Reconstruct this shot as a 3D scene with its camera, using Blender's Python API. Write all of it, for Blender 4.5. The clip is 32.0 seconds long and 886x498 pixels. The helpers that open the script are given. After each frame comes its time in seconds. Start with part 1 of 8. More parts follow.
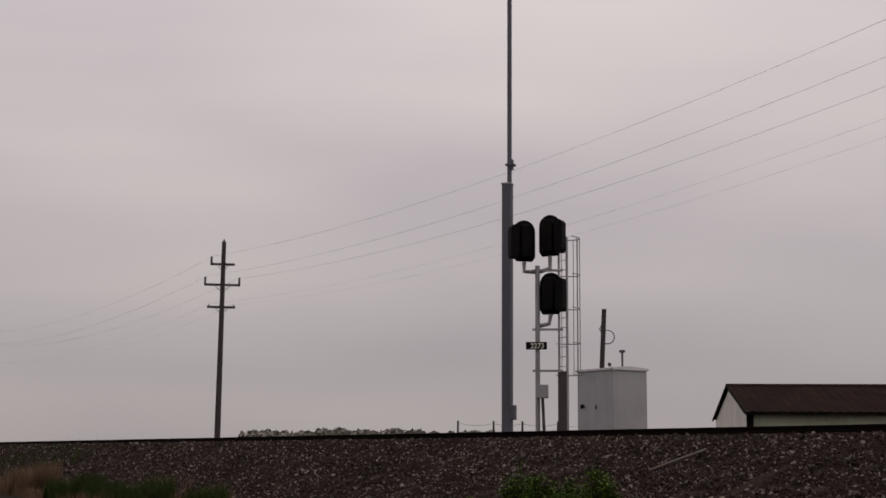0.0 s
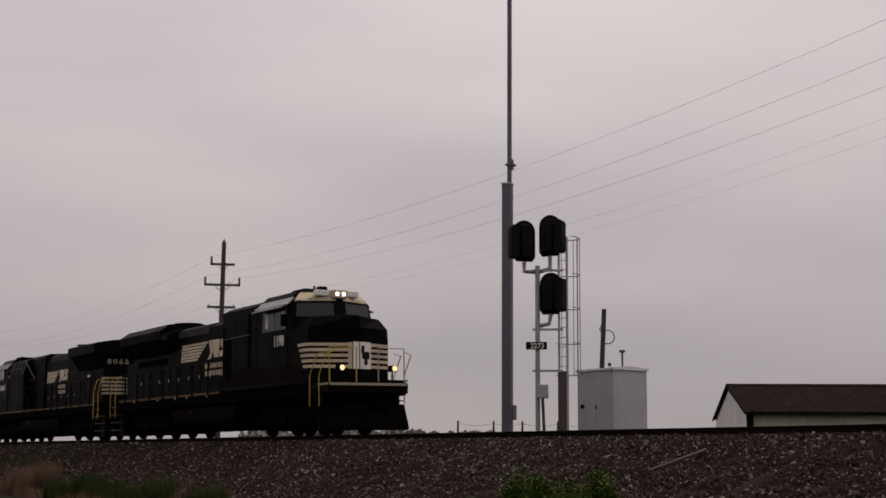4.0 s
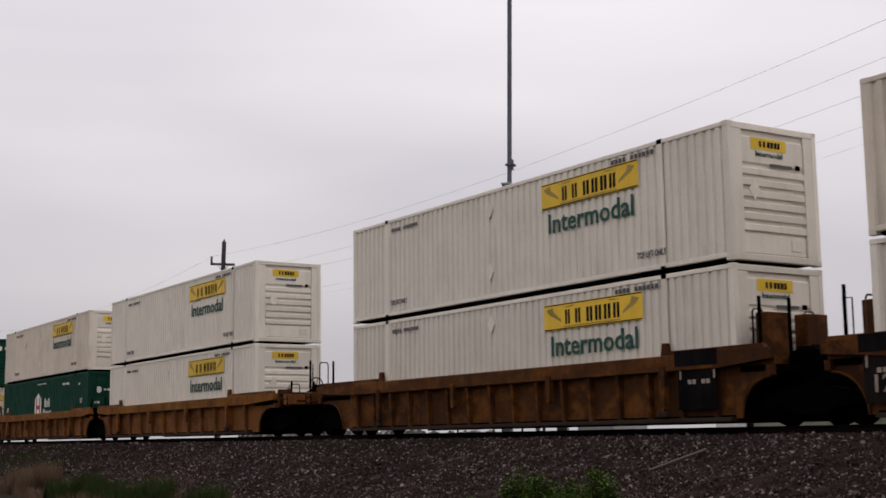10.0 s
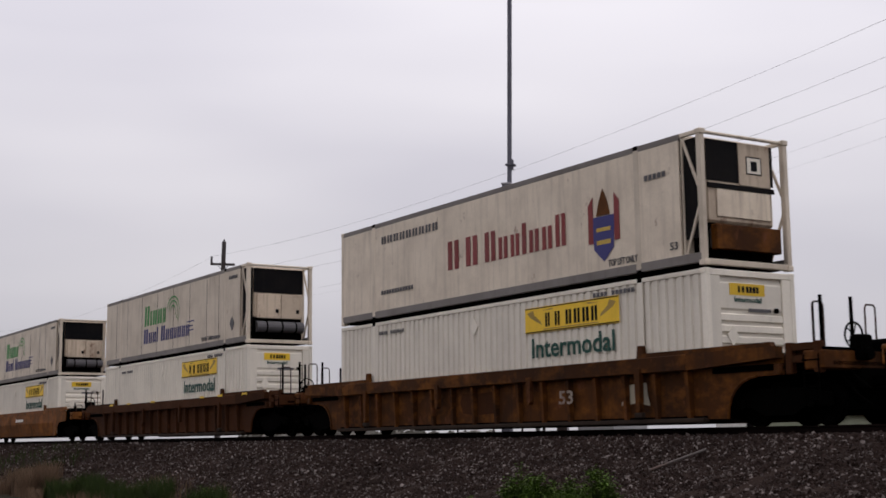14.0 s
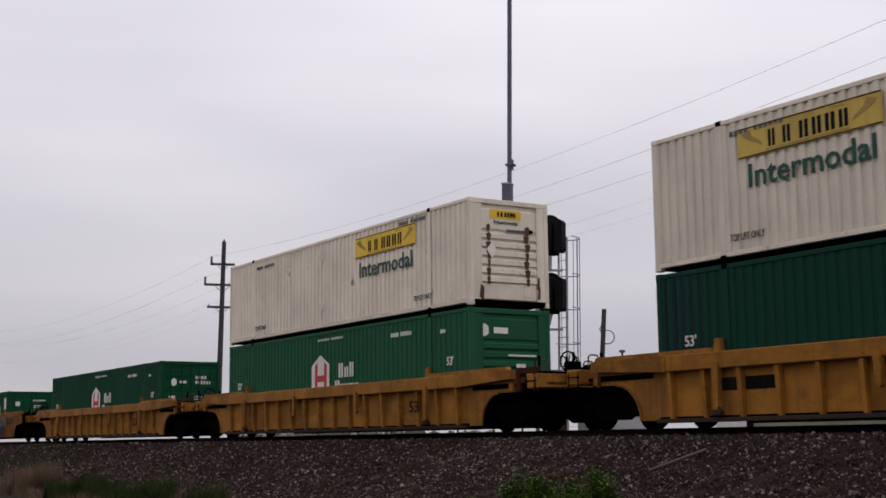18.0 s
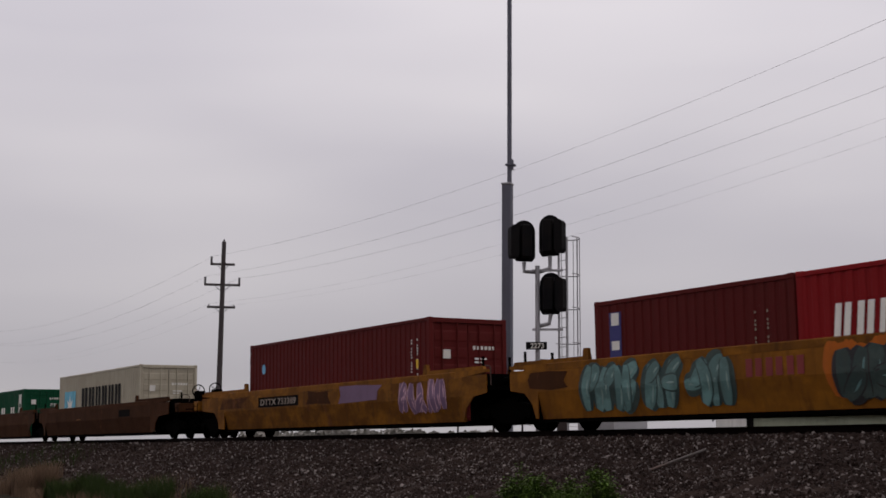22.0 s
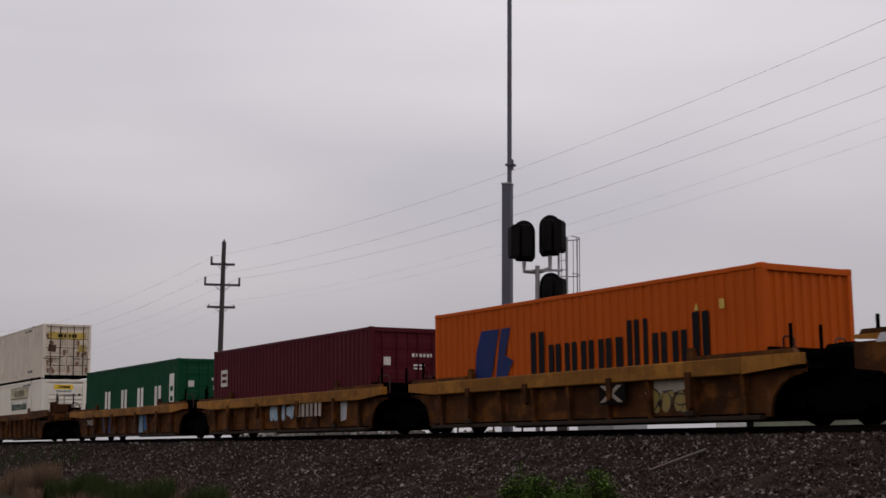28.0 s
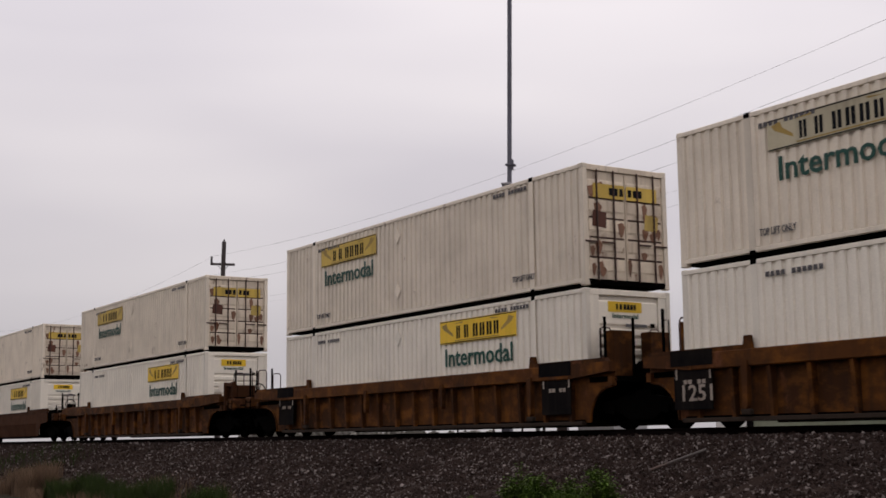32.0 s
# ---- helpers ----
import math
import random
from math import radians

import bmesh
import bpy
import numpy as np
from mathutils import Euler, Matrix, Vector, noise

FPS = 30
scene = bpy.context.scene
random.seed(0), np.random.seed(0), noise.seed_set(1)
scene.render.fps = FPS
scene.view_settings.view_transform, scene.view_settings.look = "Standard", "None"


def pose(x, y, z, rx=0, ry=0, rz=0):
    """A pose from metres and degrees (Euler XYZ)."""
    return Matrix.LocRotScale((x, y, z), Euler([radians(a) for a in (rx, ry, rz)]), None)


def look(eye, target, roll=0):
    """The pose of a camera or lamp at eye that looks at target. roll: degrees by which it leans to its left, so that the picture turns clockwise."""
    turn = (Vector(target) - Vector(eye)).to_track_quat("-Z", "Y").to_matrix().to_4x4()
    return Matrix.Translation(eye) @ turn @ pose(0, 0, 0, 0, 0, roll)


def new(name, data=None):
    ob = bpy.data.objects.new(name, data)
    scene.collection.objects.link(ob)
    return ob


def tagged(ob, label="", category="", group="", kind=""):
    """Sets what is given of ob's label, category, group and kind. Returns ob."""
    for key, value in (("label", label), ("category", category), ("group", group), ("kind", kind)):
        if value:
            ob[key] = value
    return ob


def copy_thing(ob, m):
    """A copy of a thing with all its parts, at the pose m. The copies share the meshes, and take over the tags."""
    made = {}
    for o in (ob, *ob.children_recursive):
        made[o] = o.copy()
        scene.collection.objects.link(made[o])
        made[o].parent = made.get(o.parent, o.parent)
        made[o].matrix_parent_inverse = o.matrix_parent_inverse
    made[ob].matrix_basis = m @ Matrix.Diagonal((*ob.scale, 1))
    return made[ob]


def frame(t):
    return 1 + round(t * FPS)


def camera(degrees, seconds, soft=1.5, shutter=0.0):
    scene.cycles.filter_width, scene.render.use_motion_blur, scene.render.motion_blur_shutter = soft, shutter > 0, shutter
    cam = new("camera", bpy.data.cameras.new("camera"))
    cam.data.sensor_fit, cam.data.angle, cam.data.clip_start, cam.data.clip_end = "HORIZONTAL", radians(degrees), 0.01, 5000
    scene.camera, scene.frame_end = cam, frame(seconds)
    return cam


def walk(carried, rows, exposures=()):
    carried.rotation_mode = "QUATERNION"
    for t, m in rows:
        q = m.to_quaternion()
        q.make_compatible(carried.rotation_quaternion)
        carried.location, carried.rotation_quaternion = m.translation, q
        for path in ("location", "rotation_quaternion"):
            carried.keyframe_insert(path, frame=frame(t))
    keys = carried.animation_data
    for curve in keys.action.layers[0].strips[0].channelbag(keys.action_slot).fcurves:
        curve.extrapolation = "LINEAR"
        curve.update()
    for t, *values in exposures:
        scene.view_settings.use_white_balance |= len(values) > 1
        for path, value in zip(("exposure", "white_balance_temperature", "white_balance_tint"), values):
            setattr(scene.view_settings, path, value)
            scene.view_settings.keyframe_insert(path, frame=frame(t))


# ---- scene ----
RZ = 2.2                      # height of the railhead over the field
CANT = 1.35                   # superelevation of the track, degrees
SPEED = 21.34                 # metres per second
EYE = (0.0, -19.99, RZ - 0.669)

cam = camera(37.6, 32.0, 1.6, 0.05)
still = pose(*EYE, 90 + 9.073, 0, 58.084) @ pose(0, 0, 0, 0, 0, 0.4815)
EXPOSURES = [(0, -0.28, 6900, 16), (4.5, -0.25, 6900, 16), (6, 0.05, 6750, 15), (8, 0.18, 6700, 14), (9, 0.18, 6750, 14), (10, 0.18, 6480, 13), (11, 0.18, 6450, 13), (13, 0.19, 6320, 13), (15.5, 0.18, 6300, 13), (18, 0.18, 6300, 13), (19, 0.17, 6300, 13), (20, 0.05, 6350, 14), (21, -0.08, 6400, 14), (25, -0.11, 6450, 14), (28, -0.1, 6450, 14), (30, -0.12, 6500, 12), (31, -0.04, 6520, 13), (32, 0.15, 6560, 14)]
walk(cam, [(0, still), (32, still)], EXPOSURES)

# ---- sky and sun: a bright, even overcast ----
world = bpy.data.worlds.new("overcast_sky")
scene.world = world
world.use_nodes = True
wn, wl = world.node_tree.nodes, world.node_tree.links
wn.clear()


def wnode(kind, **kw):
    n = wn.new(kind)
    for k, val in kw.items():
        if k == "sky_type":
            n.sky_type = val
        elif k == "operation":
            n.operation = val
        elif k == "blend_type":
            n.data_type, n.blend_type = "RGBA", val
    return n


w_out, w_bg = wnode("ShaderNodeOutputWorld"), wnode("ShaderNodeBackground")
w_sky = wnode("ShaderNodeTexSky", sky_type="NISHITA")
w_sky.sun_disc, w_sky.sun_elevation, w_sky.sun_rotation = False, radians(52), radians(28)
w_co, w_map, w_noise = wnode("ShaderNodeTexCoord"), wnode("ShaderNodeMapping"), wnode("ShaderNodeTexNoise")
w_map.inputs["Scale"].default_value = (1.0, 1.0, 4.5)
w_noise.inputs["Scale"].default_value, w_noise.inputs["Detail"].default_value = 2.2, 2.5
w_noise.inputs["Roughness"].default_value = 0.45
w_cloud = wnode("ShaderNodeValToRGB")
w_cloud.color_ramp.elements[0].position, w_cloud.color_ramp.elements[0].color = 0.34, (0.83, 0.80, 0.84, 1)
w_cloud.color_ramp.elements[1].position, w_cloud.color_ramp.elements[1].color = 0.66, (1.0, 0.962, 0.975, 1)
w_sep, w_rise = wnode("ShaderNodeSeparateXYZ"), wnode("ShaderNodeValToRGB")
for i, (pos, val) in enumerate(((0.0, 0.54), (0.06, 0.60), (0.20, 0.795), (0.34, 0.98), (1.0, 1.35))):
    e = w_rise.color_ramp.elements[i] if i < 2 else w_rise.color_ramp.elements.new(pos)
    e.position, e.color = pos, (val / 1.35, val / 1.35, val / 1.35, 1)
w_mul, w_mix = wnode("ShaderNodeMix", blend_type="MULTIPLY"), wnode("ShaderNodeMix", blend_type="MIX")
w_mul.inputs[0].default_value, w_mix.inputs[0].default_value = 1.0, 0.97
w_dim = wnode("ShaderNodeMix", blend_type="MULTIPLY")
w_dim.inputs[0].default_value, w_dim.inputs[7].default_value = 1.0, (0.1, 0.1, 0.1, 1)
wl.new(w_co.outputs["Generated"], w_map.inputs[0])
wl.new(w_map.outputs[0], w_noise.inputs[0])
wl.new(w_noise.outputs[0], w_cloud.inputs[0])
wl.new(w_co.outputs["Generated"], w_sep.inputs[0])
wl.new(w_sep.outputs[2], w_rise.inputs[0])
wl.new(w_cloud.outputs[0], w_mul.inputs[6])
wl.new(w_rise.outputs[0], w_mul.inputs[7])
wl.new(w_sky.outputs[0], w_dim.inputs[6])
wl.new(w_dim.outputs[2], w_mix.inputs[6])
wl.new(w_mul.outputs[2], w_mix.inputs[7])
wl.new(w_mix.outputs[2], w_bg.inputs[0])
w_bg.inputs[1].default_value = 1.145
wl.new(w_bg.outputs[0], w_out.inputs[0])

sun = new("sun", bpy.data.lights.new("sun", "SUN"))
sun.data.energy, sun.data.angle, sun.data.color = 0.5, radians(35), (1.0, 0.96, 0.92)
sun.matrix_world = look((0, 0, 60), (-22, -41, 0))

# ---- materials ----
MATS = {}


def nodes_of(name):
    m = bpy.data.materials.new(name)
    m.use_nodes = True
    nt = m.node_tree
    return m, nt.nodes, nt.links, nt.nodes["Principled BSDF"]


def mixnode(nd, ln, fac, a, b, blend="MIX"):
    n = nd.new("ShaderNodeMix")
    n.data_type, n.blend_type = "RGBA", blend
    for sock, val in ((n.inputs[0], fac), (n.inputs[6], a), (n.inputs[7], b)):
        if hasattr(val, "links"):
            ln.new(val, sock)
        elif isinstance(val, (tuple, list)):
            sock.default_value = (*val[:3], 1)
        else:
            sock.default_value = val
    return n.outputs[2]


def ramp(nd, ln, src, lo, hi, top=1.0):
    n = nd.new("ShaderNodeMapRange")
    n.inputs[1].default_value, n.inputs[2].default_value, n.inputs[4].default_value = lo, hi, top
    ln.new(src, n.inputs[0])
    return n.outputs[0]


def noise_of(nd, ln, scale, stretch=(1, 1, 1), detail=5.0, rough=0.6):
    co, mp, nz = nd.new("ShaderNodeTexCoord"), nd.new("ShaderNodeMapping"), nd.new("ShaderNodeTexNoise")
    mp.inputs["Scale"].default_value = stretch
    nz.inputs["Scale"].default_value, nz.inputs["Detail"].default_value, nz.inputs["Roughness"].default_value = scale, detail, rough
    info, shift, add = nd.new("ShaderNodeObjectInfo"), nd.new("ShaderNodeMath"), nd.new("ShaderNodeVectorMath")
    shift.operation, shift.inputs[1].default_value = "MULTIPLY", 37.0
    ln.new(info.outputs["Random"], shift.inputs[0])
    ln.new(co.outputs["Object"], add.inputs[0])
    ln.new(shift.outputs[0], add.inputs[1])
    ln.new(add.outputs[0], mp.inputs[0])
    ln.new(mp.outputs[0], nz.inputs[0])
    return nz.outputs[0]


def paint(name, col, rough=0.55, dirt=0.35, streak=0.35, rust=0.0, metal=0.0, bump=0.15, grime=(0.055, 0.042, 0.032), grain=30.0, vary=0.12, spec=0.25, fade=0.0, pale_col=None):
    """Weathered paint: broad dirt, running streaks, rust blotches, fine grain."""
    if name in MATS:
        return MATS[name]
    m, nd, ln, bs = nodes_of(name)
    broad, fine = noise_of(nd, ln, 0.8), noise_of(nd, ln, grain, detail=3.0)
    runs = noise_of(nd, ln, 1.0, (5.0, 5.0, 0.35), 6.0)
    info = nd.new("ShaderNodeObjectInfo")
    c = mixnode(nd, ln, ramp(nd, ln, info.outputs["Random"], 0, 1, 1.0), tuple(x * (1 - vary) for x in col), tuple(min(1, x * (1 + vary)) for x in col))
    if fade:
        pale = noise_of(nd, ln, 1.3, (1, 1, 1.6), 6.0, 0.65)
        c = mixnode(nd, ln, ramp(nd, ln, pale, 0.47, 0.60, fade), c, pale_col or tuple(min(1, x * 2.0 + 0.01) for x in col))
    c = mixnode(nd, ln, ramp(nd, ln, broad, 0.42, 0.78, dirt), c, grime)
    c = mixnode(nd, ln, ramp(nd, ln, runs, 0.50, 0.80, streak), c, grime)
    if rust:
        spots = noise_of(nd, ln, 2.2, (1, 1, 0.6), 8.0, 0.7)
        c = mixnode(nd, ln, ramp(nd, ln, spots, 0.66 - 0.28 * rust, 0.74 - 0.2 * rust, 0.9), c, (0.13, 0.048, 0.022))
    c = mixnode(nd, ln, ramp(nd, ln, fine, 0.3, 0.7, 0.22), c, tuple(x * 0.55 for x in col))
    ln.new(c, bs.inputs["Base Color"])
    bs.inputs["Metallic"].default_value, bs.inputs["Specular IOR Level"].default_value = metal, spec
    ln.new(ramp(nd, ln, broad, 0.2, 0.8, 0.3), bs.inputs["Roughness"])
    rr = nd.new("ShaderNodeMath")
    rr.operation = "ADD"
    rr.inputs[1].default_value = rough - 0.12
    ln.new(ramp(nd, ln, broad, 0.2, 0.8, 0.25), rr.inputs[0])
    ln.new(rr.outputs[0], bs.inputs["Roughness"])
    bp = nd.new("ShaderNodeBump")
    bp.inputs["Strength"].default_value, bp.inputs["Distance"].default_value = bump, 0.02
    ln.new(fine, bp.inputs["Height"])
    ln.new(bp.outputs[0], bs.inputs["Normal"])
    MATS[name] = m
    return m


def glow(name, col, strength):
    m, nd, ln, bs = nodes_of(name)
    bs.inputs["Base Color"].default_value = (*col, 1)
    bs.inputs["Emission Color"].default_value = (*col, 1)
    bs.inputs["Emission Strength"].default_value = strength
    return m


def island(name, cols, rough=0.9, spread=1.0, scale=25.0):
    """Many small pieces in one mesh, each of its own shade."""
    m, nd, ln, bs = nodes_of(name)
    geo, rp = nd.new("ShaderNodeNewGeometry"), nd.new("ShaderNodeValToRGB")
    ln.new(geo.outputs["Random Per Island"], rp.inputs[0])
    for i, c in enumerate(cols):
        e = rp.color_ramp.elements[i] if i < 2 else rp.color_ramp.elements.new(1.0)
        e.position, e.color = i / (len(cols) - 1), (*c, 1)
    c = mixnode(nd, ln, ramp(nd, ln, noise_of(nd, ln, scale), 0.3, 0.7, 0.35), rp.outputs[0], tuple(x * 0.5 for x in cols[0]))
    big = ramp(nd, ln, noise_of(nd, ln, 0.35), 0.35, 0.7, 0.5 * spread)
    c = mixnode(nd, ln, big, c, tuple(x * 0.6 for x in cols[0]))
    ln.new(c, bs.inputs["Base Color"])
    bs.inputs["Roughness"].default_value, bs.inputs["Specular IOR Level"].default_value = rough, 0.1
    return m


M_WHITE = paint("white_paint", (0.78, 0.72, 0.615), 0.5, 0.15, 0.16, 0.0)
M_CREAM = paint("aged_white_paint", (0.765, 0.675, 0.55), 0.55, 0.22, 0.22, 0.10)
M_STAIN = paint("rust_stained_white", (0.70, 0.60, 0.47), 0.6, 0.40, 0.60, 0.22, grime=(0.12, 0.06, 0.04))
M_RUSTBAR = paint("rusty_lock_bar", (0.06, 0.032, 0.026), 0.7, 0.4, 0.3, 0.2)
M_GREEN = paint("dark_green_paint", (0.004, 0.042, 0.026), 0.6, 0.08, 0.08, spec=0.07)
M_MIDGREEN = paint("green_paint", (0.004, 0.056, 0.025), 0.6, 0.08, 0.08, spec=0.07)
M_SOFTGREEN = paint("faded_green_paint", (0.014, 0.085, 0.040), 0.6, 0.1, 0.1, spec=0.08)
M_NAVY = paint("navy_paint", (0.006, 0.018, 0.03), 0.6, 0.1, 0.1, spec=0.07)
M_RED = paint("red_paint", (0.22, 0.009, 0.011), 0.6, 0.1, 0.1, spec=0.08)
M_BROWNRED = paint("brown_red_paint", (0.088, 0.010, 0.009), 0.6, 0.12, 0.1, spec=0.07)
M_MAROON = paint("maroon_paint", (0.075, 0.008, 0.014), 0.6, 0.1, 0.1, spec=0.07)
M_ORANGE = paint("orange_paint", (0.50, 0.085, 0.004), 0.6, 0.1, 0.1, spec=0.08)
M_GREYBOX = paint("pale_grey_paint", (0.40, 0.355, 0.265), 0.5, 0.2, 0.3, 0.1)
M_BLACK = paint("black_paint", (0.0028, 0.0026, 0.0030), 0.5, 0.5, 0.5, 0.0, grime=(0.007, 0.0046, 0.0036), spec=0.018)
# M_UNDER, M_TRUCK: near-black, deep shade under the train put into the colour
M_UNDER = paint("grimy_shade_black", (0.0012, 0.0011, 0.001), 0.8, 0.4, 0.2, 0.0, grime=(0.003, 0.0022, 0.0018), spec=0.008)
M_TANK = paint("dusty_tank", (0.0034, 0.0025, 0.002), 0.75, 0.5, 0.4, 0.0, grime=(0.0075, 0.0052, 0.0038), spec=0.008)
M_REEFER = paint("soiled_white_panel", (0.66, 0.57, 0.455), 0.55, 0.34, 0.40, 0.08, grime=(0.10, 0.072, 0.05))
M_UNIT = paint("rust_stained_unit_panel", (0.60, 0.49, 0.37), 0.6, 0.55, 0.7, 0.30, grime=(0.10, 0.055, 0.035))
M_TRUCK = paint("dusty_shade_black_frame", (0.0022, 0.0018, 0.0015), 0.85, 0.5, 0.4, 0.0, grime=(0.007, 0.005, 0.004), spec=0.008)
M_GREYLOCO = paint("grey_primer", (0.19, 0.158, 0.128), 0.6, 0.6, 0.65, 0.14, grime=(0.05, 0.036, 0.028))
M_BLUELOCO = paint("blue_paint", (0.010, 0.038, 0.13), 0.55, 0.5, 0.45, 0.05, grime=(0.03, 0.03, 0.035), spec=0.12)
M_DKBROWN = paint("dark_brown_coat", (0.030, 0.021, 0.016), 0.8, 0.5, 0.5, 0.05, spec=0.05)
M_ROOFSHEET = paint("grey_roof_sheet", (0.20, 0.195, 0.20), 0.6, 0.35, 0.3)
M_LINE = paint("cream_stripe", (0.56, 0.47, 0.32), 0.5, 0.5, 0.4)
M_DULLLINE = paint("dirty_sill_stripe", (0.17, 0.105, 0.05), 0.6, 0.6, 0.5)
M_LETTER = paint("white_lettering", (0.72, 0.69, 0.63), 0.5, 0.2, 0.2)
M_WORNLET = paint("worn_white_stencil", (0.34, 0.28, 0.23), 0.7, 0.7, 0.7, 0.35, grime=(0.05, 0.03, 0.02))
M_DULLNUM = paint("dull_road_number", (0.30, 0.26, 0.21), 0.6, 0.4, 0.4)
M_DARKLET = paint("dark_lettering", (0.009, 0.009, 0.011), 0.7, 0.1, 0.1, spec=0.05)
M_GRNLET = paint("green_lettering", (0.006, 0.062, 0.045), 0.5, 0.12, 0.1)
M_LIMELET = paint("leaf_green_lettering", (0.07, 0.30, 0.08), 0.5, 0.2, 0.1)
M_BLUELET = paint("blue_lettering", (0.035, 0.034, 0.15), 0.5, 0.15, 0.1)
M_REDLET = paint("dark_red_lettering", (0.20, 0.025, 0.025), 0.5, 0.15, 0.1)
M_YELLOW = paint("yellow_sign", (0.78, 0.50, 0.03), 0.5, 0.18, 0.15)
M_FADEDSIGN = paint("faded_cream_sign", (0.52, 0.46, 0.32), 0.6, 0.35, 0.4)
M_OLDSIGN = paint("weathered_yellow_sign", (0.58, 0.40, 0.08), 0.6, 0.3, 0.4)
M_HANDRAIL = paint("yellow_handrail", (0.46, 0.29, 0.035), 0.5, 0.2, 0.1)
M_RUSTCAR = paint("rust_brown_car", (0.060, 0.021, 0.005), 0.7, 0.75, 0.8, 0.30, grime=(0.018, 0.011, 0.008), vary=0.36, fade=0.85, pale_col=(0.155, 0.055, 0.009), spec=0.07)
M_OCHRECAR = paint("orange_brown_car", (0.14, 0.052, 0.013), 0.65, 0.65, 0.75, 0.22, grime=(0.025, 0.014, 0.009), vary=0.34, fade=0.8, pale_col=(0.26, 0.092, 0.016), spec=0.08)
M_YELCAR = paint("ochre_yellow_car", (0.25, 0.105, 0.018), 0.6, 0.55, 0.65, 0.2, grime=(0.05, 0.022, 0.011), vary=0.28, fade=0.7, pale_col=(0.38, 0.165, 0.022), spec=0.08)
M_DKRUST = paint("dark_rust_car", (0.049, 0.018, 0.007), 0.75, 0.5, 0.45, 0.12, grime=(0.018, 0.011, 0.007), vary=0.25, fade=0.25, pale_col=(0.075, 0.028, 0.009), spec=0.05)
M_DULLYEL = paint("dull_ochre_car", (0.17, 0.064, 0.007), 0.65, 0.6, 0.7, 0.30, grime=(0.03, 0.014, 0.008), vary=0.3, fade=0.75, pale_col=(0.27, 0.105, 0.010), spec=0.07)
M_DULLSTRIPE = paint("dull_pale_stripe", (0.30, 0.26, 0.19), 0.6, 0.4, 0.4)
M_DKPANEL = paint("black_stencil_panel", (0.005, 0.0045, 0.005), 0.8, 0.3, 0.2, spec=0.015)
M_STEEL = paint("galvanised_steel", (0.34, 0.33, 0.34), 0.5, 0.25, 0.2, 0.0, 0.4)
M_MAST = paint("grey_blue_mast", (0.10, 0.10, 0.125), 0.6, 0.25, 0.25)
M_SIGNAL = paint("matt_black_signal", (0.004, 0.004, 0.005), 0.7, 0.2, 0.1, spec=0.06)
M_HUT = paint("weathered_aluminium", (0.43, 0.425, 0.435), 0.55, 0.2, 0.10, 0.0, 0.2, bump=0.05)
M_WOOD = paint("weathered_pole_wood", (0.058, 0.049, 0.050), 0.85, 0.35, 0.5, grain=60, bump=0.5)
M_GALV = paint("dull_grey_arm", (0.10, 0.095, 0.10), 0.6, 0.3, 0.1)
# near-black base puts the shade on the rail's side into the colour
M_RAIL = paint("rusty_shade_dark_rail", (0.0085, 0.0055, 0.005), 0.8, 0.4, 0.1, 0.0, grime=(0.012, 0.007, 0.006), spec=0.02)
M_TIE = paint("creosoted_tie", (0.007, 0.005, 0.0045), 0.9, 0.5, 0.1, grime=(0.010, 0.007, 0.006), spec=0.02)
M_ROOFTIN = paint("brown_tin_roof", (0.017, 0.010, 0.0095), 0.9, 0.4, 0.4, 0.15, spec=0.01)
M_BARNWALL = paint("pale_green_siding", (0.34, 0.36, 0.26), 0.7, 0.3, 0.3)
M_BARNEND = paint("white_siding", (0.66, 0.64, 0.60), 0.7, 0.25, 0.3)
M_LAMP = glow("white_headlamp", (1.0, 0.90, 0.80), 3.0)
M_DITCH = glow("warm_ditch_lamp", (1.0, 0.62, 0.26), 1.9)
M_GLASS, _n, _l, _b = nodes_of("cab_window_glass")
_b.inputs["Base Color"].default_value, _b.inputs["Roughness"].default_value = (0.008, 0.009, 0.011, 1), 0.12
_b.inputs["Specular IOR Level"].default_value = 0.3
M_STONE = island("crushed_stone", [(0.0211, 0.0132, 0.0108), (0.0528, 0.035, 0.029), (0.0317, 0.0198, 0.0161), (0.0396, 0.0264, 0.0224), (0.0238, 0.0152, 0.0125), (0.066, 0.0449, 0.0383), (0.029, 0.0185, 0.0152), (0.0449, 0.0304, 0.0257), (0.33, 0.2805, 0.2585), (0.0264, 0.0172, 0.0143), (0.0475, 0.0317, 0.0264), (0.037, 0.0238, 0.0195)])
M_BALLAST = paint("ballast_bed_dirt", (0.026, 0.0165, 0.0132), 0.95, 0.4, 0.0, grain=18, bump=0.9, spec=0.06)
M_FIELD = paint("grassy_soil", (0.022, 0.018, 0.010), 0.95, 0.5, 0.0, grain=6, bump=0.8, spec=0.06)
M_GRASS = island("green_blades", [(0.018, 0.034, 0.006), (0.034, 0.052, 0.010), (0.026, 0.036, 0.010)], 0.7, 0.4, 4.0)
M_STRAW = island("dry_blades", [(0.13, 0.082, 0.052), (0.19, 0.122, 0.078), (0.085, 0.056, 0.037)], 0.8, 0.4, 4.0)
M_LEAF = island("green_leaves", [(0.06, 0.115, 0.010), (0.085, 0.15, 0.014), (0.045, 0.09, 0.008)], 0.6, 0.5, 4.0)
# pale grey-brown leaves: distance haze is mixed into the colour
M_FARLEAF = island("haze_tinted_foliage", [(0.24, 0.225, 0.20), (0.28, 0.265, 0.23), (0.25, 0.23, 0.21)], 0.95, 0.3, 0.6)


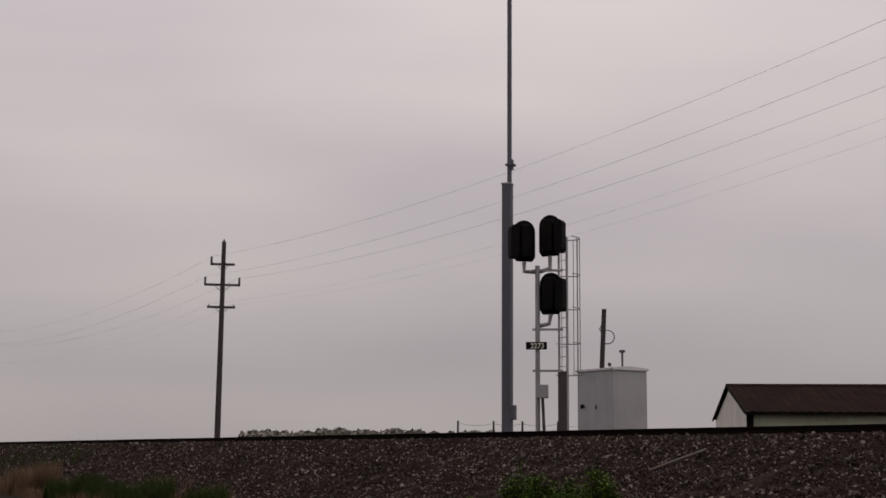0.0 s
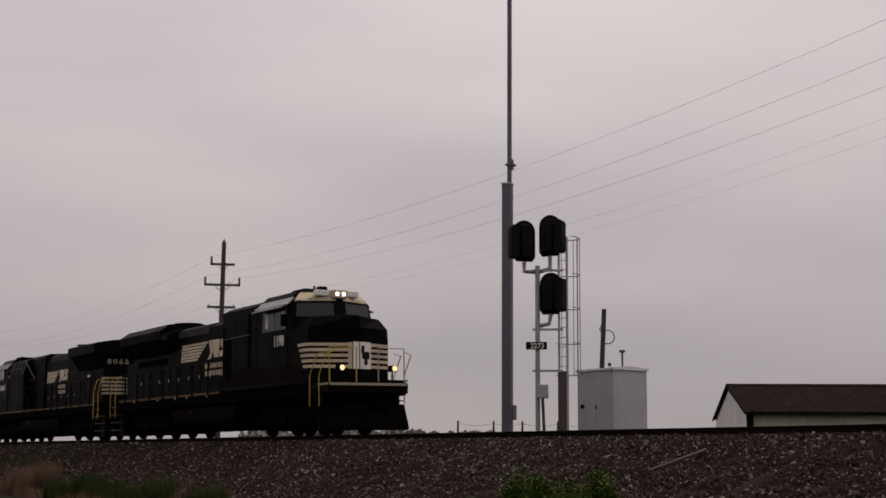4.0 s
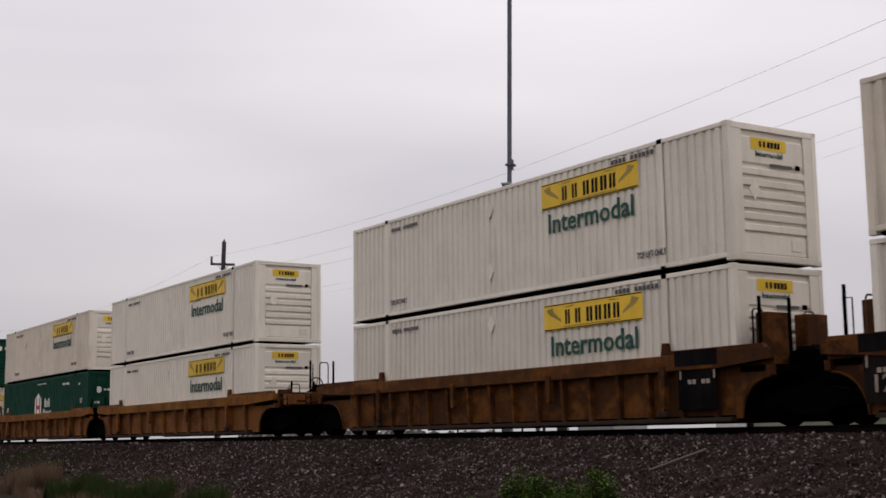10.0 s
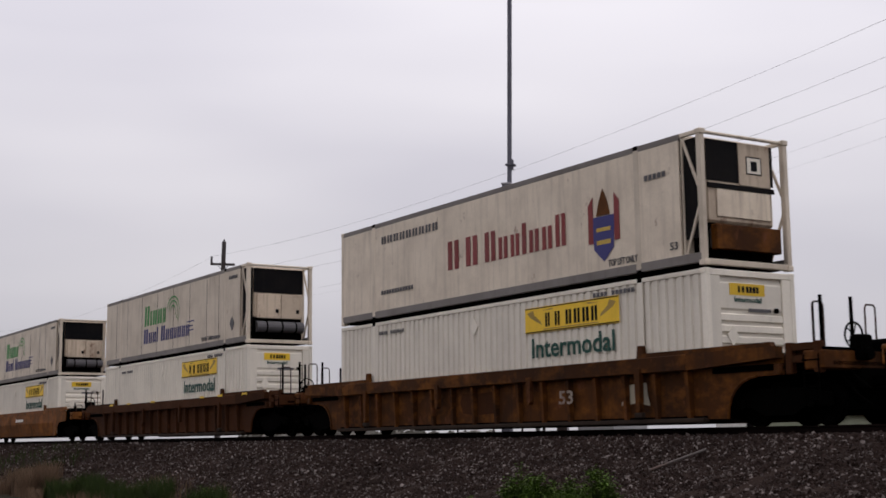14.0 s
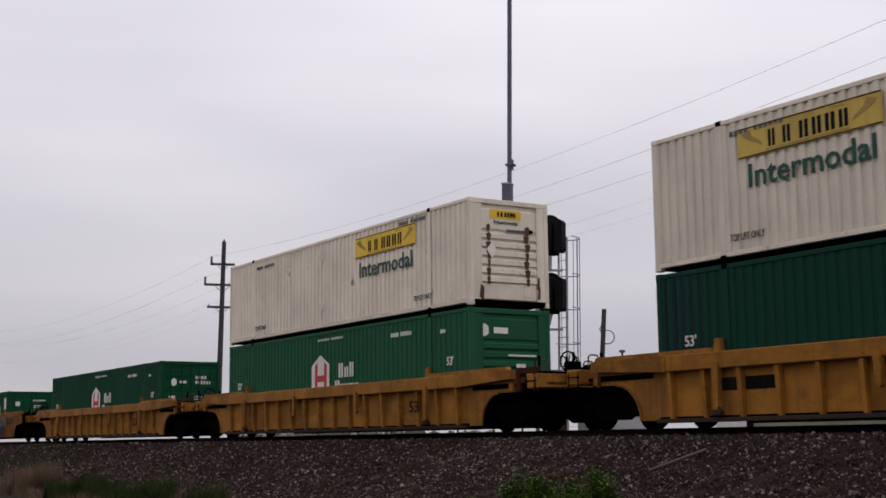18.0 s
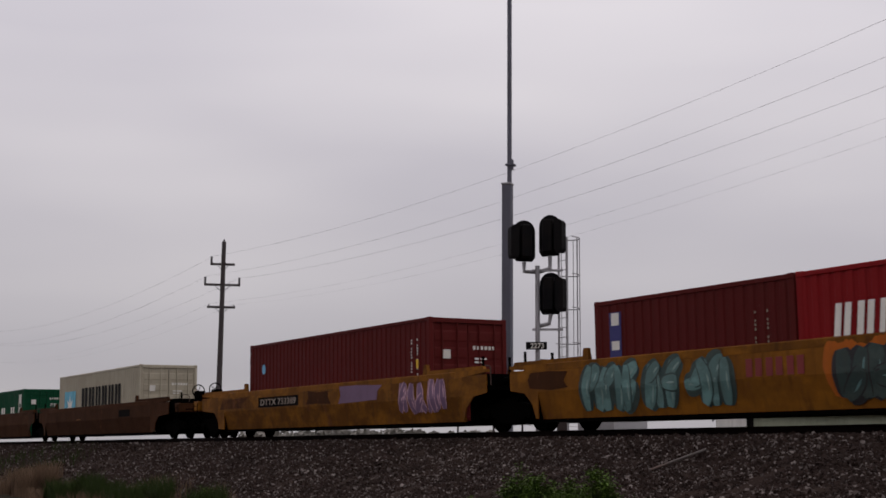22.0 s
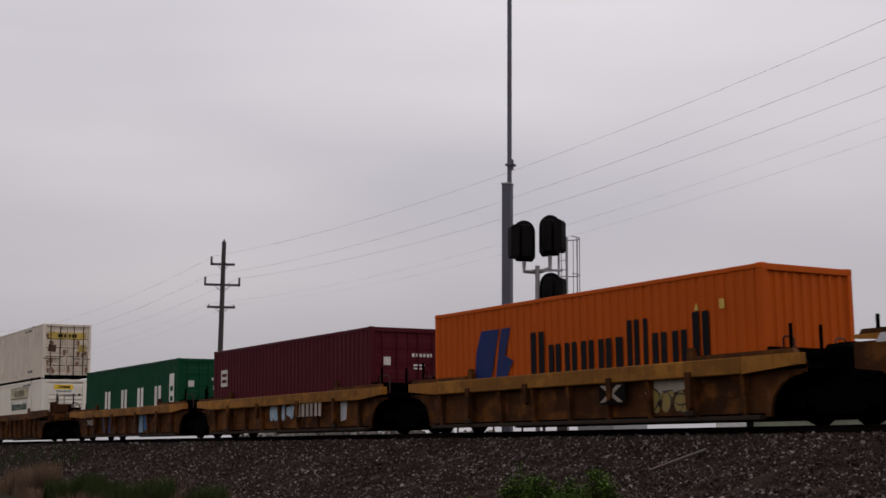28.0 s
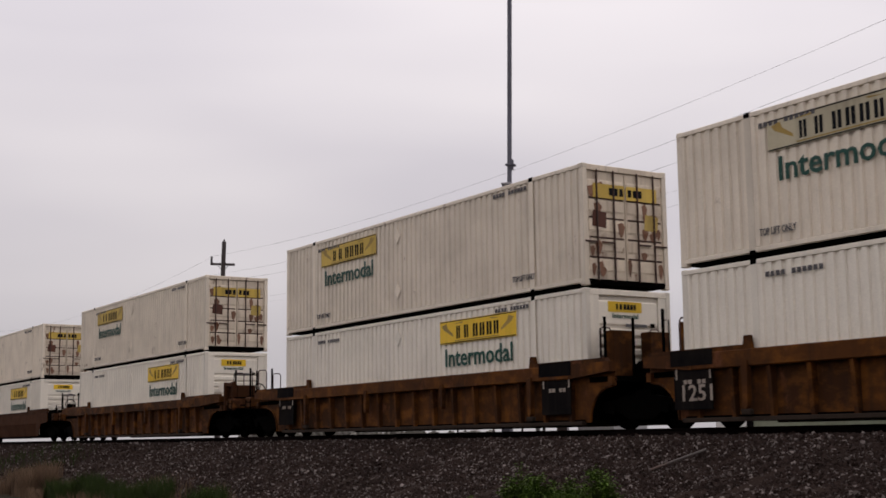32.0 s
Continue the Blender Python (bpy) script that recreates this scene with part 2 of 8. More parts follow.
# ---- mesh building ----
class Shape:
    def __init__(self):
        self.v, self.f, self.weld = [], [], False

    def add(self, verts, faces):
        n = len(self.v)
        self.v += [tuple(q) for q in verts]
        self.f += [tuple(i + n for i in fc) for fc in faces]
        return self

    def box(self, x0, x1, y0, y1, z0, z1, ch=0.0):
        if ch <= 0:
            vs = [(x, y, z) for x in (x0, x1) for y in (y0, y1) for z in (z0, z1)]
            return self.add(vs, [(0, 1, 3, 2), (4, 6, 7, 5), (0, 4, 5, 1), (2, 3, 7, 6), (0, 2, 6, 4), (1, 5, 7, 3)])
        lo, hi = (x0, y0, z0), (x1, y1, z1)
        bm = bmesh.new()
        bmesh.ops.create_cube(bm, size=1)
        for w in bm.verts:
            w.co = [lo[k] if w.co[k] < 0 else hi[k] for k in range(3)]
        bmesh.ops.bevel(bm, geom=bm.edges[:], offset=ch, segments=1, affect="EDGES")
        bm.verts.index_update()
        self.add([w.co[:] for w in bm.verts], [[w.index for w in fc.verts] for fc in bm.faces])
        bm.free()
        return self

    def prism(self, pts, axis, a, b):
        """A closed outline pushed along an axis: 'y' takes (x, z), 'x' takes (y, z), 'z' takes (x, y)."""
        put = {"y": lambda q, d: (q[0], d, q[1]), "x": lambda q, d: (d, q[0], q[1]), "z": lambda q, d: (q[0], q[1], d)}[axis]
        n = len(pts)
        vs = [put(q, a) for q in pts] + [put(q, b) for q in pts]
        fs = [(i, (i + 1) % n, n + (i + 1) % n, n + i) for i in range(n)]
        return self.add(vs, fs + [tuple(range(n))[::-1], tuple(range(n, 2 * n))])

    def rod(self, p, q, r, n=8, r2=None):
        p, q = Vector(p), Vector(q)
        d = (q - p).normalized()
        e = d.orthogonal().normalized()
        g = d.cross(e)
        r2 = r if r2 is None else r2
        ring = [(math.cos(6.28318 * i / n), math.sin(6.28318 * i / n)) for i in range(n)]
        vs = [p + (e * c + g * k) * r for c, k in ring] + [q + (e * c + g * k) * r2 for c, k in ring]
        return self.add(vs, [(i, (i + 1) % n, n + (i + 1) % n, n + i) for i in range(n)] + [tuple(range(n))[::-1], tuple(range(n, 2 * n))])

    def pipe(self, pts, r, n=6):
        """A bent bar along the points, in one piece."""
        pts = [Vector(q) for q in pts]
        vs, e = [], None
        for i, q in enumerate(pts):
            d = (pts[min(i + 1, len(pts) - 1)] - pts[max(i - 1, 0)]).normalized()
            e = d.orthogonal().normalized() if e is None else (e - d * e.dot(d)).normalized()
            g = d.cross(e)
            vs += [q + (e * math.cos(6.28318 * k / n) + g * math.sin(6.28318 * k / n)) * r for k in range(n)]
        m = len(pts)
        fs = [(j * n + i, j * n + (i + 1) % n, (j + 1) * n + (i + 1) % n, (j + 1) * n + i) for j in range(m - 1) for i in range(n)]
        return self.add(vs, fs + [tuple(range(n))[::-1], tuple(range((m - 1) * n, m * n))])

    def lathe(self, prof, n=16, axis="y", at=(0, 0, 0)):
        """prof: (along the axis, radius)."""
        vs, fs = [], []
        for a, r in prof:
            for i in range(n):
                c, k = r * math.cos(6.28318 * i / n), r * math.sin(6.28318 * i / n)
                q = {"y": (c, a, k), "x": (a, c, k), "z": (c, k, a)}[axis]
                vs.append((q[0] + at[0], q[1] + at[1], q[2] + at[2]))
        for j in range(len(prof) - 1):
            fs += [(j * n + i, j * n + (i + 1) % n, (j + 1) * n + (i + 1) % n, (j + 1) * n + i) for i in range(n)]
        return self.add(vs, fs + [tuple(range(n))[::-1], tuple(range((len(prof) - 1) * n, len(prof) * n))])

    def mesh(self, name, material):
        me = bpy.data.meshes.new(name)
        me.from_pydata(self.v, [], self.f)
        me.materials.append(material)
        me.update()
        bm = bmesh.new()
        bm.from_mesh(me)
        if self.weld:
            bmesh.ops.remove_doubles(bm, verts=bm.verts, dist=0.0005)
        bmesh.ops.recalc_face_normals(bm, faces=bm.faces)
        bm.to_mesh(me)
        bm.free()
        return me


def part(name, shape, material, parent, label="", at=None):
    me = shape.mesh(name, material) if isinstance(shape, Shape) else shape
    ob = new(name, me)
    ob.parent = parent
    if at:
        ob.location = at
    if label:
        tagged(ob, label)
    return ob


def thing(name, label, category, group="", kind=""):
    return tagged(new(name), label, category, group, kind)


def plates(name, boxes, material, parent, label=""):
    """Thin plates or marks, each a part of its own."""
    for i, b in enumerate(boxes):
        part(name, Shape().box(*b), material, parent, label if i == 0 else "")


LETTERS = {}


def word(text, size, material, depth=0.004, wide=1.0):
    """Upright lettering in the x-z plane facing -y, its left foot at the origin."""
    key = (text, size, material.name, wide)
    if key not in LETTERS:
        cu = bpy.data.curves.new("lettering", "FONT")
        cu.body, cu.size, cu.extrude, cu.resolution_u = text, size, depth, 2
        cu.offset = size * 0.016
        ob = bpy.data.objects.new("lettering", cu)
        scene.collection.objects.link(ob)
        me = bpy.data.meshes.new_from_object(ob.evaluated_get(bpy.context.evaluated_depsgraph_get()))
        bpy.data.objects.remove(ob)
        bpy.data.curves.remove(cu)
        me.transform(Matrix.Diagonal((wide, 1, 1, 1)))
        me.transform(Matrix.Rotation(radians(90), 4, "X"))
        me.materials.clear()
        me.materials.append(material)
        LETTERS[key] = me
    return LETTERS[key]


def fit_word(text, width, height, material):
    """Lettering scaled to a width and a capital height."""
    me = word(text, height / 0.69, material)
    xs = [q.co.x for q in me.vertices]
    return word(text, height / 0.69, material, wide=width / max(0.01, max(xs) - min(xs)))


def name_blocks(c, widths, height, gap, y, x0, z0, mat_, tall=(), slant=0.0, label="plain block in place of a trade name"):
    """A row of plain upright bars in place of a trade name."""
    x = x0
    for i, w in enumerate(widths):
        h = height * (1.0 if not tall or i in tall else 0.72)
        if w > 0:
            a, b, o = x + w * 0.06, x + w * 0.94, slant * h
            bars_ = [(a, b)] if b - a < 0.13 or b - a < 0.3 * h else [(a, a + 0.40 * (b - a)), (b - 0.40 * (b - a), b)]
            s = Shape()
            for u, v in bars_:
                s.prism([(u, z0), (v, z0), (v + o, z0 + h), (u + o, z0 + h)], "y", y - 0.004, y)
            part("name_block", s, mat_, c, label if i == 0 else "")
        x += abs(w) + gap


TRAIN = []                    # (thing, place along the train, height over the railhead)


def rolling(ob, s, z=0.0):
    TRAIN.append((ob, s, z))
    return ob
# ---- the ground, the bank and the track ----
def bank(y):
    """Height of the ground across the line."""
    pts = [(-4000, 0.0), (-60, 0.0), (-9.0, 0.0), (-7.4, 0.0), (-2.25, RZ - 0.75), (2.4, RZ - 0.55), (3.2, RZ - 0.62), (12, RZ - 0.7), (20, 1.0), (60, 0.7), (4000, 0.5)]
    for (a, za), (b, zb) in zip(pts, pts[1:]):
        if a <= y <= b:
            return za + (zb - za) * (y - a) / (b - a)
    return 0.0


def sheet(name, xs, ys, height, material, label, category):
    s = Shape()
    s.v = [(x, y, height(x, y)) for x in xs for y in ys]
    n = len(ys)
    s.f = [(i * n + j, (i + 1) * n + j, (i + 1) * n + j + 1, i * n + j + 1) for i in range(len(xs) - 1) for j in range(n - 1)]
    return tagged(new(name, s.mesh(name, material)), label, category, kind="structure")


gx = [-4000, -1500, -600, -250] + [-120 + 2.5 * i for i in range(60)] + [60, 250, 600, 1500, 4000]
gy = [-4000, -1200, -400, -120, -60, -40, -30, -24, -18, -14, -11, -9, -8, -7.4, -6.9, -6, -5, -4, -3, -2.25, 0, 2.4, 3.2, 6, 9, 12, 16, 20, 40, 60, 150, 400, 1200, 4000]
sheet("ground", gx, gy, lambda x, y: bank(y) + (0.10 * noise.noise((x * 0.4, y * 0.5, 0)) if -40 < y < -2.5 and abs(x) < 130 else 0), M_FIELD,
      "grassy soil bank and level fields under an overcast sky", "ground")


def bed(y):
    """Ballast: flat under the track, sloping away on both shoulders."""
    a = abs(y)
    if a < 1.46:
        return RZ - 0.195
    if a < 1.85:
        return RZ - 0.195 - (a - 1.46) * 0.36
    return RZ - 0.335 - (a - 1.85) * 0.337


bx = [-900, -400, -160] + [-110 + 0.8 * i for i in range(150)] + [60, 160, 400, 640]
by = [-7.2, -6.8, -6.4, -6.0, -5.6, -5.2, -4.8, -4.4, -4.0, -3.6, -3.2, -2.8, -2.4, -2.0, -1.85, -1.66, -1.46, -1.39, -1.0, 0, 1.0, 2.0, 2.6, 3.2]
sheet("ballast_bed", bx, by, lambda x, y: bed(y) + (0.07 * noise.noise((x * 0.9, y * 1.1, 3)) + 0.05 * noise.noise((x * 2.3, y * 2.3, 7)) if y < -2.3 else 0), M_BALLAST,
      "dark brown crushed stone ballast shoulder under the track", "ballast")


def scatter_stones():
    """Broken stones over the near shoulder."""
    rng = np.random.RandomState(5)
    base = np.array([(1, 1, 1), (1, -1, -1), (-1, 1, -1), (-1, -1, 1), (1.25, 0, -.2), (-1.2, .2, 0), (0, 1.2, .1), (.1, -1.2, -.1), (0, .1, 1.2), (.1, 0, -1.2)]) * 0.62
    bm = bmesh.new()
    for q in base:
        bm.verts.new(q)
    bmesh.ops.convex_hull(bm, input=bm.verts)
    bm.verts.index_update()
    hull = np.array([q.co[:] for q in bm.verts])
    tri = np.array([[q.index for q in fc.verts] for fc in bm.faces])
    bm.free()
    n1, n2, n3 = 56000, 26000, 11000
    x = np.concatenate([rng.uniform(-27, -10, n1), rng.uniform(-48, -27, n2), rng.uniform(-100, -48, n3)])
    y = rng.uniform(-7.2, -1.5, x.size)
    r = rng.uniform(0.020, 0.043, x.size) * np.where(x < -27, 1.15, 1.0) * np.where(x < -48, 1.4, 1.0)
    r *= np.where(rng.rand(x.size) > 0.94, 1.5, 1.0)
    z = np.array([bed(b) + (0.07 * noise.noise((a * 0.9, b * 1.1, 3)) + 0.05 * noise.noise((a * 2.3, b * 2.3, 7)) if b < -2.3 else 0) for a, b in zip(x, y)]) + r * 0.45
    verts = np.empty((x.size, len(hull), 3))
    ang = rng.uniform(0, 6.283, (x.size, 3))
    for i in range(x.size):
        m = np.array(Euler(ang[i]).to_matrix())
        verts[i] = (hull * rng.uniform(0.65, 1.25, 3)) @ m.T * r[i] + (x[i], y[i], z[i])
    faces = (tri[None] + (np.arange(x.size) * len(hull))[:, None, None]).reshape(-1, 3)
    me = bpy.data.meshes.new("ballast_stones")
    me.from_pydata(verts.reshape(-1, 3), [], faces)
    me.materials.append(M_STONE)
    tagged(new("ballast_stones", me), "loose crushed grey and brown stones on the ballast shoulder", "stones", kind="stuff")


scatter_stones()

# rails and ties, tilted by the superelevation
TILT = pose(0, 0, RZ, CANT)
rail_profile = [(-0.075, -0.18), (0.075, -0.18), (0.075, -0.165), (0.012, -0.14), (0.009, -0.05), (0.036, -0.035), (0.036, -0.005), (0.028, 0), (-0.028, 0), (-0.036, -0.005), (-0.036, -0.035), (-0.009, -0.05), (-0.012, -0.14), (-0.075, -0.165)]
for side in (-1, 1):
    s = Shape()
    s.prism([(a + side * 0.753, b) for a, b in rail_profile], "x", -900, 640)
    rail = tagged(new("rail", s.mesh("rail", M_RAIL)), "rusty near-black steel rail with a worn head, shade in its colour", "rail", "rails of the track", "structure")
    rail.matrix_world = TILT
s = Shape()
for i in range(330):
    x = -140 + 0.55 * i
    s.box(x - 0.11, x + 0.11, -1.44 + 0.02 * math.sin(i * 7.1), 1.38, -0.36, -0.186)
ties = tagged(new("ties", s.mesh("ties", M_TIE)), "dark creosoted wooden ties bedded in the ballast", "ties", kind="stuff")
ties.matrix_world = TILT

# a length of scrap rod on the shoulder
s = Shape().rod((-18.80, -3.72, bed(-3.72) + 0.08), (-18.43, -2.63, bed(-2.63) + 0.11), 0.024, 8)
tagged(new("scrap_rod", s.mesh("scrap_rod", paint("pale_scrap_steel", (0.11, 0.095, 0.088), 0.6, 0.3, 0.1, 0.3))), "pale weathered rod lying on the crushed stone", "rod")


# ---- plants ----
def blades(name, spots, material, label, category):
    rng = random.Random(name)
    s = Shape()
    for cx, cy, rad, count, tall in spots:
        for _ in range(count):
            a, d = rng.uniform(0, 6.283), rad * math.sqrt(rng.random())
            x, y = cx + d * math.cos(a), cy + d * math.sin(a) * 0.6
            z, h, w = max(bank(y), bed(y) if y > -7.2 else 0) - 0.03, tall * rng.uniform(0.45, 1.0), rng.uniform(0.006, 0.014)
            lean, dirn = rng.uniform(0.05, 0.45) * h, rng.uniform(0, 6.283)
            ex, ey = math.cos(dirn), math.sin(dirn)
            p = [(x, y, z), (x + ex * lean * 0.3, y + ey * lean * 0.3, z + h * 0.6), (x + ex * lean, y + ey * lean, z + h)]
            t = a * 2
            px, py = math.cos(t) * w, math.sin(t) * w
            s.add([(p[0][0] - px, p[0][1] - py, p[0][2]), (p[0][0] + px, p[0][1] + py, p[0][2]), (p[1][0] + px * .7, p[1][1] + py * .7, p[1][2]), (p[1][0] - px * .7, p[1][1] - py * .7, p[1][2]), p[2]],
                  [(0, 1, 2, 3), (3, 2, 4)])
    return tagged(new(name, s.mesh(name, material)), label, category, kind="stuff")


def leafy_weed(name, x, y, tall, spread, count, label, seed=0):
    """A bushy clump: many thin stalks under a rounded, uneven mass of small leaves."""
    rng = random.Random(name + str(seed))
    z0 = bank(y) - 0.02
    stem, leaf = Shape(), Shape()
    n = 46
    for i in range(n):
        a, d = rng.uniform(0, 6.283), spread * math.sqrt(rng.random())
        dome = 1.0 - 0.45 * (d / spread) ** 2
        foot = Vector((x + d * 0.6 * math.cos(a), y + d * 0.6 * math.sin(a), z0))
        top = Vector((x + d * math.cos(a), y + d * math.sin(a), z0 + tall * dome * rng.uniform(0.72, 1.0)))
        mid = foot.lerp(top, 0.5) + Vector((rng.uniform(-0.04, 0.04), rng.uniform(-0.04, 0.04), 0))
        stem.pipe([foot, mid, top], 0.005, 4)
        for _ in range(count // n):
            b = foot.lerp(top, 1 - 0.75 * rng.random() ** 1.6) + Vector((rng.gauss(0, 0.05), rng.gauss(0, 0.05), rng.gauss(0, 0.03)))
            t, ln_, wd = rng.uniform(0, 6.283), rng.uniform(0.04, 0.09), rng.uniform(0.014, 0.027)
            dv = Vector((math.cos(t), math.sin(t), rng.uniform(-0.4, 0.5))).normalized()
            sd = dv.cross(Vector((0, 0, 1))).normalized() * wd
            up = Vector((0, 0, 0.01))
            leaf.add([b, b + dv * ln_ * 0.45 + sd + up, b + dv * ln_, b + dv * ln_ * 0.45 - sd + up], [(0, 1, 2), (0, 2, 3)])
    w = thing(name, label, "weed", "weeds at the foot of the bank")
    tagged(part("stalk", stem, M_GRASS, w), kind="stuff")
    tagged(part("foliage", leaf, M_LEAF, w), kind="stuff")
    return w


leafy_weed("leafy_weed", -17.92, -7.3, 1.44, 0.36, 3600, "green leafy weed at the foot of the bank")
leafy_weed("leafy_weed", -17.25, -7.35, 1.26, 0.50, 5200, "dense green leafy weed at the foot of the bank", 3)
leafy_weed("leafy_weed", -16.50, -7.35, 1.24, 0.52, 5200, "broad green leafy weed at the foot of the bank", 5)
leafy_weed("leafy_weed", -15.85, -7.3, 1.44, 0.40, 4200, "tall green leafy weed at the foot of the bank", 1)
leafy_weed("leafy_weed", -19.2, -7.35, 0.92, 0.4, 600, "low green leafy weed at the foot of the bank", 4)
leafy_weed("leafy_weed", -31.6, -7.3, 0.80, 0.45, 500, "low green leafy weed at the foot of the bank", 2)
blades("green_grass", [(-43.0, -7.3, 1.5, 2200, 0.85), (-40.0, -7.3, 1.0, 900, 0.75), (-36.6, -7.3, 1.5, 1900, 0.85), (-31.6, -7.3, 0.8, 900, 0.85), (-17, -7.4, 2.0, 500, 0.9), (-14, -7.3, 1.5, 300, 0.8), (-60, -6.7, 8, 900, 0.7)], M_GRASS,
       "tufts of green grass along the foot of the bank", "grass")
blades("dry_grass", [(-48.2, -7.25, 1.3, 2400, 1.15), (-52.5, -7.1, 3.2, 1500, 0.75), (-45.0, -7.3, 1.8, 700, 0.55), (-38, -7.3, 3.0, 600, 0.55), (-33, -7.3, 2.0, 300, 0.5)], M_STRAW,
       "clumps of dry straw-coloured grass on the bank", "grass")


# ---- beyond the track ----
def ray_place(x, y, away):
    """On the line of sight of bearing (x, y), at that distance beyond the track's centre."""
    k = (away - EYE[1]) / y
    return EYE[0] + k * x, away


def z_of(dist, el):
    return EYE[2] + dist * math.tan(radians(el))


def signal_mast(px, py):
    """Three hooded signal heads on a pipe mast, with a caged ladder."""
    z0 = bank(py)
    sg = thing("signal_mast", "railway signal with three black hooded heads, caged ladder and number plate", "signal")
    sg.location = (px, py, z0)
    top = 9.1 - z0
    part("mast", Shape().rod((0, 0, 0), (0, 0, top - 1.55), 0.075, 12).rod((0, 0, 0), (0, 0, 0.3), 0.17, 10), M_STEEL, sg, "grey steel pipe mast")

    def head(x, y, z, bracket, x_side=1):
        s = Shape()
        outline = [(-0.36 * math.cos(a), 0.31 + 0.36 * math.sin(a)) for a in [math.pi * i / 10 for i in range(11)]] + [(0.36, -0.52), (0.26, -0.66), (-0.26, -0.66), (-0.36, -0.52)]
        s.prism([(x + a, z + b) for a, b in outline], "y", y - 0.03, y + 0.03)
        h = part("signal_head", s, M_SIGNAL, sg, "matt black signal head with deep hoods")
        part("housing", Shape().box(x - 0.17, x + 0.17, y - 0.27, y - 0.035, z - 0.55, z + 0.5, 0.03), M_SIGNAL, h)
        for k in (0.36, 0.0, -0.36):
            hood = Shape()
            ring = [math.radians(d) for d in range(-50, 231, 20)]
            for a, b in zip(ring, ring[1:]):
                q = [(x + 0.13 * math.cos(t), z + k + 0.13 * math.sin(t)) for t in (a, b)]
                hood.add([(q[0][0], y + 0.032, q[0][1]), (q[1][0], y + 0.032, q[1][1]), (q[1][0], y + 0.45, q[1][1]), (q[0][0], y + 0.45, q[0][1])], [(0, 1, 2, 3)])
            part("hood", hood, M_SIGNAL, h)
        side = -1 if x_side < 0 else 1
        shroud = [(0.135 * math.cos(a), 0.36 + 0.135 * math.sin(a)) for a in [math.pi * i / 8 for i in range(9)]] + [(-0.135, -0.46), (-0.09, -0.56), (0.09, -0.56), (0.135, -0.46)]
        part("side_hood", Shape().prism([(x + side * 0.40 + a, z + b - 0.03) for a, b in shroud], "y", y - 0.34, y + 0.02), M_SIGNAL, h, "deep black hood beside the plate")
        part("back_door", Shape().box(x - 0.24, x + 0.24, y - 0.14, y - 0.036, z - 0.5, z + 0.42, 0.05), M_SIGNAL, h)
        part("bracket", Shape().pipe(bracket, 0.07, 8), M_STEEL, h, "curved grey pipe bracket")
        h.location = (0, 0, 0)
        return h

    zt, zl = 8.52 - z0, 6.66 - z0
    heads = [((-0.42, 0.0, zt - 0.17), [(-0.42, 0, zt - 0.85), (-0.42, 0, zt - 1.15), (0, 0, zt - 1.15)]),
             ((0.40, 0.0, zt), [(0.40, 0, zt - 0.65), (0.40, 0, zt - 1.05), (0, 0, zt - 1.15)]),
             ((0.42, 0.0, zl), [(0.42, 0, zl - 0.65), (0.36, 0, zl - 0.95), (0, 0, zl - 1.02)])]
    for (at, br), lean in zip(heads, (72, 32, 32)):
        h = head(0, 0, at[2], [(a - at[0], b, q) for a, b, q in br], at[0])
        h.matrix_local = pose(at[0] * math.cos(radians(54)), at[0] * math.sin(radians(54)), 0, 0, 0, lean)
    # ladder and cage, off to the far side
    lx = 0.80
    lad = Shape()
    base_turn = pose(0, 0, 0, 0, 0, 52)
    ladder_turn = base_turn @ pose(lx, 0, 0, 0, 0, 42) @ pose(-lx, 0, 0)
    for k in (-0.19, 0.19):
        s = Shape().box(lx - 0.03, lx + 0.03, k - 0.02, k + 0.02, 0.0, top - 0.65)
        part("ladder_rail", s, M_STEEL, sg).matrix_local = ladder_turn
    rung = Shape().rod((lx, -0.19, 0), (lx, 0.19, 0), 0.012, 6).mesh("rung", M_STEEL)
    for i in range(int((top - 0.9) / 0.305)):
        r = part("rung", rung, M_STEEL, sg)
        r.matrix_local = ladder_turn @ pose(0, 0, 0.35 + 0.305 * i)
    ring = [(lx + 0.05 + 0.58 * math.sin(a), 0.40 * math.cos(a)) for a in [math.pi * i / 8 for i in range(9)]]
    for zz in (4.1 - z0, 5.1 - z0, 6.2 - z0, 7.27 - z0, 8.45 - z0):
        part("cage_hoop", Shape().pipe([(a, b, zz) for a, b in ring], 0.017, 5), M_STEEL, sg).matrix_local = ladder_turn
    for a, b in ring[1:-1]:
        part("cage_bar", Shape().rod((a, b, 4.1 - z0), (a, b, 8.45 - z0), 0.012, 5), M_STEEL, sg).matrix_local = ladder_turn
    for zz in (4.22 - z0, 5.52 - z0, 7.4 - z0):
        part("standoff", Shape().box(-0.16, lx, -0.03, 0.03, zz - 0.035, zz + 0.035), M_STEEL, sg).matrix_local = base_turn
    part("ladder_guard", Shape().box(lx - 0.05, lx + 0.05, -0.20, 0.20, 0.02, 4.2 - z0), paint("faded_guard_boards", (0.085, 0.066, 0.066), 0.85, 0.3, 0.4), sg, "weathered brown ladder guard").matrix_local = ladder_turn
    plate_turn = pose(0, 0, 0, 0, 0, 50)
    pl = part("number_plate", Shape().box(-0.36, 0.30, -0.13, -0.11, 4.88 - z0, 5.12 - z0), M_SIGNAL, sg, "black plate with pale numerals")
    pl.matrix_local = plate_turn
    part("numerals", fit_word("2273", 0.42, 0.16, M_LETTER), M_LETTER, pl, at=(-0.22, -0.136, 4.92 - z0))
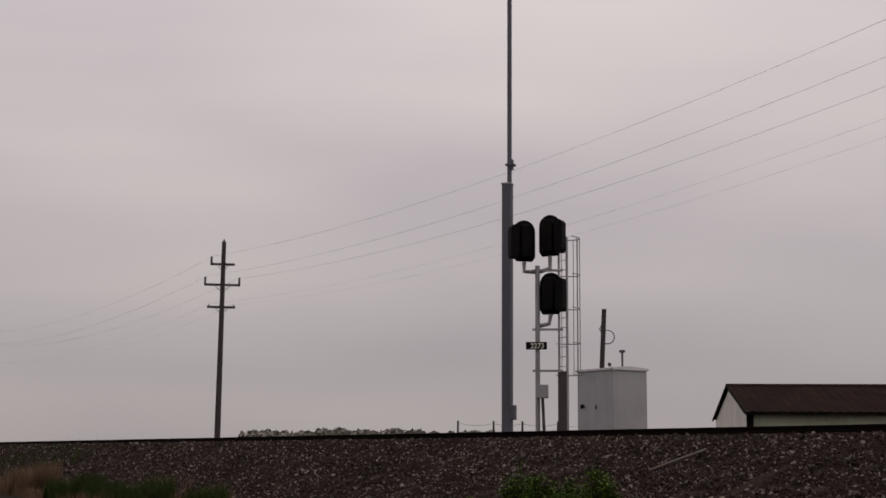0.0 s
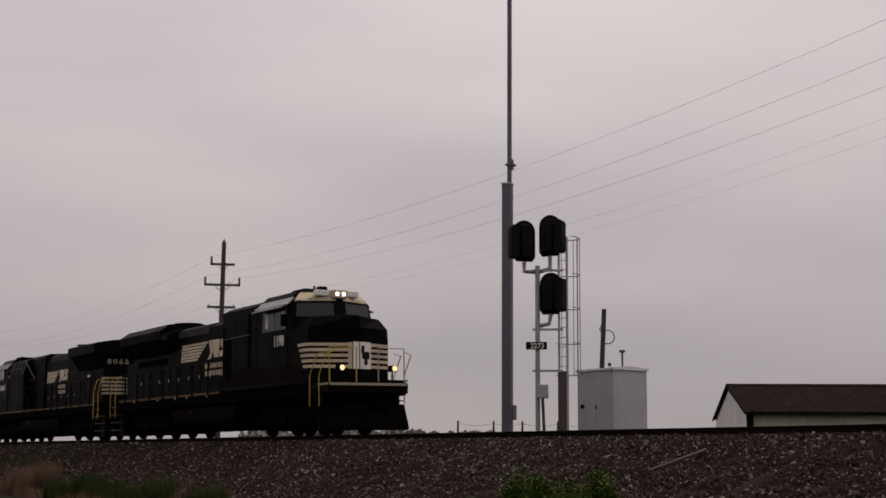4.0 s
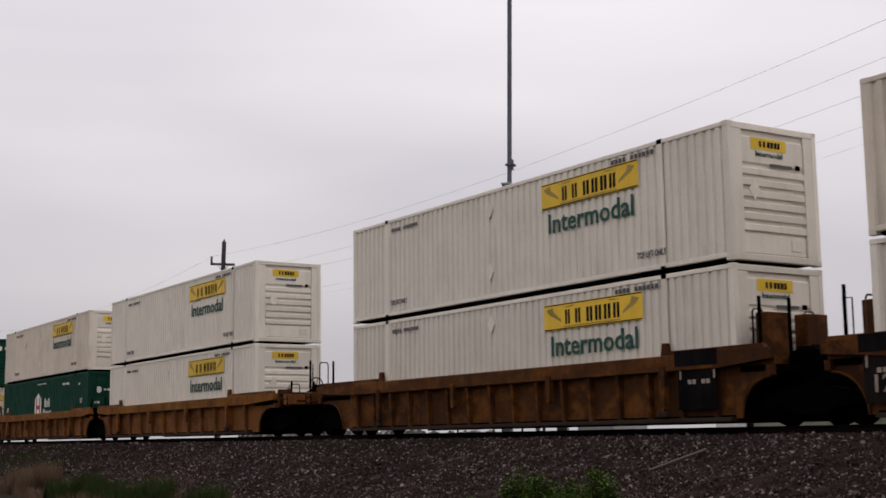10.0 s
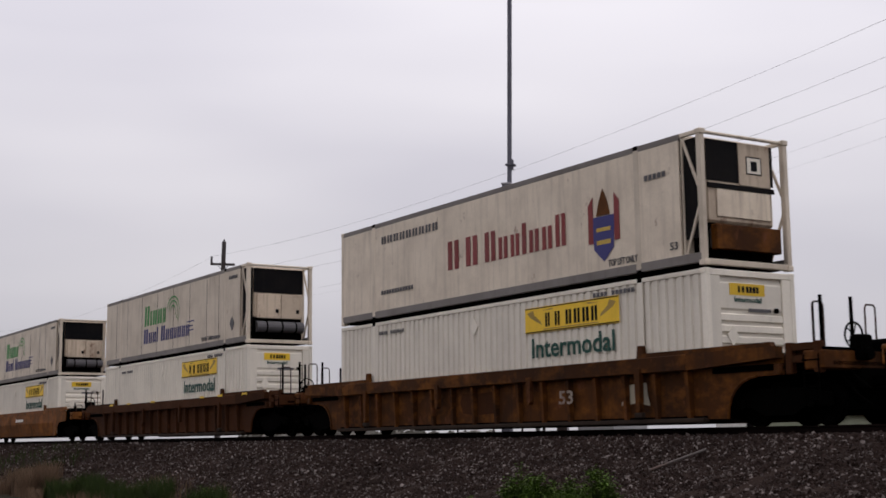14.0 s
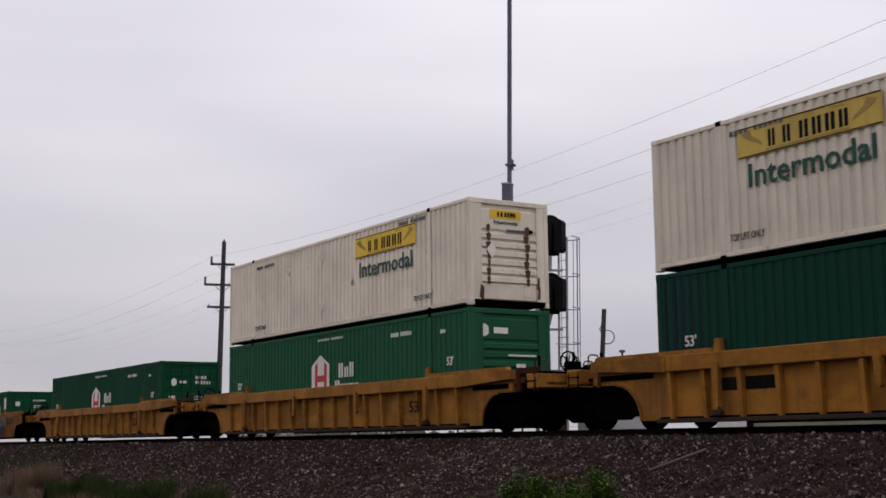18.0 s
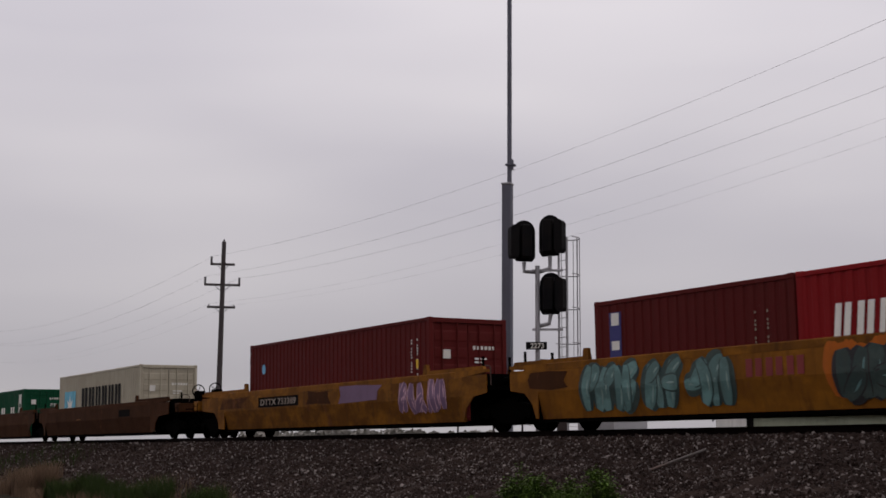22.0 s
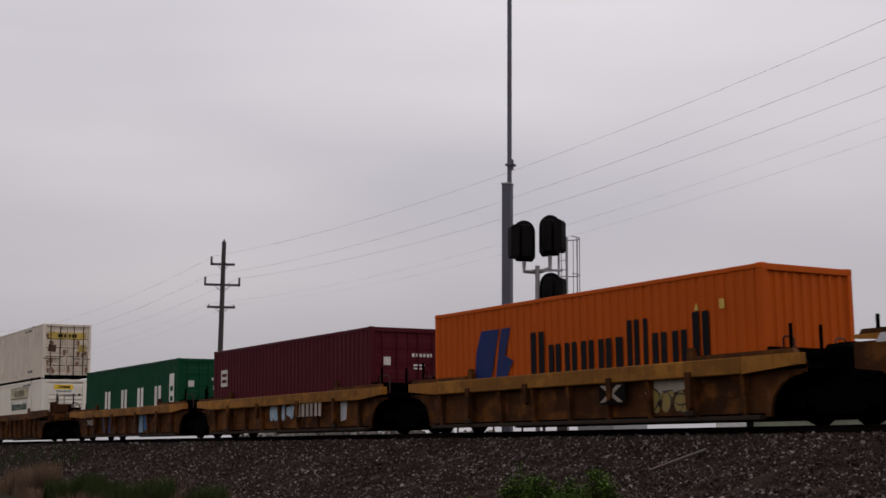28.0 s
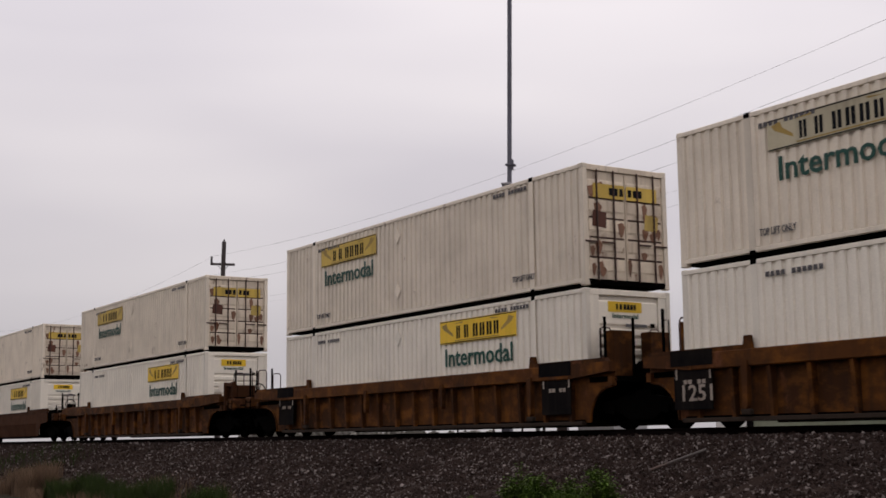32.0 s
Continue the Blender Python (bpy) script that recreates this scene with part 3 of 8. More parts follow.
    box = part("junction_box", Shape().box(-0.02, 0.34, -0.26, -0.08, 3.36 - z0, 3.78 - z0, 0.02), M_STEEL, sg, "small grey junction box")
    box.matrix_local = plate_turn
    part("conduit", Shape().pipe([(0.16, -0.17, 3.36 - z0), (0.24, -0.17, 0.0)], 0.05, 6), M_WOOD, sg).matrix_local = plate_turn
    return sg


sx, sy = ray_place(-0.80765, 0.58928, 4.2)
signal_mast(sx, sy)


def radio_mast(px, py):
    z0 = bank(py)
    m = thing("radio_mast", "tall slender grey radio mast on a square post beside the signal", "mast")
    m.location = (px, py, z0)
    t = pose(0, 0, 0, 0, 0, 35)
    part("post", Shape().box(-0.17, 0.15, -0.15, 0.17, 0.0, 11.05 - z0, 0.02), M_MAST, m, "square grey post").matrix_local = t
    part("pipe", Shape().rod((0.085, -0.045, 2.0), (0.085, -0.045, 21.0 - z0), 0.082, 10), M_MAST, m, "slim round antenna pipe").matrix_local = t
    part("collar", Shape().box(-0.03, 0.27, -0.17, 0.13, 11.72 - z0, 11.80 - z0, 0.01).rod((0.12, -0.02, 11.6 - z0), (0.12, -0.02, 11.95 - z0), 0.11, 10), M_MAST, m).matrix_local = t
    part("cap", Shape().box(-0.19, 0.17, -0.17, 0.19, 11.05 - z0, 11.12 - z0, 0.01), M_STEEL, m).matrix_local = t
    part("meter_box", Shape().box(0.152, 0.30, -0.17, 0.10, 1.25, 1.75, 0.015), M_MAST, m).matrix_local = t
    return m


mx, my = ray_place(-0.8210, 0.5705, 5.8)
radio_mast(mx, my)


def equipment_hut(px, py):
    z0 = bank(py)
    h = thing("equipment_hut", "pale grey aluminium signal equipment hut with a flat lid roof", "hut")
    h.location = (px, py, z0)
    w, d, top = 1.92, 1.45, 4.52 - z0
    part("wall", Shape().box(-w, 0, 0, d, 0.1, top - 0.08, 0.01), M_HUT, h, "weathered aluminium walls")
    part("roof", Shape().prism([(-0.05, top - 0.09), (d + 0.05, top - 0.09), (d + 0.05, top - 0.02), (d / 2, top + 0.05), (-0.05, top - 0.02)], "x", -w - 0.05, 0.05), paint("pale_lid", (0.62, 0.60, 0.61), 0.6, 0.2, 0.1), h, "pale lid roof")
    part("base", Shape().box(-w + 0.1, -0.1, 0.1, d - 0.1, 0, 0.1), M_GALV, h)
    dr = part("door", Shape().box(-w + 0.12, -w + 1.0, -0.010, -0.003, 0.25, top - 0.25, 0.003), M_HUT, h)
    for zz in (0.5, 1.6):
        part("hinge", Shape().box(-w + 1.0, -w + 1.05, -0.04, -0.003, zz, zz + 0.15), M_GALV, dr)
    part("handle", Shape().rod((-w + 0.36, -0.01, 1.72), (-w + 0.36, -0.10, 1.72), 0.035, 8).box(-w + 0.30, -w + 0.44, -0.11, -0.09, 1.64, 1.78), M_SIGNAL, dr, "dark door handle")
    part("vent_pipe", Shape().rod((-0.12, 0.5, top), (-0.12, 0.5, top + 0.55), 0.035, 8).rod((-0.12, 0.5, top + 0.5), (-0.12, 0.5, top + 0.58), 0.10, 10), M_GALV, h, "capped vent pipe")
    part("lifting_eye", Shape().lathe([(-0.02, 0.07), (0.02, 0.07)], 10, "y", (-0.3, 0.1, top + 0.09)), M_GALV, h)
    return h


hx, hy = ray_place(-0.7728, 0.6346, 7.6)
equipment_hut(hx, hy)


def service_stub(px, py):
    z0 = bank(py)
    p = thing("service_pole", "short dark leaning wooden service pole with a coil of cable", "pole")
    p.location = (px, py, z0)
    top = z_of(50.0, 6.45) - z0
    part("pole", Shape().rod((-0.22, -0.1, 0), (0.03, 0.05, top), 0.105, 10, 0.09), M_WOOD, p)
    part("cable_coil", Shape().pipe([(0.17 + 0.26 * math.cos(a), 0.0, top - 1.08 + 0.26 * math.sin(a)) for a in [2.5 - 5.0 * i / 18 for i in range(19)]], 0.02, 5), M_WOOD, p, "loop of dark cable").rotation_euler = (0, 0, radians(51))
    part("bracket", Shape().pipe([(-0.02, 0, top - 0.55), (-0.2, 0, top - 0.75), (-0.05, 0, top - 0.95)], 0.02, 5), M_GALV, p)
    return p


ux, uy = -38.93, 11.5
service_stub(ux, uy)


# ---- pole line and wires ----
POLE_Y, POLE_TOP = 7.0, 11.2


def line_pole(px, py, extra=0.0):
    z0 = bank(py) + extra
    p = thing("utility_pole", "dark wooden utility pole with three crossarms and insulators", "pole", "poles of the wire line")
    p.location = (px, py, z0 - extra)
    H = z_of(math.hypot(-66.0, 27.0), 9.18) - z0 + 2 * extra
    part("pole", Shape().rod((0, 0, 0), (0, 0, H), 0.17, 12, 0.115), M_WOOD, p)
    part("cap", Shape().rod((0, 0, H), (0, 0, H + 0.12), 0.05, 8), M_GALV, p)
    for drop, a, b in ((1.25, -0.70, 0.62), (2.38, -1.0, 0.95), (3.60, -0.80, 0.72)):
        arm = part("crossarm", Shape().box(-0.06, 0.06, a, b, H - drop - 0.06, H - drop + 0.06, 0.01), M_WOOD, p)
        arm.rotation_euler = (0, 0, radians(-24))
        for k in (a * 0.5, b * 0.5):
            br = part("brace", Shape().rod((0.07, k, H - drop), (0.07, 0, H - drop - 0.42), 0.02, 5), M_GALV, arm)
        ends = {1.25: (a + 0.06,), 2.38: (a + 0.06, b - 0.06), 3.60: (a + 0.1, b - 0.1)}[drop]
        for k in ends:
            big = drop < 3
            part("insulator", Shape().rod((0, k, H - drop + 0.06), (0, k, H - drop + (0.42 if big else 0.16)), 0.06 if big else 0.03, 8), M_GALV, arm, "dark post insulator")
    return p, H + z0 - extra


px0 = -66.0
step = 54.0
tops = {}
for i in (0, 1, -1):
    _, tops[i] = line_pole(px0 + step * i, POLE_Y, 1.3 if i == 1 else 0.0)


def wire(name, offs, drop, sag, label, r=0.0048):
    s, line = Shape(), []
    for i in (-1, 0):
        a, b = px0 + step * i, px0 + step * (i + 1)
        pts = [(a + (b - a) * k / 14, POLE_Y + offs, tops[i] + (tops[i + 1] - tops[i]) * k / 14 - drop - sag * 4 * (k / 14) * (1 - k / 14)) for k in range(15)]
        line += pts[(1 if i == 0 else 0):]
    s.pipe(line, r, 4)
    tagged(new(name, s.mesh(name, M_GALV)), label, "wire", "wires of the pole line")


for offs, drop in ((-0.60, 0.85), (-0.88, 1.95), (0.84, 1.98), (-0.64, 3.42), (0.58, 3.44)):
    wire("overhead_wire", offs, drop, 1.15, "thin sagging overhead wire strung between utility poles", 0.0042 if drop < 3 else 0.0022)


# ---- fence, barn and far trees ----
def fence():
    f = thing("fence", "low wire fence with leaning wooden posts", "fence")
    posts = []
    post = Shape().rod((0, 0, 0), (0, 0, 1.75), 0.055, 7, 0.045).mesh("post", M_WOOD)
    for x, y in ((-52.3, 13.5), (-49.3, 13.5), (-47.05, 13.5), (-44.6, 13.6), (-42.2, 13.7)):
        zt = z_of(math.hypot(x, y - EYE[1]), 1.56)
        posts.append((x, y, zt))
        part("post", post, M_WOOD, f, at=(x, y, zt - 1.75))
    part("stub", Shape().rod((-37.95, 13.9, 1.0), (-37.95, 13.9, z_of(math.hypot(-37.95, 33.9), 1.27)), 0.07, 7, 0.06), M_WOOD, f, "short broken post")
    for drop in (0.10, 0.50):
        pts = []
        for a, b in zip(posts, posts[1:]):
            pts += [tuple(Vector(a).lerp(Vector(b), k / 4) - Vector((0, 0, drop + 0.12 * 4 * (k / 4) * (1 - k / 4)))) for k in range(4)]
        part("fence_wire", Shape().pipe(pts, 0.009, 4), M_GALV, f)


fence()


def barn():
    b = thing("barn", "long low shed with a brown tin roof and pale siding", "barn")
    dist = 62.0
    az = 0.7857
    b.location = (EYE[0] - dist * math.cos(az), EYE[1] + dist * math.sin(az), 0.5)
    b.rotation_euler = (0, 0, 0.9183)
    # local x runs to the right along the eaves, local y away
    ez, rz, dep, ln_ = 3.32, 4.74, 12.6, 40.0
    gable = [(0, 0), (dep, 0), (dep, ez - 0.12), (dep / 2, rz - 0.16), (0, ez - 0.12)]
    part("end_wall", Shape().prism(gable, "x", 0.0, 0.2), M_BARNEND, b, "white gable end")
    part("end_wall", Shape().prism(gable, "x", ln_ - 0.2, ln_), M_BARNEND, b)
    part("wall", Shape().box(0.2, ln_ - 0.2, 0, 0.2, 0, ez - 0.2), M_BARNWALL, b, "pale green board siding")
    part("wall", Shape().box(0.2, ln_ - 0.2, dep - 0.2, dep, 0, ez - 0.2), M_BARNWALL, b)
    part("corner_trim", Shape().box(-0.02, 0.3, -0.05, -0.004, 0, ez - 0.2), M_DKPANEL, b, "dark corner trim")
    for y0, y1 in ((-0.35, dep / 2), (dep + 0.35, dep / 2)):
        s = Shape()
        s.weld = True
        n = 92
        w = (ln_ + 0.24) / n
        for i in range(n):
            x = -0.12 + w * i
            for p, q, u, r in ((0, 0.62, 0, 0), (0.62, 0.72, 0, 0.025), (0.72, 0.9, 0.025, 0.025), (0.9, 1.0, 0.025, 0)):
                s.add([(x + w * p, y0, ez - 0.12 + u), (x + w * q, y0, ez - 0.12 + r), (x + w * q, y1, rz + r), (x + w * p, y1, rz + u)], [(0, 1, 2, 3)])
        part("roof", s, M_ROOFTIN, b, "ribbed brown tin roof")
        for gx in (-0.16, ln_ + 0.10):
            part("verge_board", Shape().add([(gx, y0, ez - 0.22), (gx, y0, ez - 0.1), (gx, y1, rz + 0.06), (gx, y1, rz - 0.08), (gx + 0.05, y0, ez - 0.22), (gx + 0.05, y0, ez - 0.1), (gx + 0.05, y1, rz + 0.06), (gx + 0.05, y1, rz - 0.08)],
                 [(0, 1, 2, 3), (4, 7, 6, 5), (0, 4, 5, 1), (1, 5, 6, 2), (2, 6, 7, 3), (0, 3, 7, 4)]), M_DKPANEL, b)
    part("ridge_cap", Shape().prism([(dep / 2 - 0.25, rz - 0.02), (dep / 2, rz + 0.1), (dep / 2 + 0.25, rz - 0.02)], "x", -0.16, ln_ + 0.16), M_ROOFTIN, b)
    part("fascia", Shape().box(-0.12, ln_ + 0.12, -0.37, -0.33, ez - 0.26, ez - 0.13), M_DKPANEL, b)
    for i in range(22):
        part("batten", Shape().box(0.5 + 2.05 * i, 0.56 + 2.05 * i, -0.010, -0.002, 0, ez - 0.3), M_BARNWALL, b)
    return b


barn()


def far_tree(x, y, tall, rng):
    t = thing("far_tree", "distant broadleaf tree with haze put into its leaf colour", "tree", "trees of the far tree line")
    t.location = (x, y, 0.4)
    part("trunk", Shape().rod((0, 0, 0), (0, 0, tall * 0.6), 0.4, 6, 0.15), M_WOOD, t)
    n = 420
    s = Shape()
    lobes = [(rng.uniform(-4.2, 4.2), rng.uniform(-2, 2), rng.uniform(0.40, 0.80) * tall, rng.uniform(0.14, 0.24) * tall) for _ in range(9)]
    for _ in range(n):
        lx_, ly, lz, r = lobes[rng.randrange(9)]
        a, b = rng.uniform(0, 6.283), math.asin(rng.uniform(-1, 1))
        d = r * rng.uniform(0.6, 1.05)
        c = Vector((lx_ + d * math.cos(a) * math.cos(b), ly + d * math.sin(a) * math.cos(b), lz + d * math.sin(b) * 0.8))
        u = Vector((rng.gauss(0, 1), rng.gauss(0, 1), rng.gauss(0, 1))).normalized() * rng.uniform(0.4, 0.8)
        w = u.orthogonal().normalized() * rng.uniform(0.4, 0.9)
        s.add([c - u, c + w, c + u, c - w], [(0, 1, 2, 3)])
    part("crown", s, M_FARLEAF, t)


rng = random.Random(11)
for i in range(40):
    k = i / 39
    az = 23.7 + 11.2 * k + rng.uniform(-0.15, 0.15)        # bearing from the line of the track, degrees
    d = 420 + rng.uniform(-25, 25)
    el = 1.0 + 0.20 * math.sin(math.pi * min(1, 0.08 + k * 0.8)) + 0.05 * math.sin(k * 23.0) + rng.uniform(-0.04, 0.03)
    far_tree(-d * math.cos(radians(az)), EYE[1] + d * math.sin(radians(az)), d * math.tan(radians(el)) * 1.04 + 1.1, rng)
# ---- the train ----
def truck(parent, x, axles=(-0.89, 0.89), r=0.42, heavy=False):
    """A bogie: side frames, bolster and wheelsets."""
    a0, a1 = min(axles) - 0.35, max(axles) + 0.35
    s = Shape()
    for sd in (-1, 1):
        y0, y1 = (1.0, 1.14) if sd > 0 else (-1.14, -1.0)
        if heavy:
            pts = [(a0, 0.48), (a0, 0.78), (a0 + 0.5, 1.0), (a1 - 0.5, 1.0), (a1, 0.78), (a1, 0.48), (a1 - 0.3, 0.36)]
            for ax in sorted(axles, reverse=True)[1:]:
                pts += [(ax + 0.95, 0.36), (ax + 0.7, 0.55), (ax + 0.45, 0.36)]
            pts += [(a0 + 0.3, 0.36)]
            s.prism(pts, "y", y0, y1)
            for ax in axles:
                s.rod((ax, y0 if sd > 0 else y1, 0.5), (ax, (y1 + 0.12) if sd > 0 else (y0 - 0.12), 0.5), 0.15, 10)
        else:
            s.prism([(a0, 0.36), (a0, 0.60), (a0 + 0.75, 0.72), (a1 - 0.75, 0.72), (a1, 0.60), (a1, 0.36), (a1 - 0.55, 0.36), (a1 - 0.85, 0.20), (a0 + 0.85, 0.20), (a0 + 0.55, 0.36)], "y", y0, y1)
            for k in (-0.16, 0.0, 0.16):
                s.rod((k, (y0 + y1) / 2, 0.24), (k, (y0 + y1) / 2, 0.55), 0.06, 6)
            for ax in axles:
                s.rod((ax, y0 if sd > 0 else y1, 0.42), (ax, (y1 + 0.07) if sd > 0 else (y0 - 0.07), 0.42), 0.10, 8)
    s.box(-0.25, 0.25, -1.05, 1.05, 0.5, 0.85)
    # block added to hide the bright background behind the wheels
    s.box(a0 + 0.15, a1 - 0.15, -0.6, 0.6, 0.17 if heavy else 0.30, 1.16 if heavy else 0.80)
    t = part("truck", s, M_TRUCK if heavy else M_UNDER, parent, "grimy cast-steel truck, shade put into its near-black colour", at=(x, 0, 0))
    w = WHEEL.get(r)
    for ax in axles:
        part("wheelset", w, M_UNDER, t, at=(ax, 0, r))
    return t


WHEEL = {}
for r in (0.42, 0.53):
    s = Shape()
    for sd in (-1, 1):
        prof = [(0.68, r + 0.028), (0.705, r + 0.028), (0.72, r), (0.81, r), (0.815, r - 0.06), (0.78, r - 0.08), (0.76, 0.16), (0.83, 0.13), (0.83, 0.0)]
        s.lathe([(a * sd, max(b, 0.001)) for a, b in prof], 22, "y")
        s.lathe([(0.68 * sd, r + 0.028), (0.68 * sd, 0.001)], 22, "y")
    s.rod((0, -0.7, 0), (0, 0.7, 0), 0.08, 8)
    WHEEL[r] = s.mesh("wheelset", M_UNDER)


def coupler(parent, x, sgn):
    part("coupler", Shape().box(min(x, x + sgn * 0.75), max(x, x + sgn * 0.75), -0.09, 0.09, 0.72, 0.92, 0.02).box(x + sgn * 0.62 - 0.16, x + sgn * 0.62 + 0.16, -0.17, 0.15, 0.66, 0.99, 0.04), M_UNDER, parent)


def well_car(s0, half, front, rear, paint_, style, label, marks=(), chord=None):
    """One well unit. half: half the well's length; front, rear: 'end' or 'art', and where its truck stands (None: the next unit has it)."""
    car = thing("well_car", label, "freight car", "well cars of the train")
    zt, zb = (1.45, 0.20) if style == "smooth" else (1.22, 0.18) if half < 7 else (1.31 if paint_ is M_OCHRECAR else 1.37, 0.16)
    tall = 2.40 if paint_ in (M_RUSTCAR, M_DKRUST) and half > 7 and style == "ribbed" else 1.80
    edge = chord or paint_
    xe = {}
    for key, sg, (kind, tx) in (("f", 1, front), ("r", -1, rear)):
        xe[key] = half + (2.0 if kind == "end" else 1.0)
    a0 = {"f": half + (0.5 if front[0] == "end" else 0.1), "r": half + (0.5 if rear[0] == "end" else 0.1)}
    for sd in (-1, 1):
        ys = (1.31, 1.333) if sd > 0 else (-1.333, -1.31)
        arch_f, arch_r = ([(sg * (a0[key] + 0.82 * (1 - math.cos(a))), zb + 0.80 * math.sin(a)) for a in [math.pi / 2 * i / 6 for i in range(7)]] for key, sg in (("f", 1), ("r", -1)))
        if style == "ribbed":
            pts = arch_f + [(xe["f"], zb + 0.80), (xe["f"], zt)] + [(-xe["r"], zt), (-xe["r"], zb + 0.80)] + arch_r[::-1]
            n = 9 if half < 7 else 12 if paint_ is M_OCHRECAR else 16
            if sd > 0:
                # darker rust than the near side: its shade is put into the colour
                part("side_sheet", Shape().prism(pts, "y", *ys), M_DKRUST, car)
            else:
                e0, gap = -half + 0.55, (2 * half - 1.1) / (n - 1)
                panel = Shape().box(0.0, gap, *ys, zb, zt).mesh("side_panel", paint_)
                for i in range(n - 1):
                    part("side_panel", panel, paint_, car, at=(e0 + gap * i, 0, 0))
                for q, arch in ((1, arch_f), (-1, arch_r)):
                    x1 = xe["f"] if q > 0 else xe["r"]
                    part("end_sheet", Shape().prism([(q * (half - 0.55), zb)] + arch + [(q * x1, zb + 0.80), (q * x1, zt), (q * (half - 0.55), zt)], "y", *ys), paint_, car)
                    part("arch_lip", Shape().pipe([(a, -1.36, c) for a, c in arch], 0.03, 5), paint_, car)
                    part("end_rib", Shape().box(*sorted((q * (x1 - 0.14), q * x1)), -1.45, -1.333, zb + 0.82, zt - 0.2), paint_, car)
            o = sd * 1.333
            rib = Shape().add([(-0.06, o, zb), (0.06, o, zb), (0.06, o, zt), (-0.06, o, zt), (-0.045, sd * 1.43, zb + 0.02), (0.045, sd * 1.43, zb + 0.02), (0.05, sd * 1.49, zt - 0.2), (-0.05, sd * 1.49, zt - 0.2)],
                              [(0, 4, 7, 3), (1, 2, 6, 5), (4, 5, 6, 7), (0, 1, 5, 4), (3, 7, 6, 2), (0, 3, 2, 1)]).mesh("rib", paint_)
            for i in range(n):
                part("rib", rib, paint_, car, at=(-half + 0.55 + (2 * half - 1.1) * i / (n - 1), 0, 0))
            # dark brown here stands in for shade along the car's underside
            part("bottom_chord", Shape().box(-half + 0.1, half - 0.1, *((1.28, 1.47) if sd > 0 else (-1.47, -1.28)), zb - 0.06, zb + 0.03, 0.01), M_DKBROWN, car)
        else:
            # smooth sides that lean inwards below a crease
            yb, yk = 1.30 * sd, 1.47 * sd
            prof = [(yk - 0.03 * sd, zt), (yk, zt), (yk, 0.92), (yb, zb), (yb - 0.03 * sd, zb), (yk - 0.03 * sd, 0.92)]
            part("side_sheet", Shape().prism(prof, "x", -half + 0.15, half - 0.15), paint_, car)
            for q in (1, -1):
                x1 = xe["f"] if q > 0 else xe["r"]
                xa = (a0["f"] if q > 0 else a0["r"]) - 0.15
                pts = [(q * (half - 0.15), zb + 0.08), (q * xa, zb + 0.10), (q * (xa + 0.12), 0.62), (q * (xa + 0.45), 0.90), (q * x1, 0.98), (q * x1, zt), (q * (half - 0.15), zt)]
                part("end_sheet", Shape().prism(pts, "y", yk - 0.03 * sd, yk), paint_, car)
        lowc = zt - (0.21 if style == "ribbed" else 0.06)
        yo = 1.53 if style == "ribbed" else 1.474
        ya, yb = (1.34, yo) if sd > 0 else (-yo, -1.34)
        part("top_chord", Shape().box(-half + 0.5, half - 0.5, ya, yb, lowc, zt + 0.13, 0.02), edge, car)
        for q, x1 in ((1, xe["f"]), (-1, xe["r"])):
            lo, hi = sorted((q * (half - 0.497), q * x1))
            part("chord_end", Shape().prism([(lo, lowc if q > 0 else lowc + 0.12), (hi, lowc + 0.12 if q > 0 else lowc), (hi, zt + 0.13), (lo, zt + 0.13)], "y", ya, yb), edge, car)
        if style == "ribbed":
            yl, yr = (1.45, 1.57) if sd > 0 else (-1.57, -1.45)
            for g, low in ((-half + 2.0, 0.34), (-half * 0.26, 0.62), (half * 0.26, 0.62), (half - 2.0, 0.34)):
                part("lift_lug", Shape().prism([(g - 0.09, zt - 0.1), (g + 0.09, zt - 0.1), (g + 0.07, low + 0.06), (g + 0.02, low), (g - 0.06, low + 0.03)], "y", yl, yr), paint_, car, "hanging lug on the side")
                if low < 0.5:
                    part("lug_foot", Shape().box(g - 0.13, g + 0.13, yl, yr, low - 0.12, low - 0.004, 0.02), M_DKBROWN, car, "dark foot of the lug")
        for q, x1 in ((1, xe["f"]), (-1, xe["r"])):
            lo, hi = sorted((q * (half - 1.9), q * (x1 - 0.12)))
            part("raised_sill", Shape().prism([(lo, zt + 0.13), (hi, zt + 0.13), (hi - 0.05, zt + 0.22), (lo + 0.05, zt + 0.22)], "y", *((1.37, yo - 0.02) if sd > 0 else (-yo + 0.02, -1.37))), paint_, car)
            g = q * (half - 2.0)
            part("guide", Shape().prism([(g - 0.12, zt + 0.13), (g + 0.12, zt + 0.13), (g + 0.07, zt + 0.40), (g - 0.07, zt + 0.40)], "y", *((1.36, 1.46) if sd > 0 else (-1.46, -1.36))), paint_, car, "container guide lug")
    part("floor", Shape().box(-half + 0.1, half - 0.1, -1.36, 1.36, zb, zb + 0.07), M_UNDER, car)
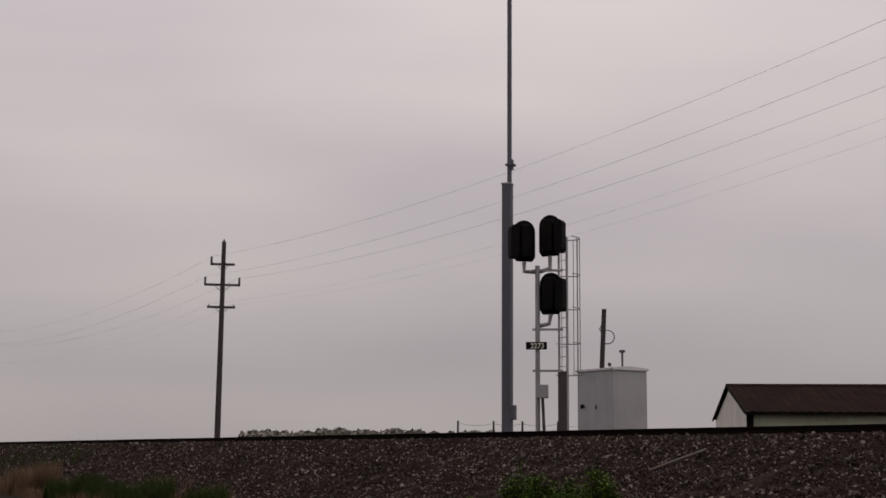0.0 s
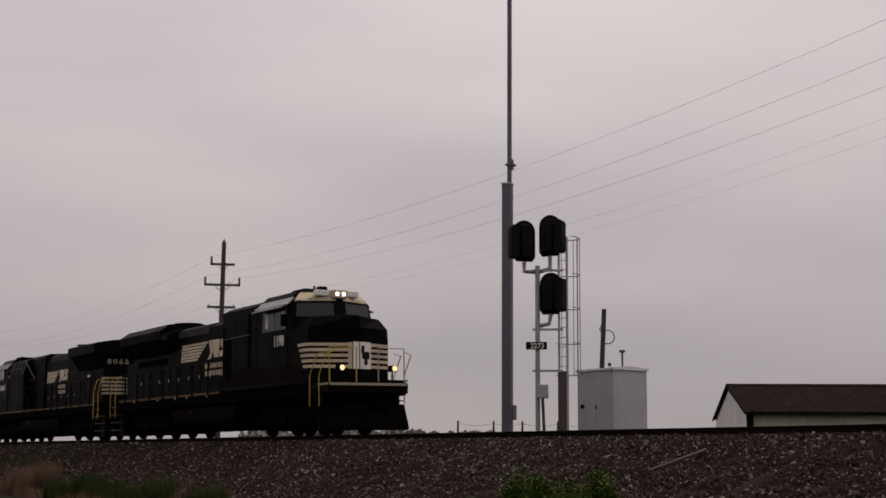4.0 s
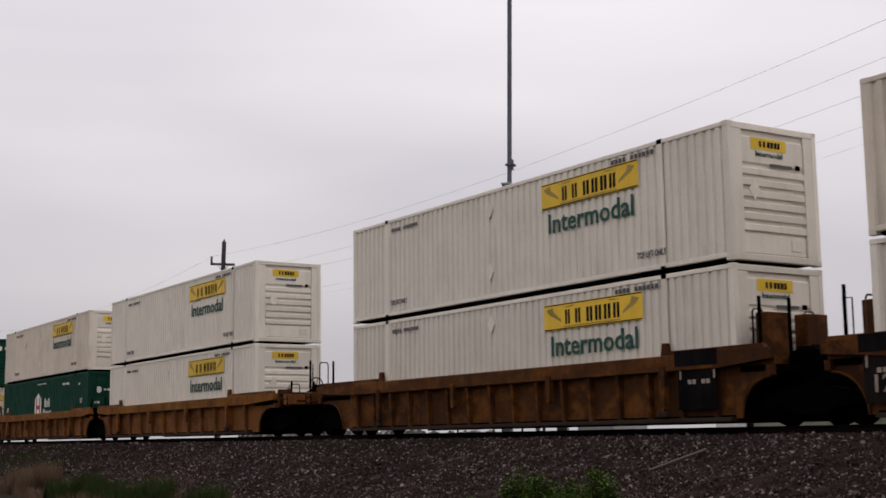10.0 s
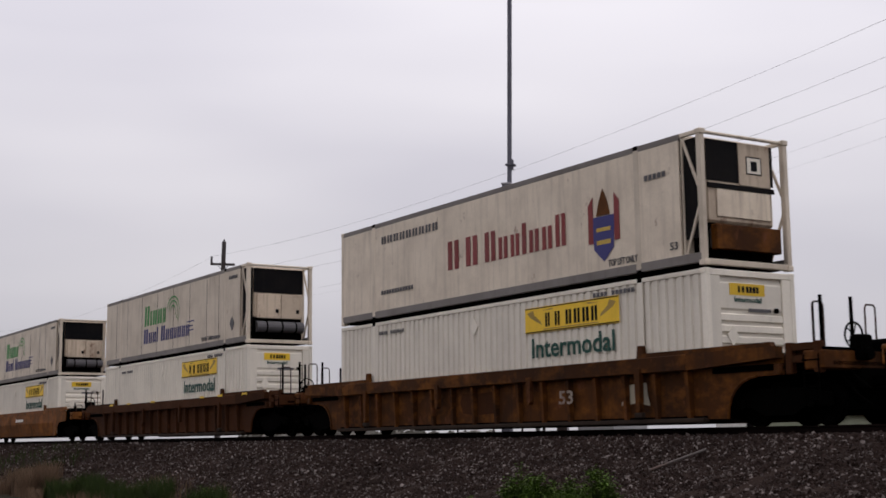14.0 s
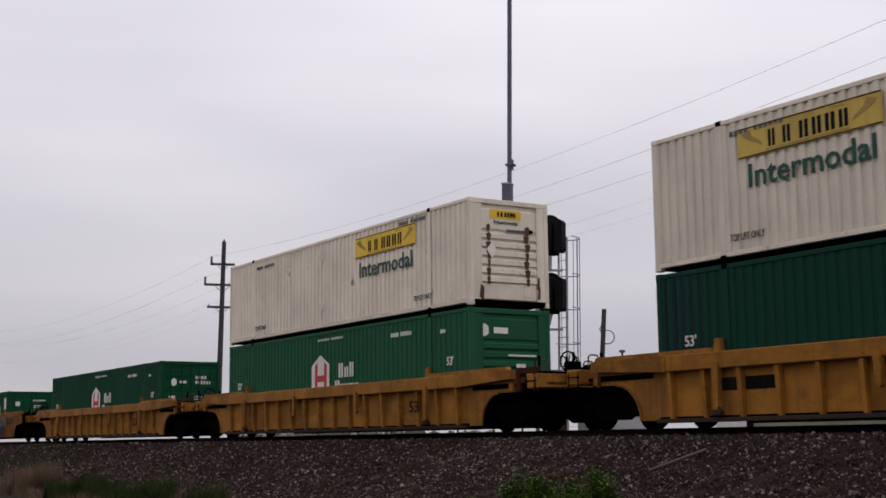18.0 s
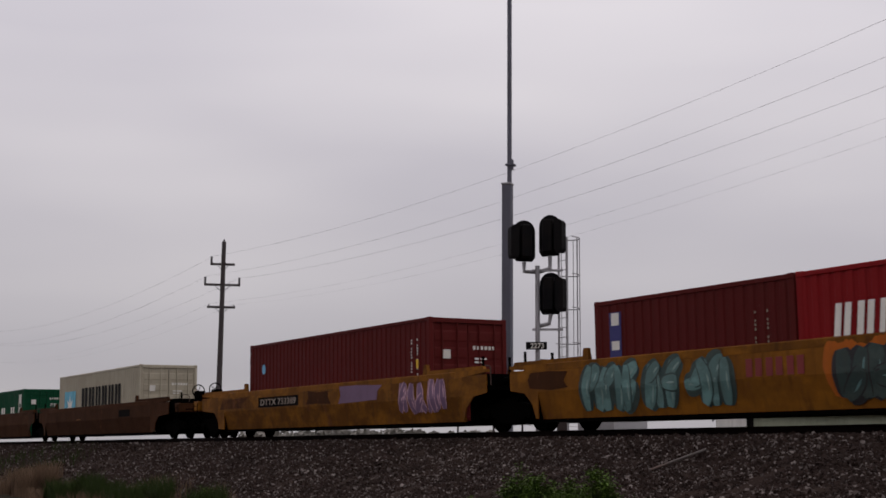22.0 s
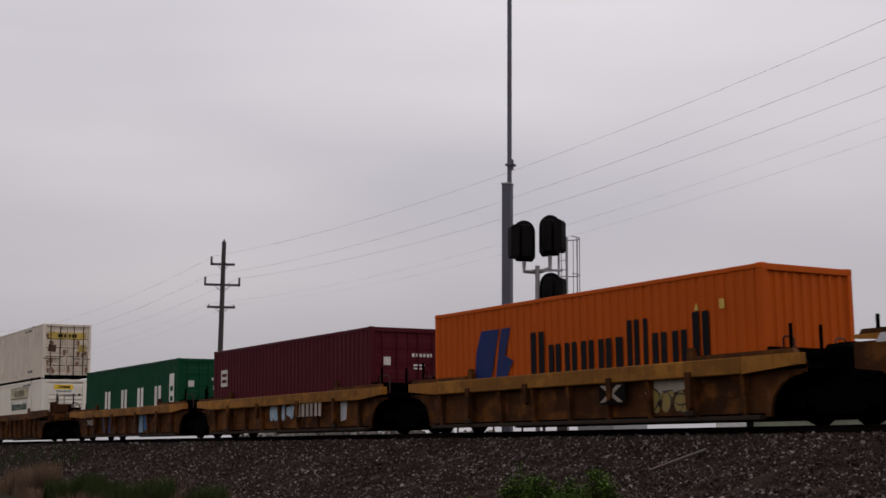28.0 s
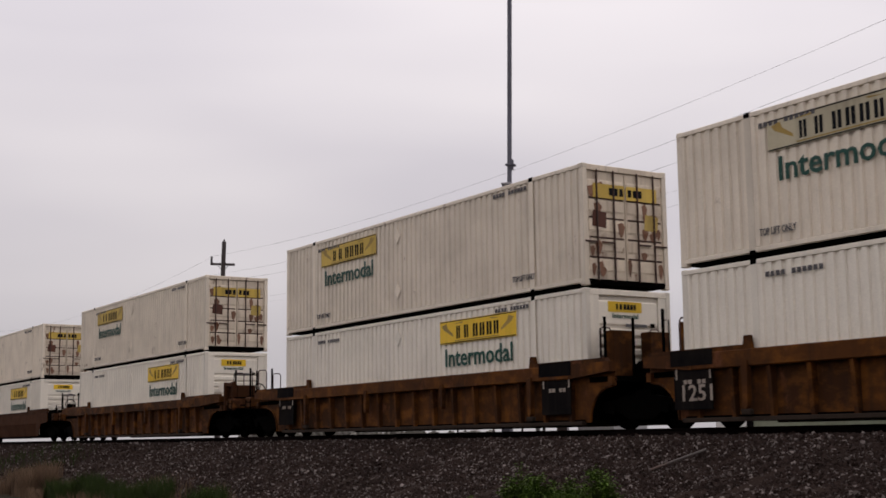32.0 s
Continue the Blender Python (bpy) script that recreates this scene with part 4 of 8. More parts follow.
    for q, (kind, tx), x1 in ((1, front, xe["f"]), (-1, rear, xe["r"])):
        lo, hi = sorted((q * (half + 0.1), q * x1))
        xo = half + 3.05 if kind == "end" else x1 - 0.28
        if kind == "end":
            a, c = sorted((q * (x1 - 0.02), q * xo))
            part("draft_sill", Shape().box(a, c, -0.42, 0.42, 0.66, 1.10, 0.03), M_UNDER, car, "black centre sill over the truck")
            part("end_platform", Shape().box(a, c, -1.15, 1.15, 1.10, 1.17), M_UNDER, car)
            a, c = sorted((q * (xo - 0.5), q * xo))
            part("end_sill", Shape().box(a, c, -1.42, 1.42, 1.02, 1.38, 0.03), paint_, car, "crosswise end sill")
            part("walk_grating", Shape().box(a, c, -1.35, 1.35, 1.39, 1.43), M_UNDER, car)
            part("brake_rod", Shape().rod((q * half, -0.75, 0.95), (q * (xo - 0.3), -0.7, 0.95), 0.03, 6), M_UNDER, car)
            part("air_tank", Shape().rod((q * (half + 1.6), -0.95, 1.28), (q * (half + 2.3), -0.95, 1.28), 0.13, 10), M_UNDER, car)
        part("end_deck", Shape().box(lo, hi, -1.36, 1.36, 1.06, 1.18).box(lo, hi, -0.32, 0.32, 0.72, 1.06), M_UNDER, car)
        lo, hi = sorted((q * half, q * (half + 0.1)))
        # near-black in place of car paint, for the shade inside the arch
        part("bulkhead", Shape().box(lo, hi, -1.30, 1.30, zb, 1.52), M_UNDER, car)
        ex = q * (xo - 0.12)
        for yy in (-1.28, -0.45):
            part("grab_post", Shape().rod((ex, yy, 1.18), (ex, yy, tall if kind == "end" else tall + 0.13), 0.036, 6), M_UNDER, car)
        for yy in (-1.12, 0.35):
            part("grab_loop", Shape().pipe([(ex - q * 0.35, yy, 1.2), (ex - q * 0.35, yy, tall - 0.14), (ex - q * 0.35, yy + 0.05, tall - 0.08), (ex - q * 0.35, yy + 0.25, tall - 0.08), (ex - q * 0.35, yy + 0.30, tall - 0.14), (ex - q * 0.35, yy + 0.30, 1.2)], 0.02, 5), M_RUSTBAR, car)
        if style == "ribbed" and kind == "art" and paint_ is M_RUSTCAR and half > 7:
            for yy in (-0.95, 0.15):
                part("deck_box", Shape().box(min(ex - q * 0.1, ex - q * 0.45), max(ex - q * 0.1, ex - q * 0.45), yy, yy + 0.62, 1.18, 2.25, 0.02), paint_, car, "upright steel box on the end deck")
        part("brake_gear", Shape().box(ex - 0.25, ex + 0.25, 0.2, 0.75, 1.18, 1.62, 0.05), M_UNDER, car)
        part("brake_cylinder", Shape().rod((ex - 0.4, -0.3, 1.32), (ex + 0.3, -0.3, 1.32), 0.12, 8), M_UNDER, car)
        hz = [(ex, -1.28, tall - 0.12), (ex - q * 0.18, -1.28, tall - 0.12), (ex - q * 0.18, -1.28, 1.2)]
        part("grab_iron", Shape().pipe(hz, 0.016, 5), M_UNDER, car)
        if kind == "end":
            for xx in (xo - 0.46, xo - 0.1):
                part("step_rail", Shape().rod((q * xx, -1.43, 0.42), (q * xx, -1.43, 1.3), 0.016, 5), M_UNDER, car)
            if style == "ribbed" and q > 0:
                fx, ft = q * (half + 2.2), (1.98 if s0 < -380 else 1.55)
                for xx in (fx - 0.08, fx + 0.62):
                    part("frame_post", Shape().box(xx, xx + 0.16, -1.42, -1.26, 0.95, ft, 0.02), M_DKRUST, car, "post of the end ladder frame")
                for zz in (1.16, ft - 0.16):
                    part("frame_rung", Shape().box(fx + 0.082, fx + 0.618, -1.40, -1.29, zz, zz + 0.14, 0.01), M_DKRUST, car)
                part("frame_plate", Shape().box(fx - 0.06, fx + 0.76, -1.25, -0.5, 1.18, ft - 0.12, 0.03), M_DKRUST, car)
            for zz in (0.55, 0.85):
                part("air_line", Shape().pipe([(q * (xo - 0.3), -0.6, zz + 0.4), (q * (xo + 0.1), -0.62, zz), (q * (xo + 0.35), -0.55, zz - 0.2)], 0.022, 5), M_UNDER, car)
            part("end_post", Shape().rod((ex, 0.9, 1.18), (ex, 0.9, tall - 0.1), 0.036, 6), M_UNDER, car)
            coupler(car, q * (xo - 0.1), q)
            for k in range(4):
                part("step", Shape().rod((q * (xo - 0.5), -1.43, 0.45 + 0.25 * k), (q * (xo - 0.08), -1.43, 0.45 + 0.25 * k), 0.014, 5), M_UNDER, car)
            if q > 0 or style == "smooth":
                by, bz, br = (-0.55, 1.86, 0.25) if style == "smooth" else (-0.35, 1.68, 0.25)
                bw = part("brake_wheel", Shape().pipe([(ex - 0.05, by + br * math.cos(a), bz + br * math.sin(a)) for a in [6.2832 * i / 16 for i in range(17)]], 0.022, 5), M_UNDER, car, "black spoked brake wheel")
                for a in range(5):
                    part("spoke", Shape().rod((ex - 0.05, by, bz), (ex - 0.05, by + br * math.cos(a * 1.2566), bz + br * math.sin(a * 1.2566)), 0.012, 4), M_UNDER, bw)
                part("brake_stand", Shape().box(ex - 0.02, ex + 0.24, by - 0.2, by + 0.2, 1.2, bz, 0.04), M_UNDER, car)
                part("brake_chain", Shape().rod((ex + 0.1, by, 1.3), (ex - q * 0.5, by + 0.1, 0.9), 0.02, 5), M_UNDER, car)
                if style == "smooth":
                    lo_, hi_ = sorted((ex - q * 0.55, ex - q * 1.25))
                    part("deck_box", Shape().box(lo_, hi_, -1.32, -0.35, 1.17, 1.58, 0.03), M_UNDER, car, "black steel box on the end platform")
        else:
            part("hinge_casting", Shape().box(min(ex, ex + q * 0.6), max(ex, ex + q * 0.6), -0.45, 0.45, 0.75, 1.55, 0.08), M_UNDER, car)
        if tx is not None:
            truck(car, tx)
    for mk in marks:
        mk(car)
    return rolling(car, s0)


YS = -1.337                   # just proud of a ribbed side sheet
YT = -1.476                   # just proud of a smooth side sheet


def stencil(x0, x1, z0, z1, text="", y=YS, back=True, tall=0.14, ink=None):
    def put(car):
        if back:
            pn = part("stencil_panel", Shape().box(x0, x1, y - 0.004, y, z0, z1), M_DKPANEL, car, "black stencilled panel")
        else:
            pn = car
        if text:
            part("stencil", fit_word(text, (x1 - x0) * 0.88, tall, ink or M_WORNLET), ink or M_WORNLET, pn, at=(x0 + (x1 - x0) * 0.06, y - 0.010, z0 + (z1 - z0 - tall) / 2))
    return put


def mark_bars(x0, x1, z0, z1, ink, y=YS):
    """Three plain upright blocks in place of an owner's mark."""
    def put(car):
        w = (x1 - x0) / 3
        name_blocks(car, (w * 0.9,) * 3, z1 - z0, w * 0.1, y - 0.004, x0, z0, ink, label="plain block in place of an owner's mark")
    return put


def patch(x0, x1, z0, z1, mat_, y=YS):
    def put(car):
        rng = random.Random(x0 * 91 + z1)
        mx, mz, k = (x0 + x1) / 2, (z0 + z1) / 2, 0.10
        edge = [(x0, z0), (mx, z0), (x1, z0), (x1, mz), (x1, z1), (mx, z1), (x0, z1), (x0, mz)]
        part("paint_patch", Shape().prism([(a + rng.uniform(-k, k) * (x1 - x0), c + rng.uniform(-k, k) * (z1 - z0)) for a, c in edge], "y", y - 0.003, y), mat_, car)
    return put


def spray(x0, x1, cols, y=YT, z0=0.30, z1=1.54, seed=0, n=5, solid=False):
    """A sprayed piece without letters: a ragged glow round it, an uneven body, dark gaps, thin lines and drips.
    cols: glow, body, gaps, lines. Below the crease the side leans inwards."""
    def put(car):
        rng = random.Random(seed)
        halo, body, gaps, lines = cols
        h = z1 - z0

        def on(x, z, up):
            z = min(1.565, max(0.21, z))
            yy = y if (z > 0.92 or y > YT + 0.05) else y + (0.92 - z) * (0.17 / 0.72)
            return (x, yy - up, z)

        def mass(name, colr, grow, up, wave, label):
            s, rows = Shape(), []
            m = max(24, int((x1 - x0) * 16))
            ph = [rng.uniform(0, 6.28) for _ in range(6)]
            for i in range(m + 1):
                u = i / m
                x = x0 - grow + (x1 - x0 + 2 * grow) * u
                sw = 1.0 if solid else min(1.0, 5.5 * math.sqrt(max(0.0, min(u, 1 - u))))
                k = (x - x0) / (x1 - x0) * n * 6.283
                top = z1 + grow - h * 0.42 * (1 - sw) - (0 if solid else wave * (1 + math.sin(k + ph[0]) * 0.7 + math.sin(k * 2.7 + ph[1]) * 0.5 + rng.uniform(-0.35, 0.35)))
                low = z0 - grow + h * 0.42 * (1 - sw) + (0 if solid else wave * (1 + math.sin(k * 0.9 + ph[2]) * 0.7 + math.sin(k * 3.1 + ph[3]) * 0.4 + rng.uniform(-0.35, 0.35)))
                rows.append([on(x, low, up), on(x, max(low, 0.92), up), on(x, top, up)])
            for ra, rb in zip(rows, rows[1:]):
                for k in (0, 1):
                    s.add([ra[k], rb[k], rb[k + 1], ra[k + 1]], [(0, 1, 2, 3)])
            part(name, s, colr, car, label)

        def ribbon(s, line, wide, up, strips=4, taper=0.7):
            m, rows = len(line), []
            for i, (a, c) in enumerate(line):
                p, q = line[max(0, i - 1)], line[min(m - 1, i + 1)]
                d = math.hypot(q[0] - p[0], q[1] - p[1]) or 1.0
                nx, nz = -(q[1] - p[1]) / d, (q[0] - p[0]) / d
                w = wide * max(0.05, max(0.0, math.sin(math.pi * (0.03 + 0.94 * i / (m - 1)))) ** taper)
                rows.append([on(a + nx * w * (k / strips - 0.5), c + nz * w * (k / strips - 0.5), up) for k in range(strips + 1)])
            for ra, rb in zip(rows, rows[1:]):
                for k in range(strips):
                    s.add([ra[k], rb[k], rb[k + 1], ra[k + 1]], [(0, 1, 2, 3)])

        if solid:
            mass("spray_glow", halo, 0.0, 0.006, 0.09, "ragged edge of sprayed colour")
            mass("spray_body", body, -0.03, 0.011, 0.10, "uneven mass of spray paint")
        elif halo and not body:
            mass("spray_glow", halo, 0.04, 0.006, 0.08, "ragged edge of sprayed colour")
        step = (x1 - x0) / n
        fat = min(0.44, 0.50 * step)
        glow_, shapes, dark, light = Shape(), Shape(), Shape(), Shape()

        def stroke(xa, za, xb, zb, bow, lift):
            """One broad stroke with a dark rim under it and a short pale line on it."""
            xa, xb = (min(x1 - fat * 0.5, max(x0 + fat * 0.5, v)) for v in (xa, xb))
            line = [(xa + (xb - xa) * q / 10 + bow * math.sin(math.pi * q / 10), za + (zb - za) * q / 10) for q in range(11)]
            wide = fat * rng.uniform(0.72, 1.1)
            if body and not solid:
                ribbon(glow_, line, wide + rng.uniform(0.2, 0.34), lift * 0.1 + 0.004, 4, 0.3)
            ribbon(dark, line, wide + 0.07, lift, 4, 0.3)
            if body and not solid:
                ribbon(shapes, line, wide, lift + 0.0014, 4, 0.3)
            k = rng.randint(1, 5)
            ribbon(light, [(a + wide * 0.22, c) for a, c in line[k:k + 5]], 0.05, lift + 0.0028, 2)

        for i in range(n):
            cx = x0 + step * (i + 0.5)
            lo, hi, mid = z0 + h * rng.uniform(0.08, 0.16), z1 - h * rng.uniform(0.08, 0.18), z0 + h * rng.uniform(0.4, 0.6)
            lift = 0.008 + 0.0006 * i
            forms = [(cx - 0.25 * step, lo, cx - rng.uniform(-0.1, 0.35) * step, hi, rng.uniform(-0.1, 0.1)),
                     (cx - 0.1 * step, mid, cx + 0.42 * step, rng.choice((lo, hi)), rng.uniform(-0.14, 0.14)),
                     (cx + 0.30 * step, lo, cx + rng.uniform(0.05, 0.4) * step, hi, rng.uniform(-0.18, 0.18)),
                     (cx - 0.45 * step, rng.choice((lo, mid, hi)), cx + 0.25 * step, mid, rng.uniform(-0.08, 0.08))]
            for k, form in enumerate(rng.sample(forms, 4 if step > 0.75 else 3)):
                stroke(*form, lift + 0.005 * k)
        for name, s, colr in (("spray_glow", glow_, halo if body and not solid else None), ("spray_gap", dark, gaps), ("spray_body", shapes, body if not solid else None), ("spray_line", light, lines)):
            if colr:
                tagged(part(name, s, colr, car, "broad strokes of spray paint" if name == "spray_body" else "thin strokes of spray paint"), kind="stuff")
    return put


def corrugated(x0, x1, z0, z1, y, out, pitch, depth):
    """A trapezoidal wall along x; out: the way it faces."""
    s = Shape()
    s.weld = True
    n = max(2, round((x1 - x0) / pitch))
    p = (x1 - x0) / n
    line = []
    for i in range(n):
        a = x0 + p * i
        line += [(a, 0), (a + p * 0.46, 0), (a + p * 0.56, depth), (a + p * 0.90, depth)]
    line.append((x1, 0))
    for (a, da), (b, db) in zip(line, line[1:]):
        s.add([(a, y - out * da, z0), (b, y - out * db, z0), (b, y - out * db, z1), (a, y - out * da, z1)], [(0, 1, 2, 3)])
    return s


BOX = {}


def box_body(key, length, wall, trim, end, castings40, pitch=0.28, depth=0.035, smooth=False, endmat=None, high=2.896):
    """A container with its middle at the origin and its floor at z 0."""
    wd = 2.591
    c = thing("container", "container", "container", "containers on the train")
    h, x0, x1 = high, -length / 2, length / 2
    y0 = wd / 2
    nose = 0.0
    if end == "reefer":
        nose = 0.62
    for sd in (-1, 1):
        if smooth:
            part("side_wall", Shape().box(x0 + 0.08, x1 - nose - 0.08, *((y0 - 0.05, y0 - 0.006) if sd > 0 else (-y0 + 0.006, -y0 + 0.05)), 0.16, h - 0.10), wall, c)
        else:
            part("side_wall", corrugated(x0 + 0.10, x1 - 0.10, 0.18, h - 0.11, sd * (y0 - 0.012), sd, pitch, depth), wall, c)
        ya, yb = (y0 - 0.10, y0) if sd > 0 else (-y0, -y0 + 0.10)
        edge = paint("grey_aluminium_rail", (0.20, 0.18, 0.165), 0.6, 0.35, 0.35) if smooth else trim
        part("top_rail", Shape().box(x0 + 0.1, x1 - nose - 0.05, ya, yb, h - (0.15 if smooth else 0.11), h - 0.01, 0.012), edge, c)
        part("bottom_rail", Shape().box(x0 + 0.1, x1 - 0.1, ya, yb, 0.065, 0.27 if smooth else 0.17, 0.012), edge, c)
        for xx in (x0, x1 - 0.16):
            if not (nose and xx > 0):
                part("corner_post", Shape().box(xx, xx + 0.16, ya - (0.04 if sd > 0 else 0), yb + (0.04 if sd < 0 else 0), 0.1, h - 0.1, 0.015), trim, c)
        cast = [x0 + 0.09, x1 - 0.09]
        if castings40:
            cast += [-6.0, 6.0]
            for xx in (-6.0, 6.0):
                part("lift_post", Shape().box(xx - 0.09, xx + 0.09, *((y0 - 0.03, y0 + 0.003) if sd > 0 else (-y0 - 0.003, -y0 + 0.03)), 0.12, h - 0.08, 0.01), trim, c)
        for xx in cast:
            for zz in (0.0, h - 0.118):
                part("corner_casting", Shape().box(xx - 0.09, xx + 0.09, *((y0 - 0.16, y0 + 0.006) if sd > 0 else (-y0 - 0.006, -y0 + 0.16)), zz, zz + 0.12, 0.015), M_UNDER if abs(xx) < 6.5 and castings40 else trim, c)
    part("roof", Shape().box(x0 + 0.05, x1 - nose - 0.05, -y0 + 0.04, y0 - 0.04, h - 0.05, h - 0.02), trim, c)
    # near-black floor carries the shade of the gap between stacked boxes
    part("floor", Shape().box(x0 + 0.05, x1 - 0.05, -y0 + 0.12, y0 - 0.12, 0.03, 0.15), M_UNDER, c)
    em = endmat or wall
    # rear end, a plain ribbed wall
    s = Shape().box(x0 + 0.02, x0 + 0.06, -y0 + 0.1, y0 - 0.1, 0.1, h - 0.1)
    part("rear_wall", s, wall, c)
    yi = y0 - 0.14
    if end == "nose":
        yr = yi - 0.26
        part("front_wall", Shape().box(x1 - 0.09, x1 - 0.06, -yi, yi, 0.14, h - 0.14), em, c)
        for sd in (-1, 1):
            a, b = sorted((sd * (yi + 0.03), sd * (yr + 0.01)))
            part("nose_post", Shape().prism([(x1 - 0.06, a), (x1 - (0.004 if sd > 0 else 0.012), a), (x1 - (0.012 if sd > 0 else 0.004), b), (x1 - 0.06, b)], "z", 0.16, h - 0.15), em, c, "smooth corner band of the end wall")
        for k in range(7):
            z = 0.62 + 0.235 * k
            rb = Shape().prism([(x1 - 0.06, z), (x1 - 0.012, z + 0.03), (x1 - 0.012, z + 0.15), (x1 - 0.06, z + 0.18)], "y", -yr, yr) if k < 6 else Shape().prism([(x1 - 0.06, z), (x1 - 0.03, z + 0.05), (x1 - 0.03, z + 0.56), (x1 - 0.06, z + 0.6)], "y", -yr, yr)
            part("front_rib", rb, em, c)
        part("front_panel", Shape().box(x1 - 0.06, x1 - 0.035, -yr, yr, 0.18, 0.58, 0.01), em, c, "plain lower panel")
        if em is M_CREAM:
            old = paint("old_rust_patch", (0.10, 0.040, 0.028), 0.8, 0.4, 0.4, 0.4)
            rng_ = random.Random(4)
            for side_y in (-0.66, 0.58):
                for k in range(7):
                    z, w = 0.60 + 0.235 * k, rng_.uniform(0.05, 0.11)
                    o = side_y + rng_.uniform(-0.03, 0.03)
                    part("rust_streak", Shape().prism([(o - w, z + 0.16), (o - w * 0.5, z - 0.02), (o + w * 0.4, z - 0.04), (o + w, z + 0.14), (o + w * 0.3, z + 0.2)], "x", x1 - 0.0115, x1 - 0.007), old, c)
            for side_y, z in ((-0.95, 0.22), (0.95, 0.25), (0.93, 0.5), (-0.9, 0.18)):
                part("rust_streak", Shape().prism([(side_y - 0.05, z), (side_y + 0.04, z - 0.04), (side_y + 0.06, z + 0.3), (side_y, z + 0.36)], "x", x1 - 0.006, x1 - 0.001), old, c)
        part("hatch", Shape().box(x1 - 0.034, x1 - 0.022, yr - 0.45, yr - 0.15, 0.28, 0.5), em, c)
    elif end == "flat":
        s = Shape()
        s.weld = True
        n = 9
        for i in range(n):
            a = -yi + 2 * yi * i / n
            p = 2 * yi / n
            s.add([(x1 - 0.03, a, 0.14), (x1 - 0.03, a + p * .34, 0.14), (x1 - 0.07, a + p * .5, 0.14), (x1 - 0.07, a + p * .84, 0.14), (x1 - 0.03, a + p, 0.14),
                   (x1 - 0.03, a, h - .14), (x1 - 0.03, a + p * .34, h - .14), (x1 - 0.07, a + p * .5, h - .14), (x1 - 0.07, a + p * .84, h - .14), (x1 - 0.03, a + p, h - .14)],
                  [(0, 1, 6, 5), (1, 2, 7, 6), (2, 3, 8, 7), (3, 4, 9, 8)])
        part("front_wall", s, em, c)
    elif end == "doors":
        for sd in (-1, 1):
            ya, yb = (0.012, yi) if sd > 0 else (-yi, -0.012)
            leaf = part("door", Shape().box(x1 - 0.085, x1 - 0.045, ya, yb, 0.16, h - 0.16), em, c, "corrugated door leaf")
            for k in range(5):
                z = 0.34 + 0.47 * k
                part("door_panel", Shape().prism([(x1 - 0.045, z), (x1 - 0.032, z + 0.05), (x1 - 0.032, z + 0.27), (x1 - 0.045, z + 0.32)], "y", ya + 0.05, yb - 0.05), em, leaf)
            for k in (0.30, 0.74):
                yy = sd * (0.02 + yi * k)
                part("locking_bar", Shape().rod((x1 - 0.005, yy, 0.12), (x1 - 0.005, yy, h - 0.12), 0.024, 7), em if em is not M_STAIN else M_RUSTBAR, leaf)
                part("bar_handle", Shape().box(x1 - 0.012, x1 + 0.012, min(yy, yy + sd * 0.38), max(yy, yy + sd * 0.38), 1.02, 1.06), em if em is not M_STAIN else M_RUSTBAR, leaf)
            if em is M_STAIN:
                rust, rng_ = paint("door_rust", (0.24, 0.125, 0.080), 0.8, 0.6, 0.6, 0.3), random.Random(int(7 + sd))
                for k in range(11):
                    o, z, w, d = sd * rng_.choice((0.10, 0.58, 0.72, 0.86, 1.03)) + rng_.uniform(-0.05, 0.05), 0.22 + rng_.choice((0, 0, 1, 1, 2, 3, 4)) * 0.47 + rng_.uniform(-0.03, 0.03), rng_.uniform(0.05, 0.13), rng_.uniform(0.16, 0.42)
                    part("rust_streak", Shape().prism([(o - w, z + d), (o - w * 0.7, z + d * 0.3), (o - w * 0.1, z), (o + w * 0.4, z + d * 0.25), (o + w, z + d * 0.8), (o + w * 0.2, z + d * 1.15)], "x", x1 - 0.0305, x1 - 0.027 + 0.0002 * k), rust, leaf)
                # dark horizontal strips between the door panels
                for k in range(4):
                    part("panel_seam", Shape().box(x1 - 0.031, x1 - 0.0285, min(ya, yb) + 0.05, max(ya, yb) - 0.05, 0.66 + 0.47 * k, 0.70 + 0.47 * k), M_RUSTBAR, leaf)
                part("rust_patch", Shape().prism([(sd * 0.80 - 0.22, 1.42), (sd * 0.80 + 0.2, 1.38), (sd * 0.80 + 0.22, 1.76), (sd * 0.80 - 0.18, 1.80)], "x", x1 - 0.032, x1 - 0.026), paint("old_rust_patch", (0.16, 0.075, 0.055), 0.8, 0.4, 0.4, 0.4) if sd < 0 else paint("faded_yellow_label", (0.50, 0.36, 0.10), 0.7, 0.4, 0.4, 0.2), leaf)
            for k in range(4):
                part("hinge", Shape().box(x1 - 0.05, x1 - 0.005, *sorted((sd * (yi - 0.02), sd * (yi + 0.07))), 0.35 + 0.68 * k, 0.47 + 0.68 * k), em, leaf)
    if end != "reefer":
        part("front_header", Shape().box(x1 - 0.12, x1, -y0 + 0.12, y0 - 0.12, h - 0.15, h - 0.012, 0.012), em, c)
        part("front_sill", Shape().box(x1 - 0.12, x1, -y0 + 0.12, y0 - 0.12, 0.02, 0.16, 0.012), M_UNDER if em in (M_STAIN, M_CREAM) else em, c)
    else:
        xf = x1 - nose
        part("front_wall", Shape().box(xf - 0.06, xf - 0.02, -y0 + 0.06, y0 - 0.06, 0.1, h - 0.06), wall, c)
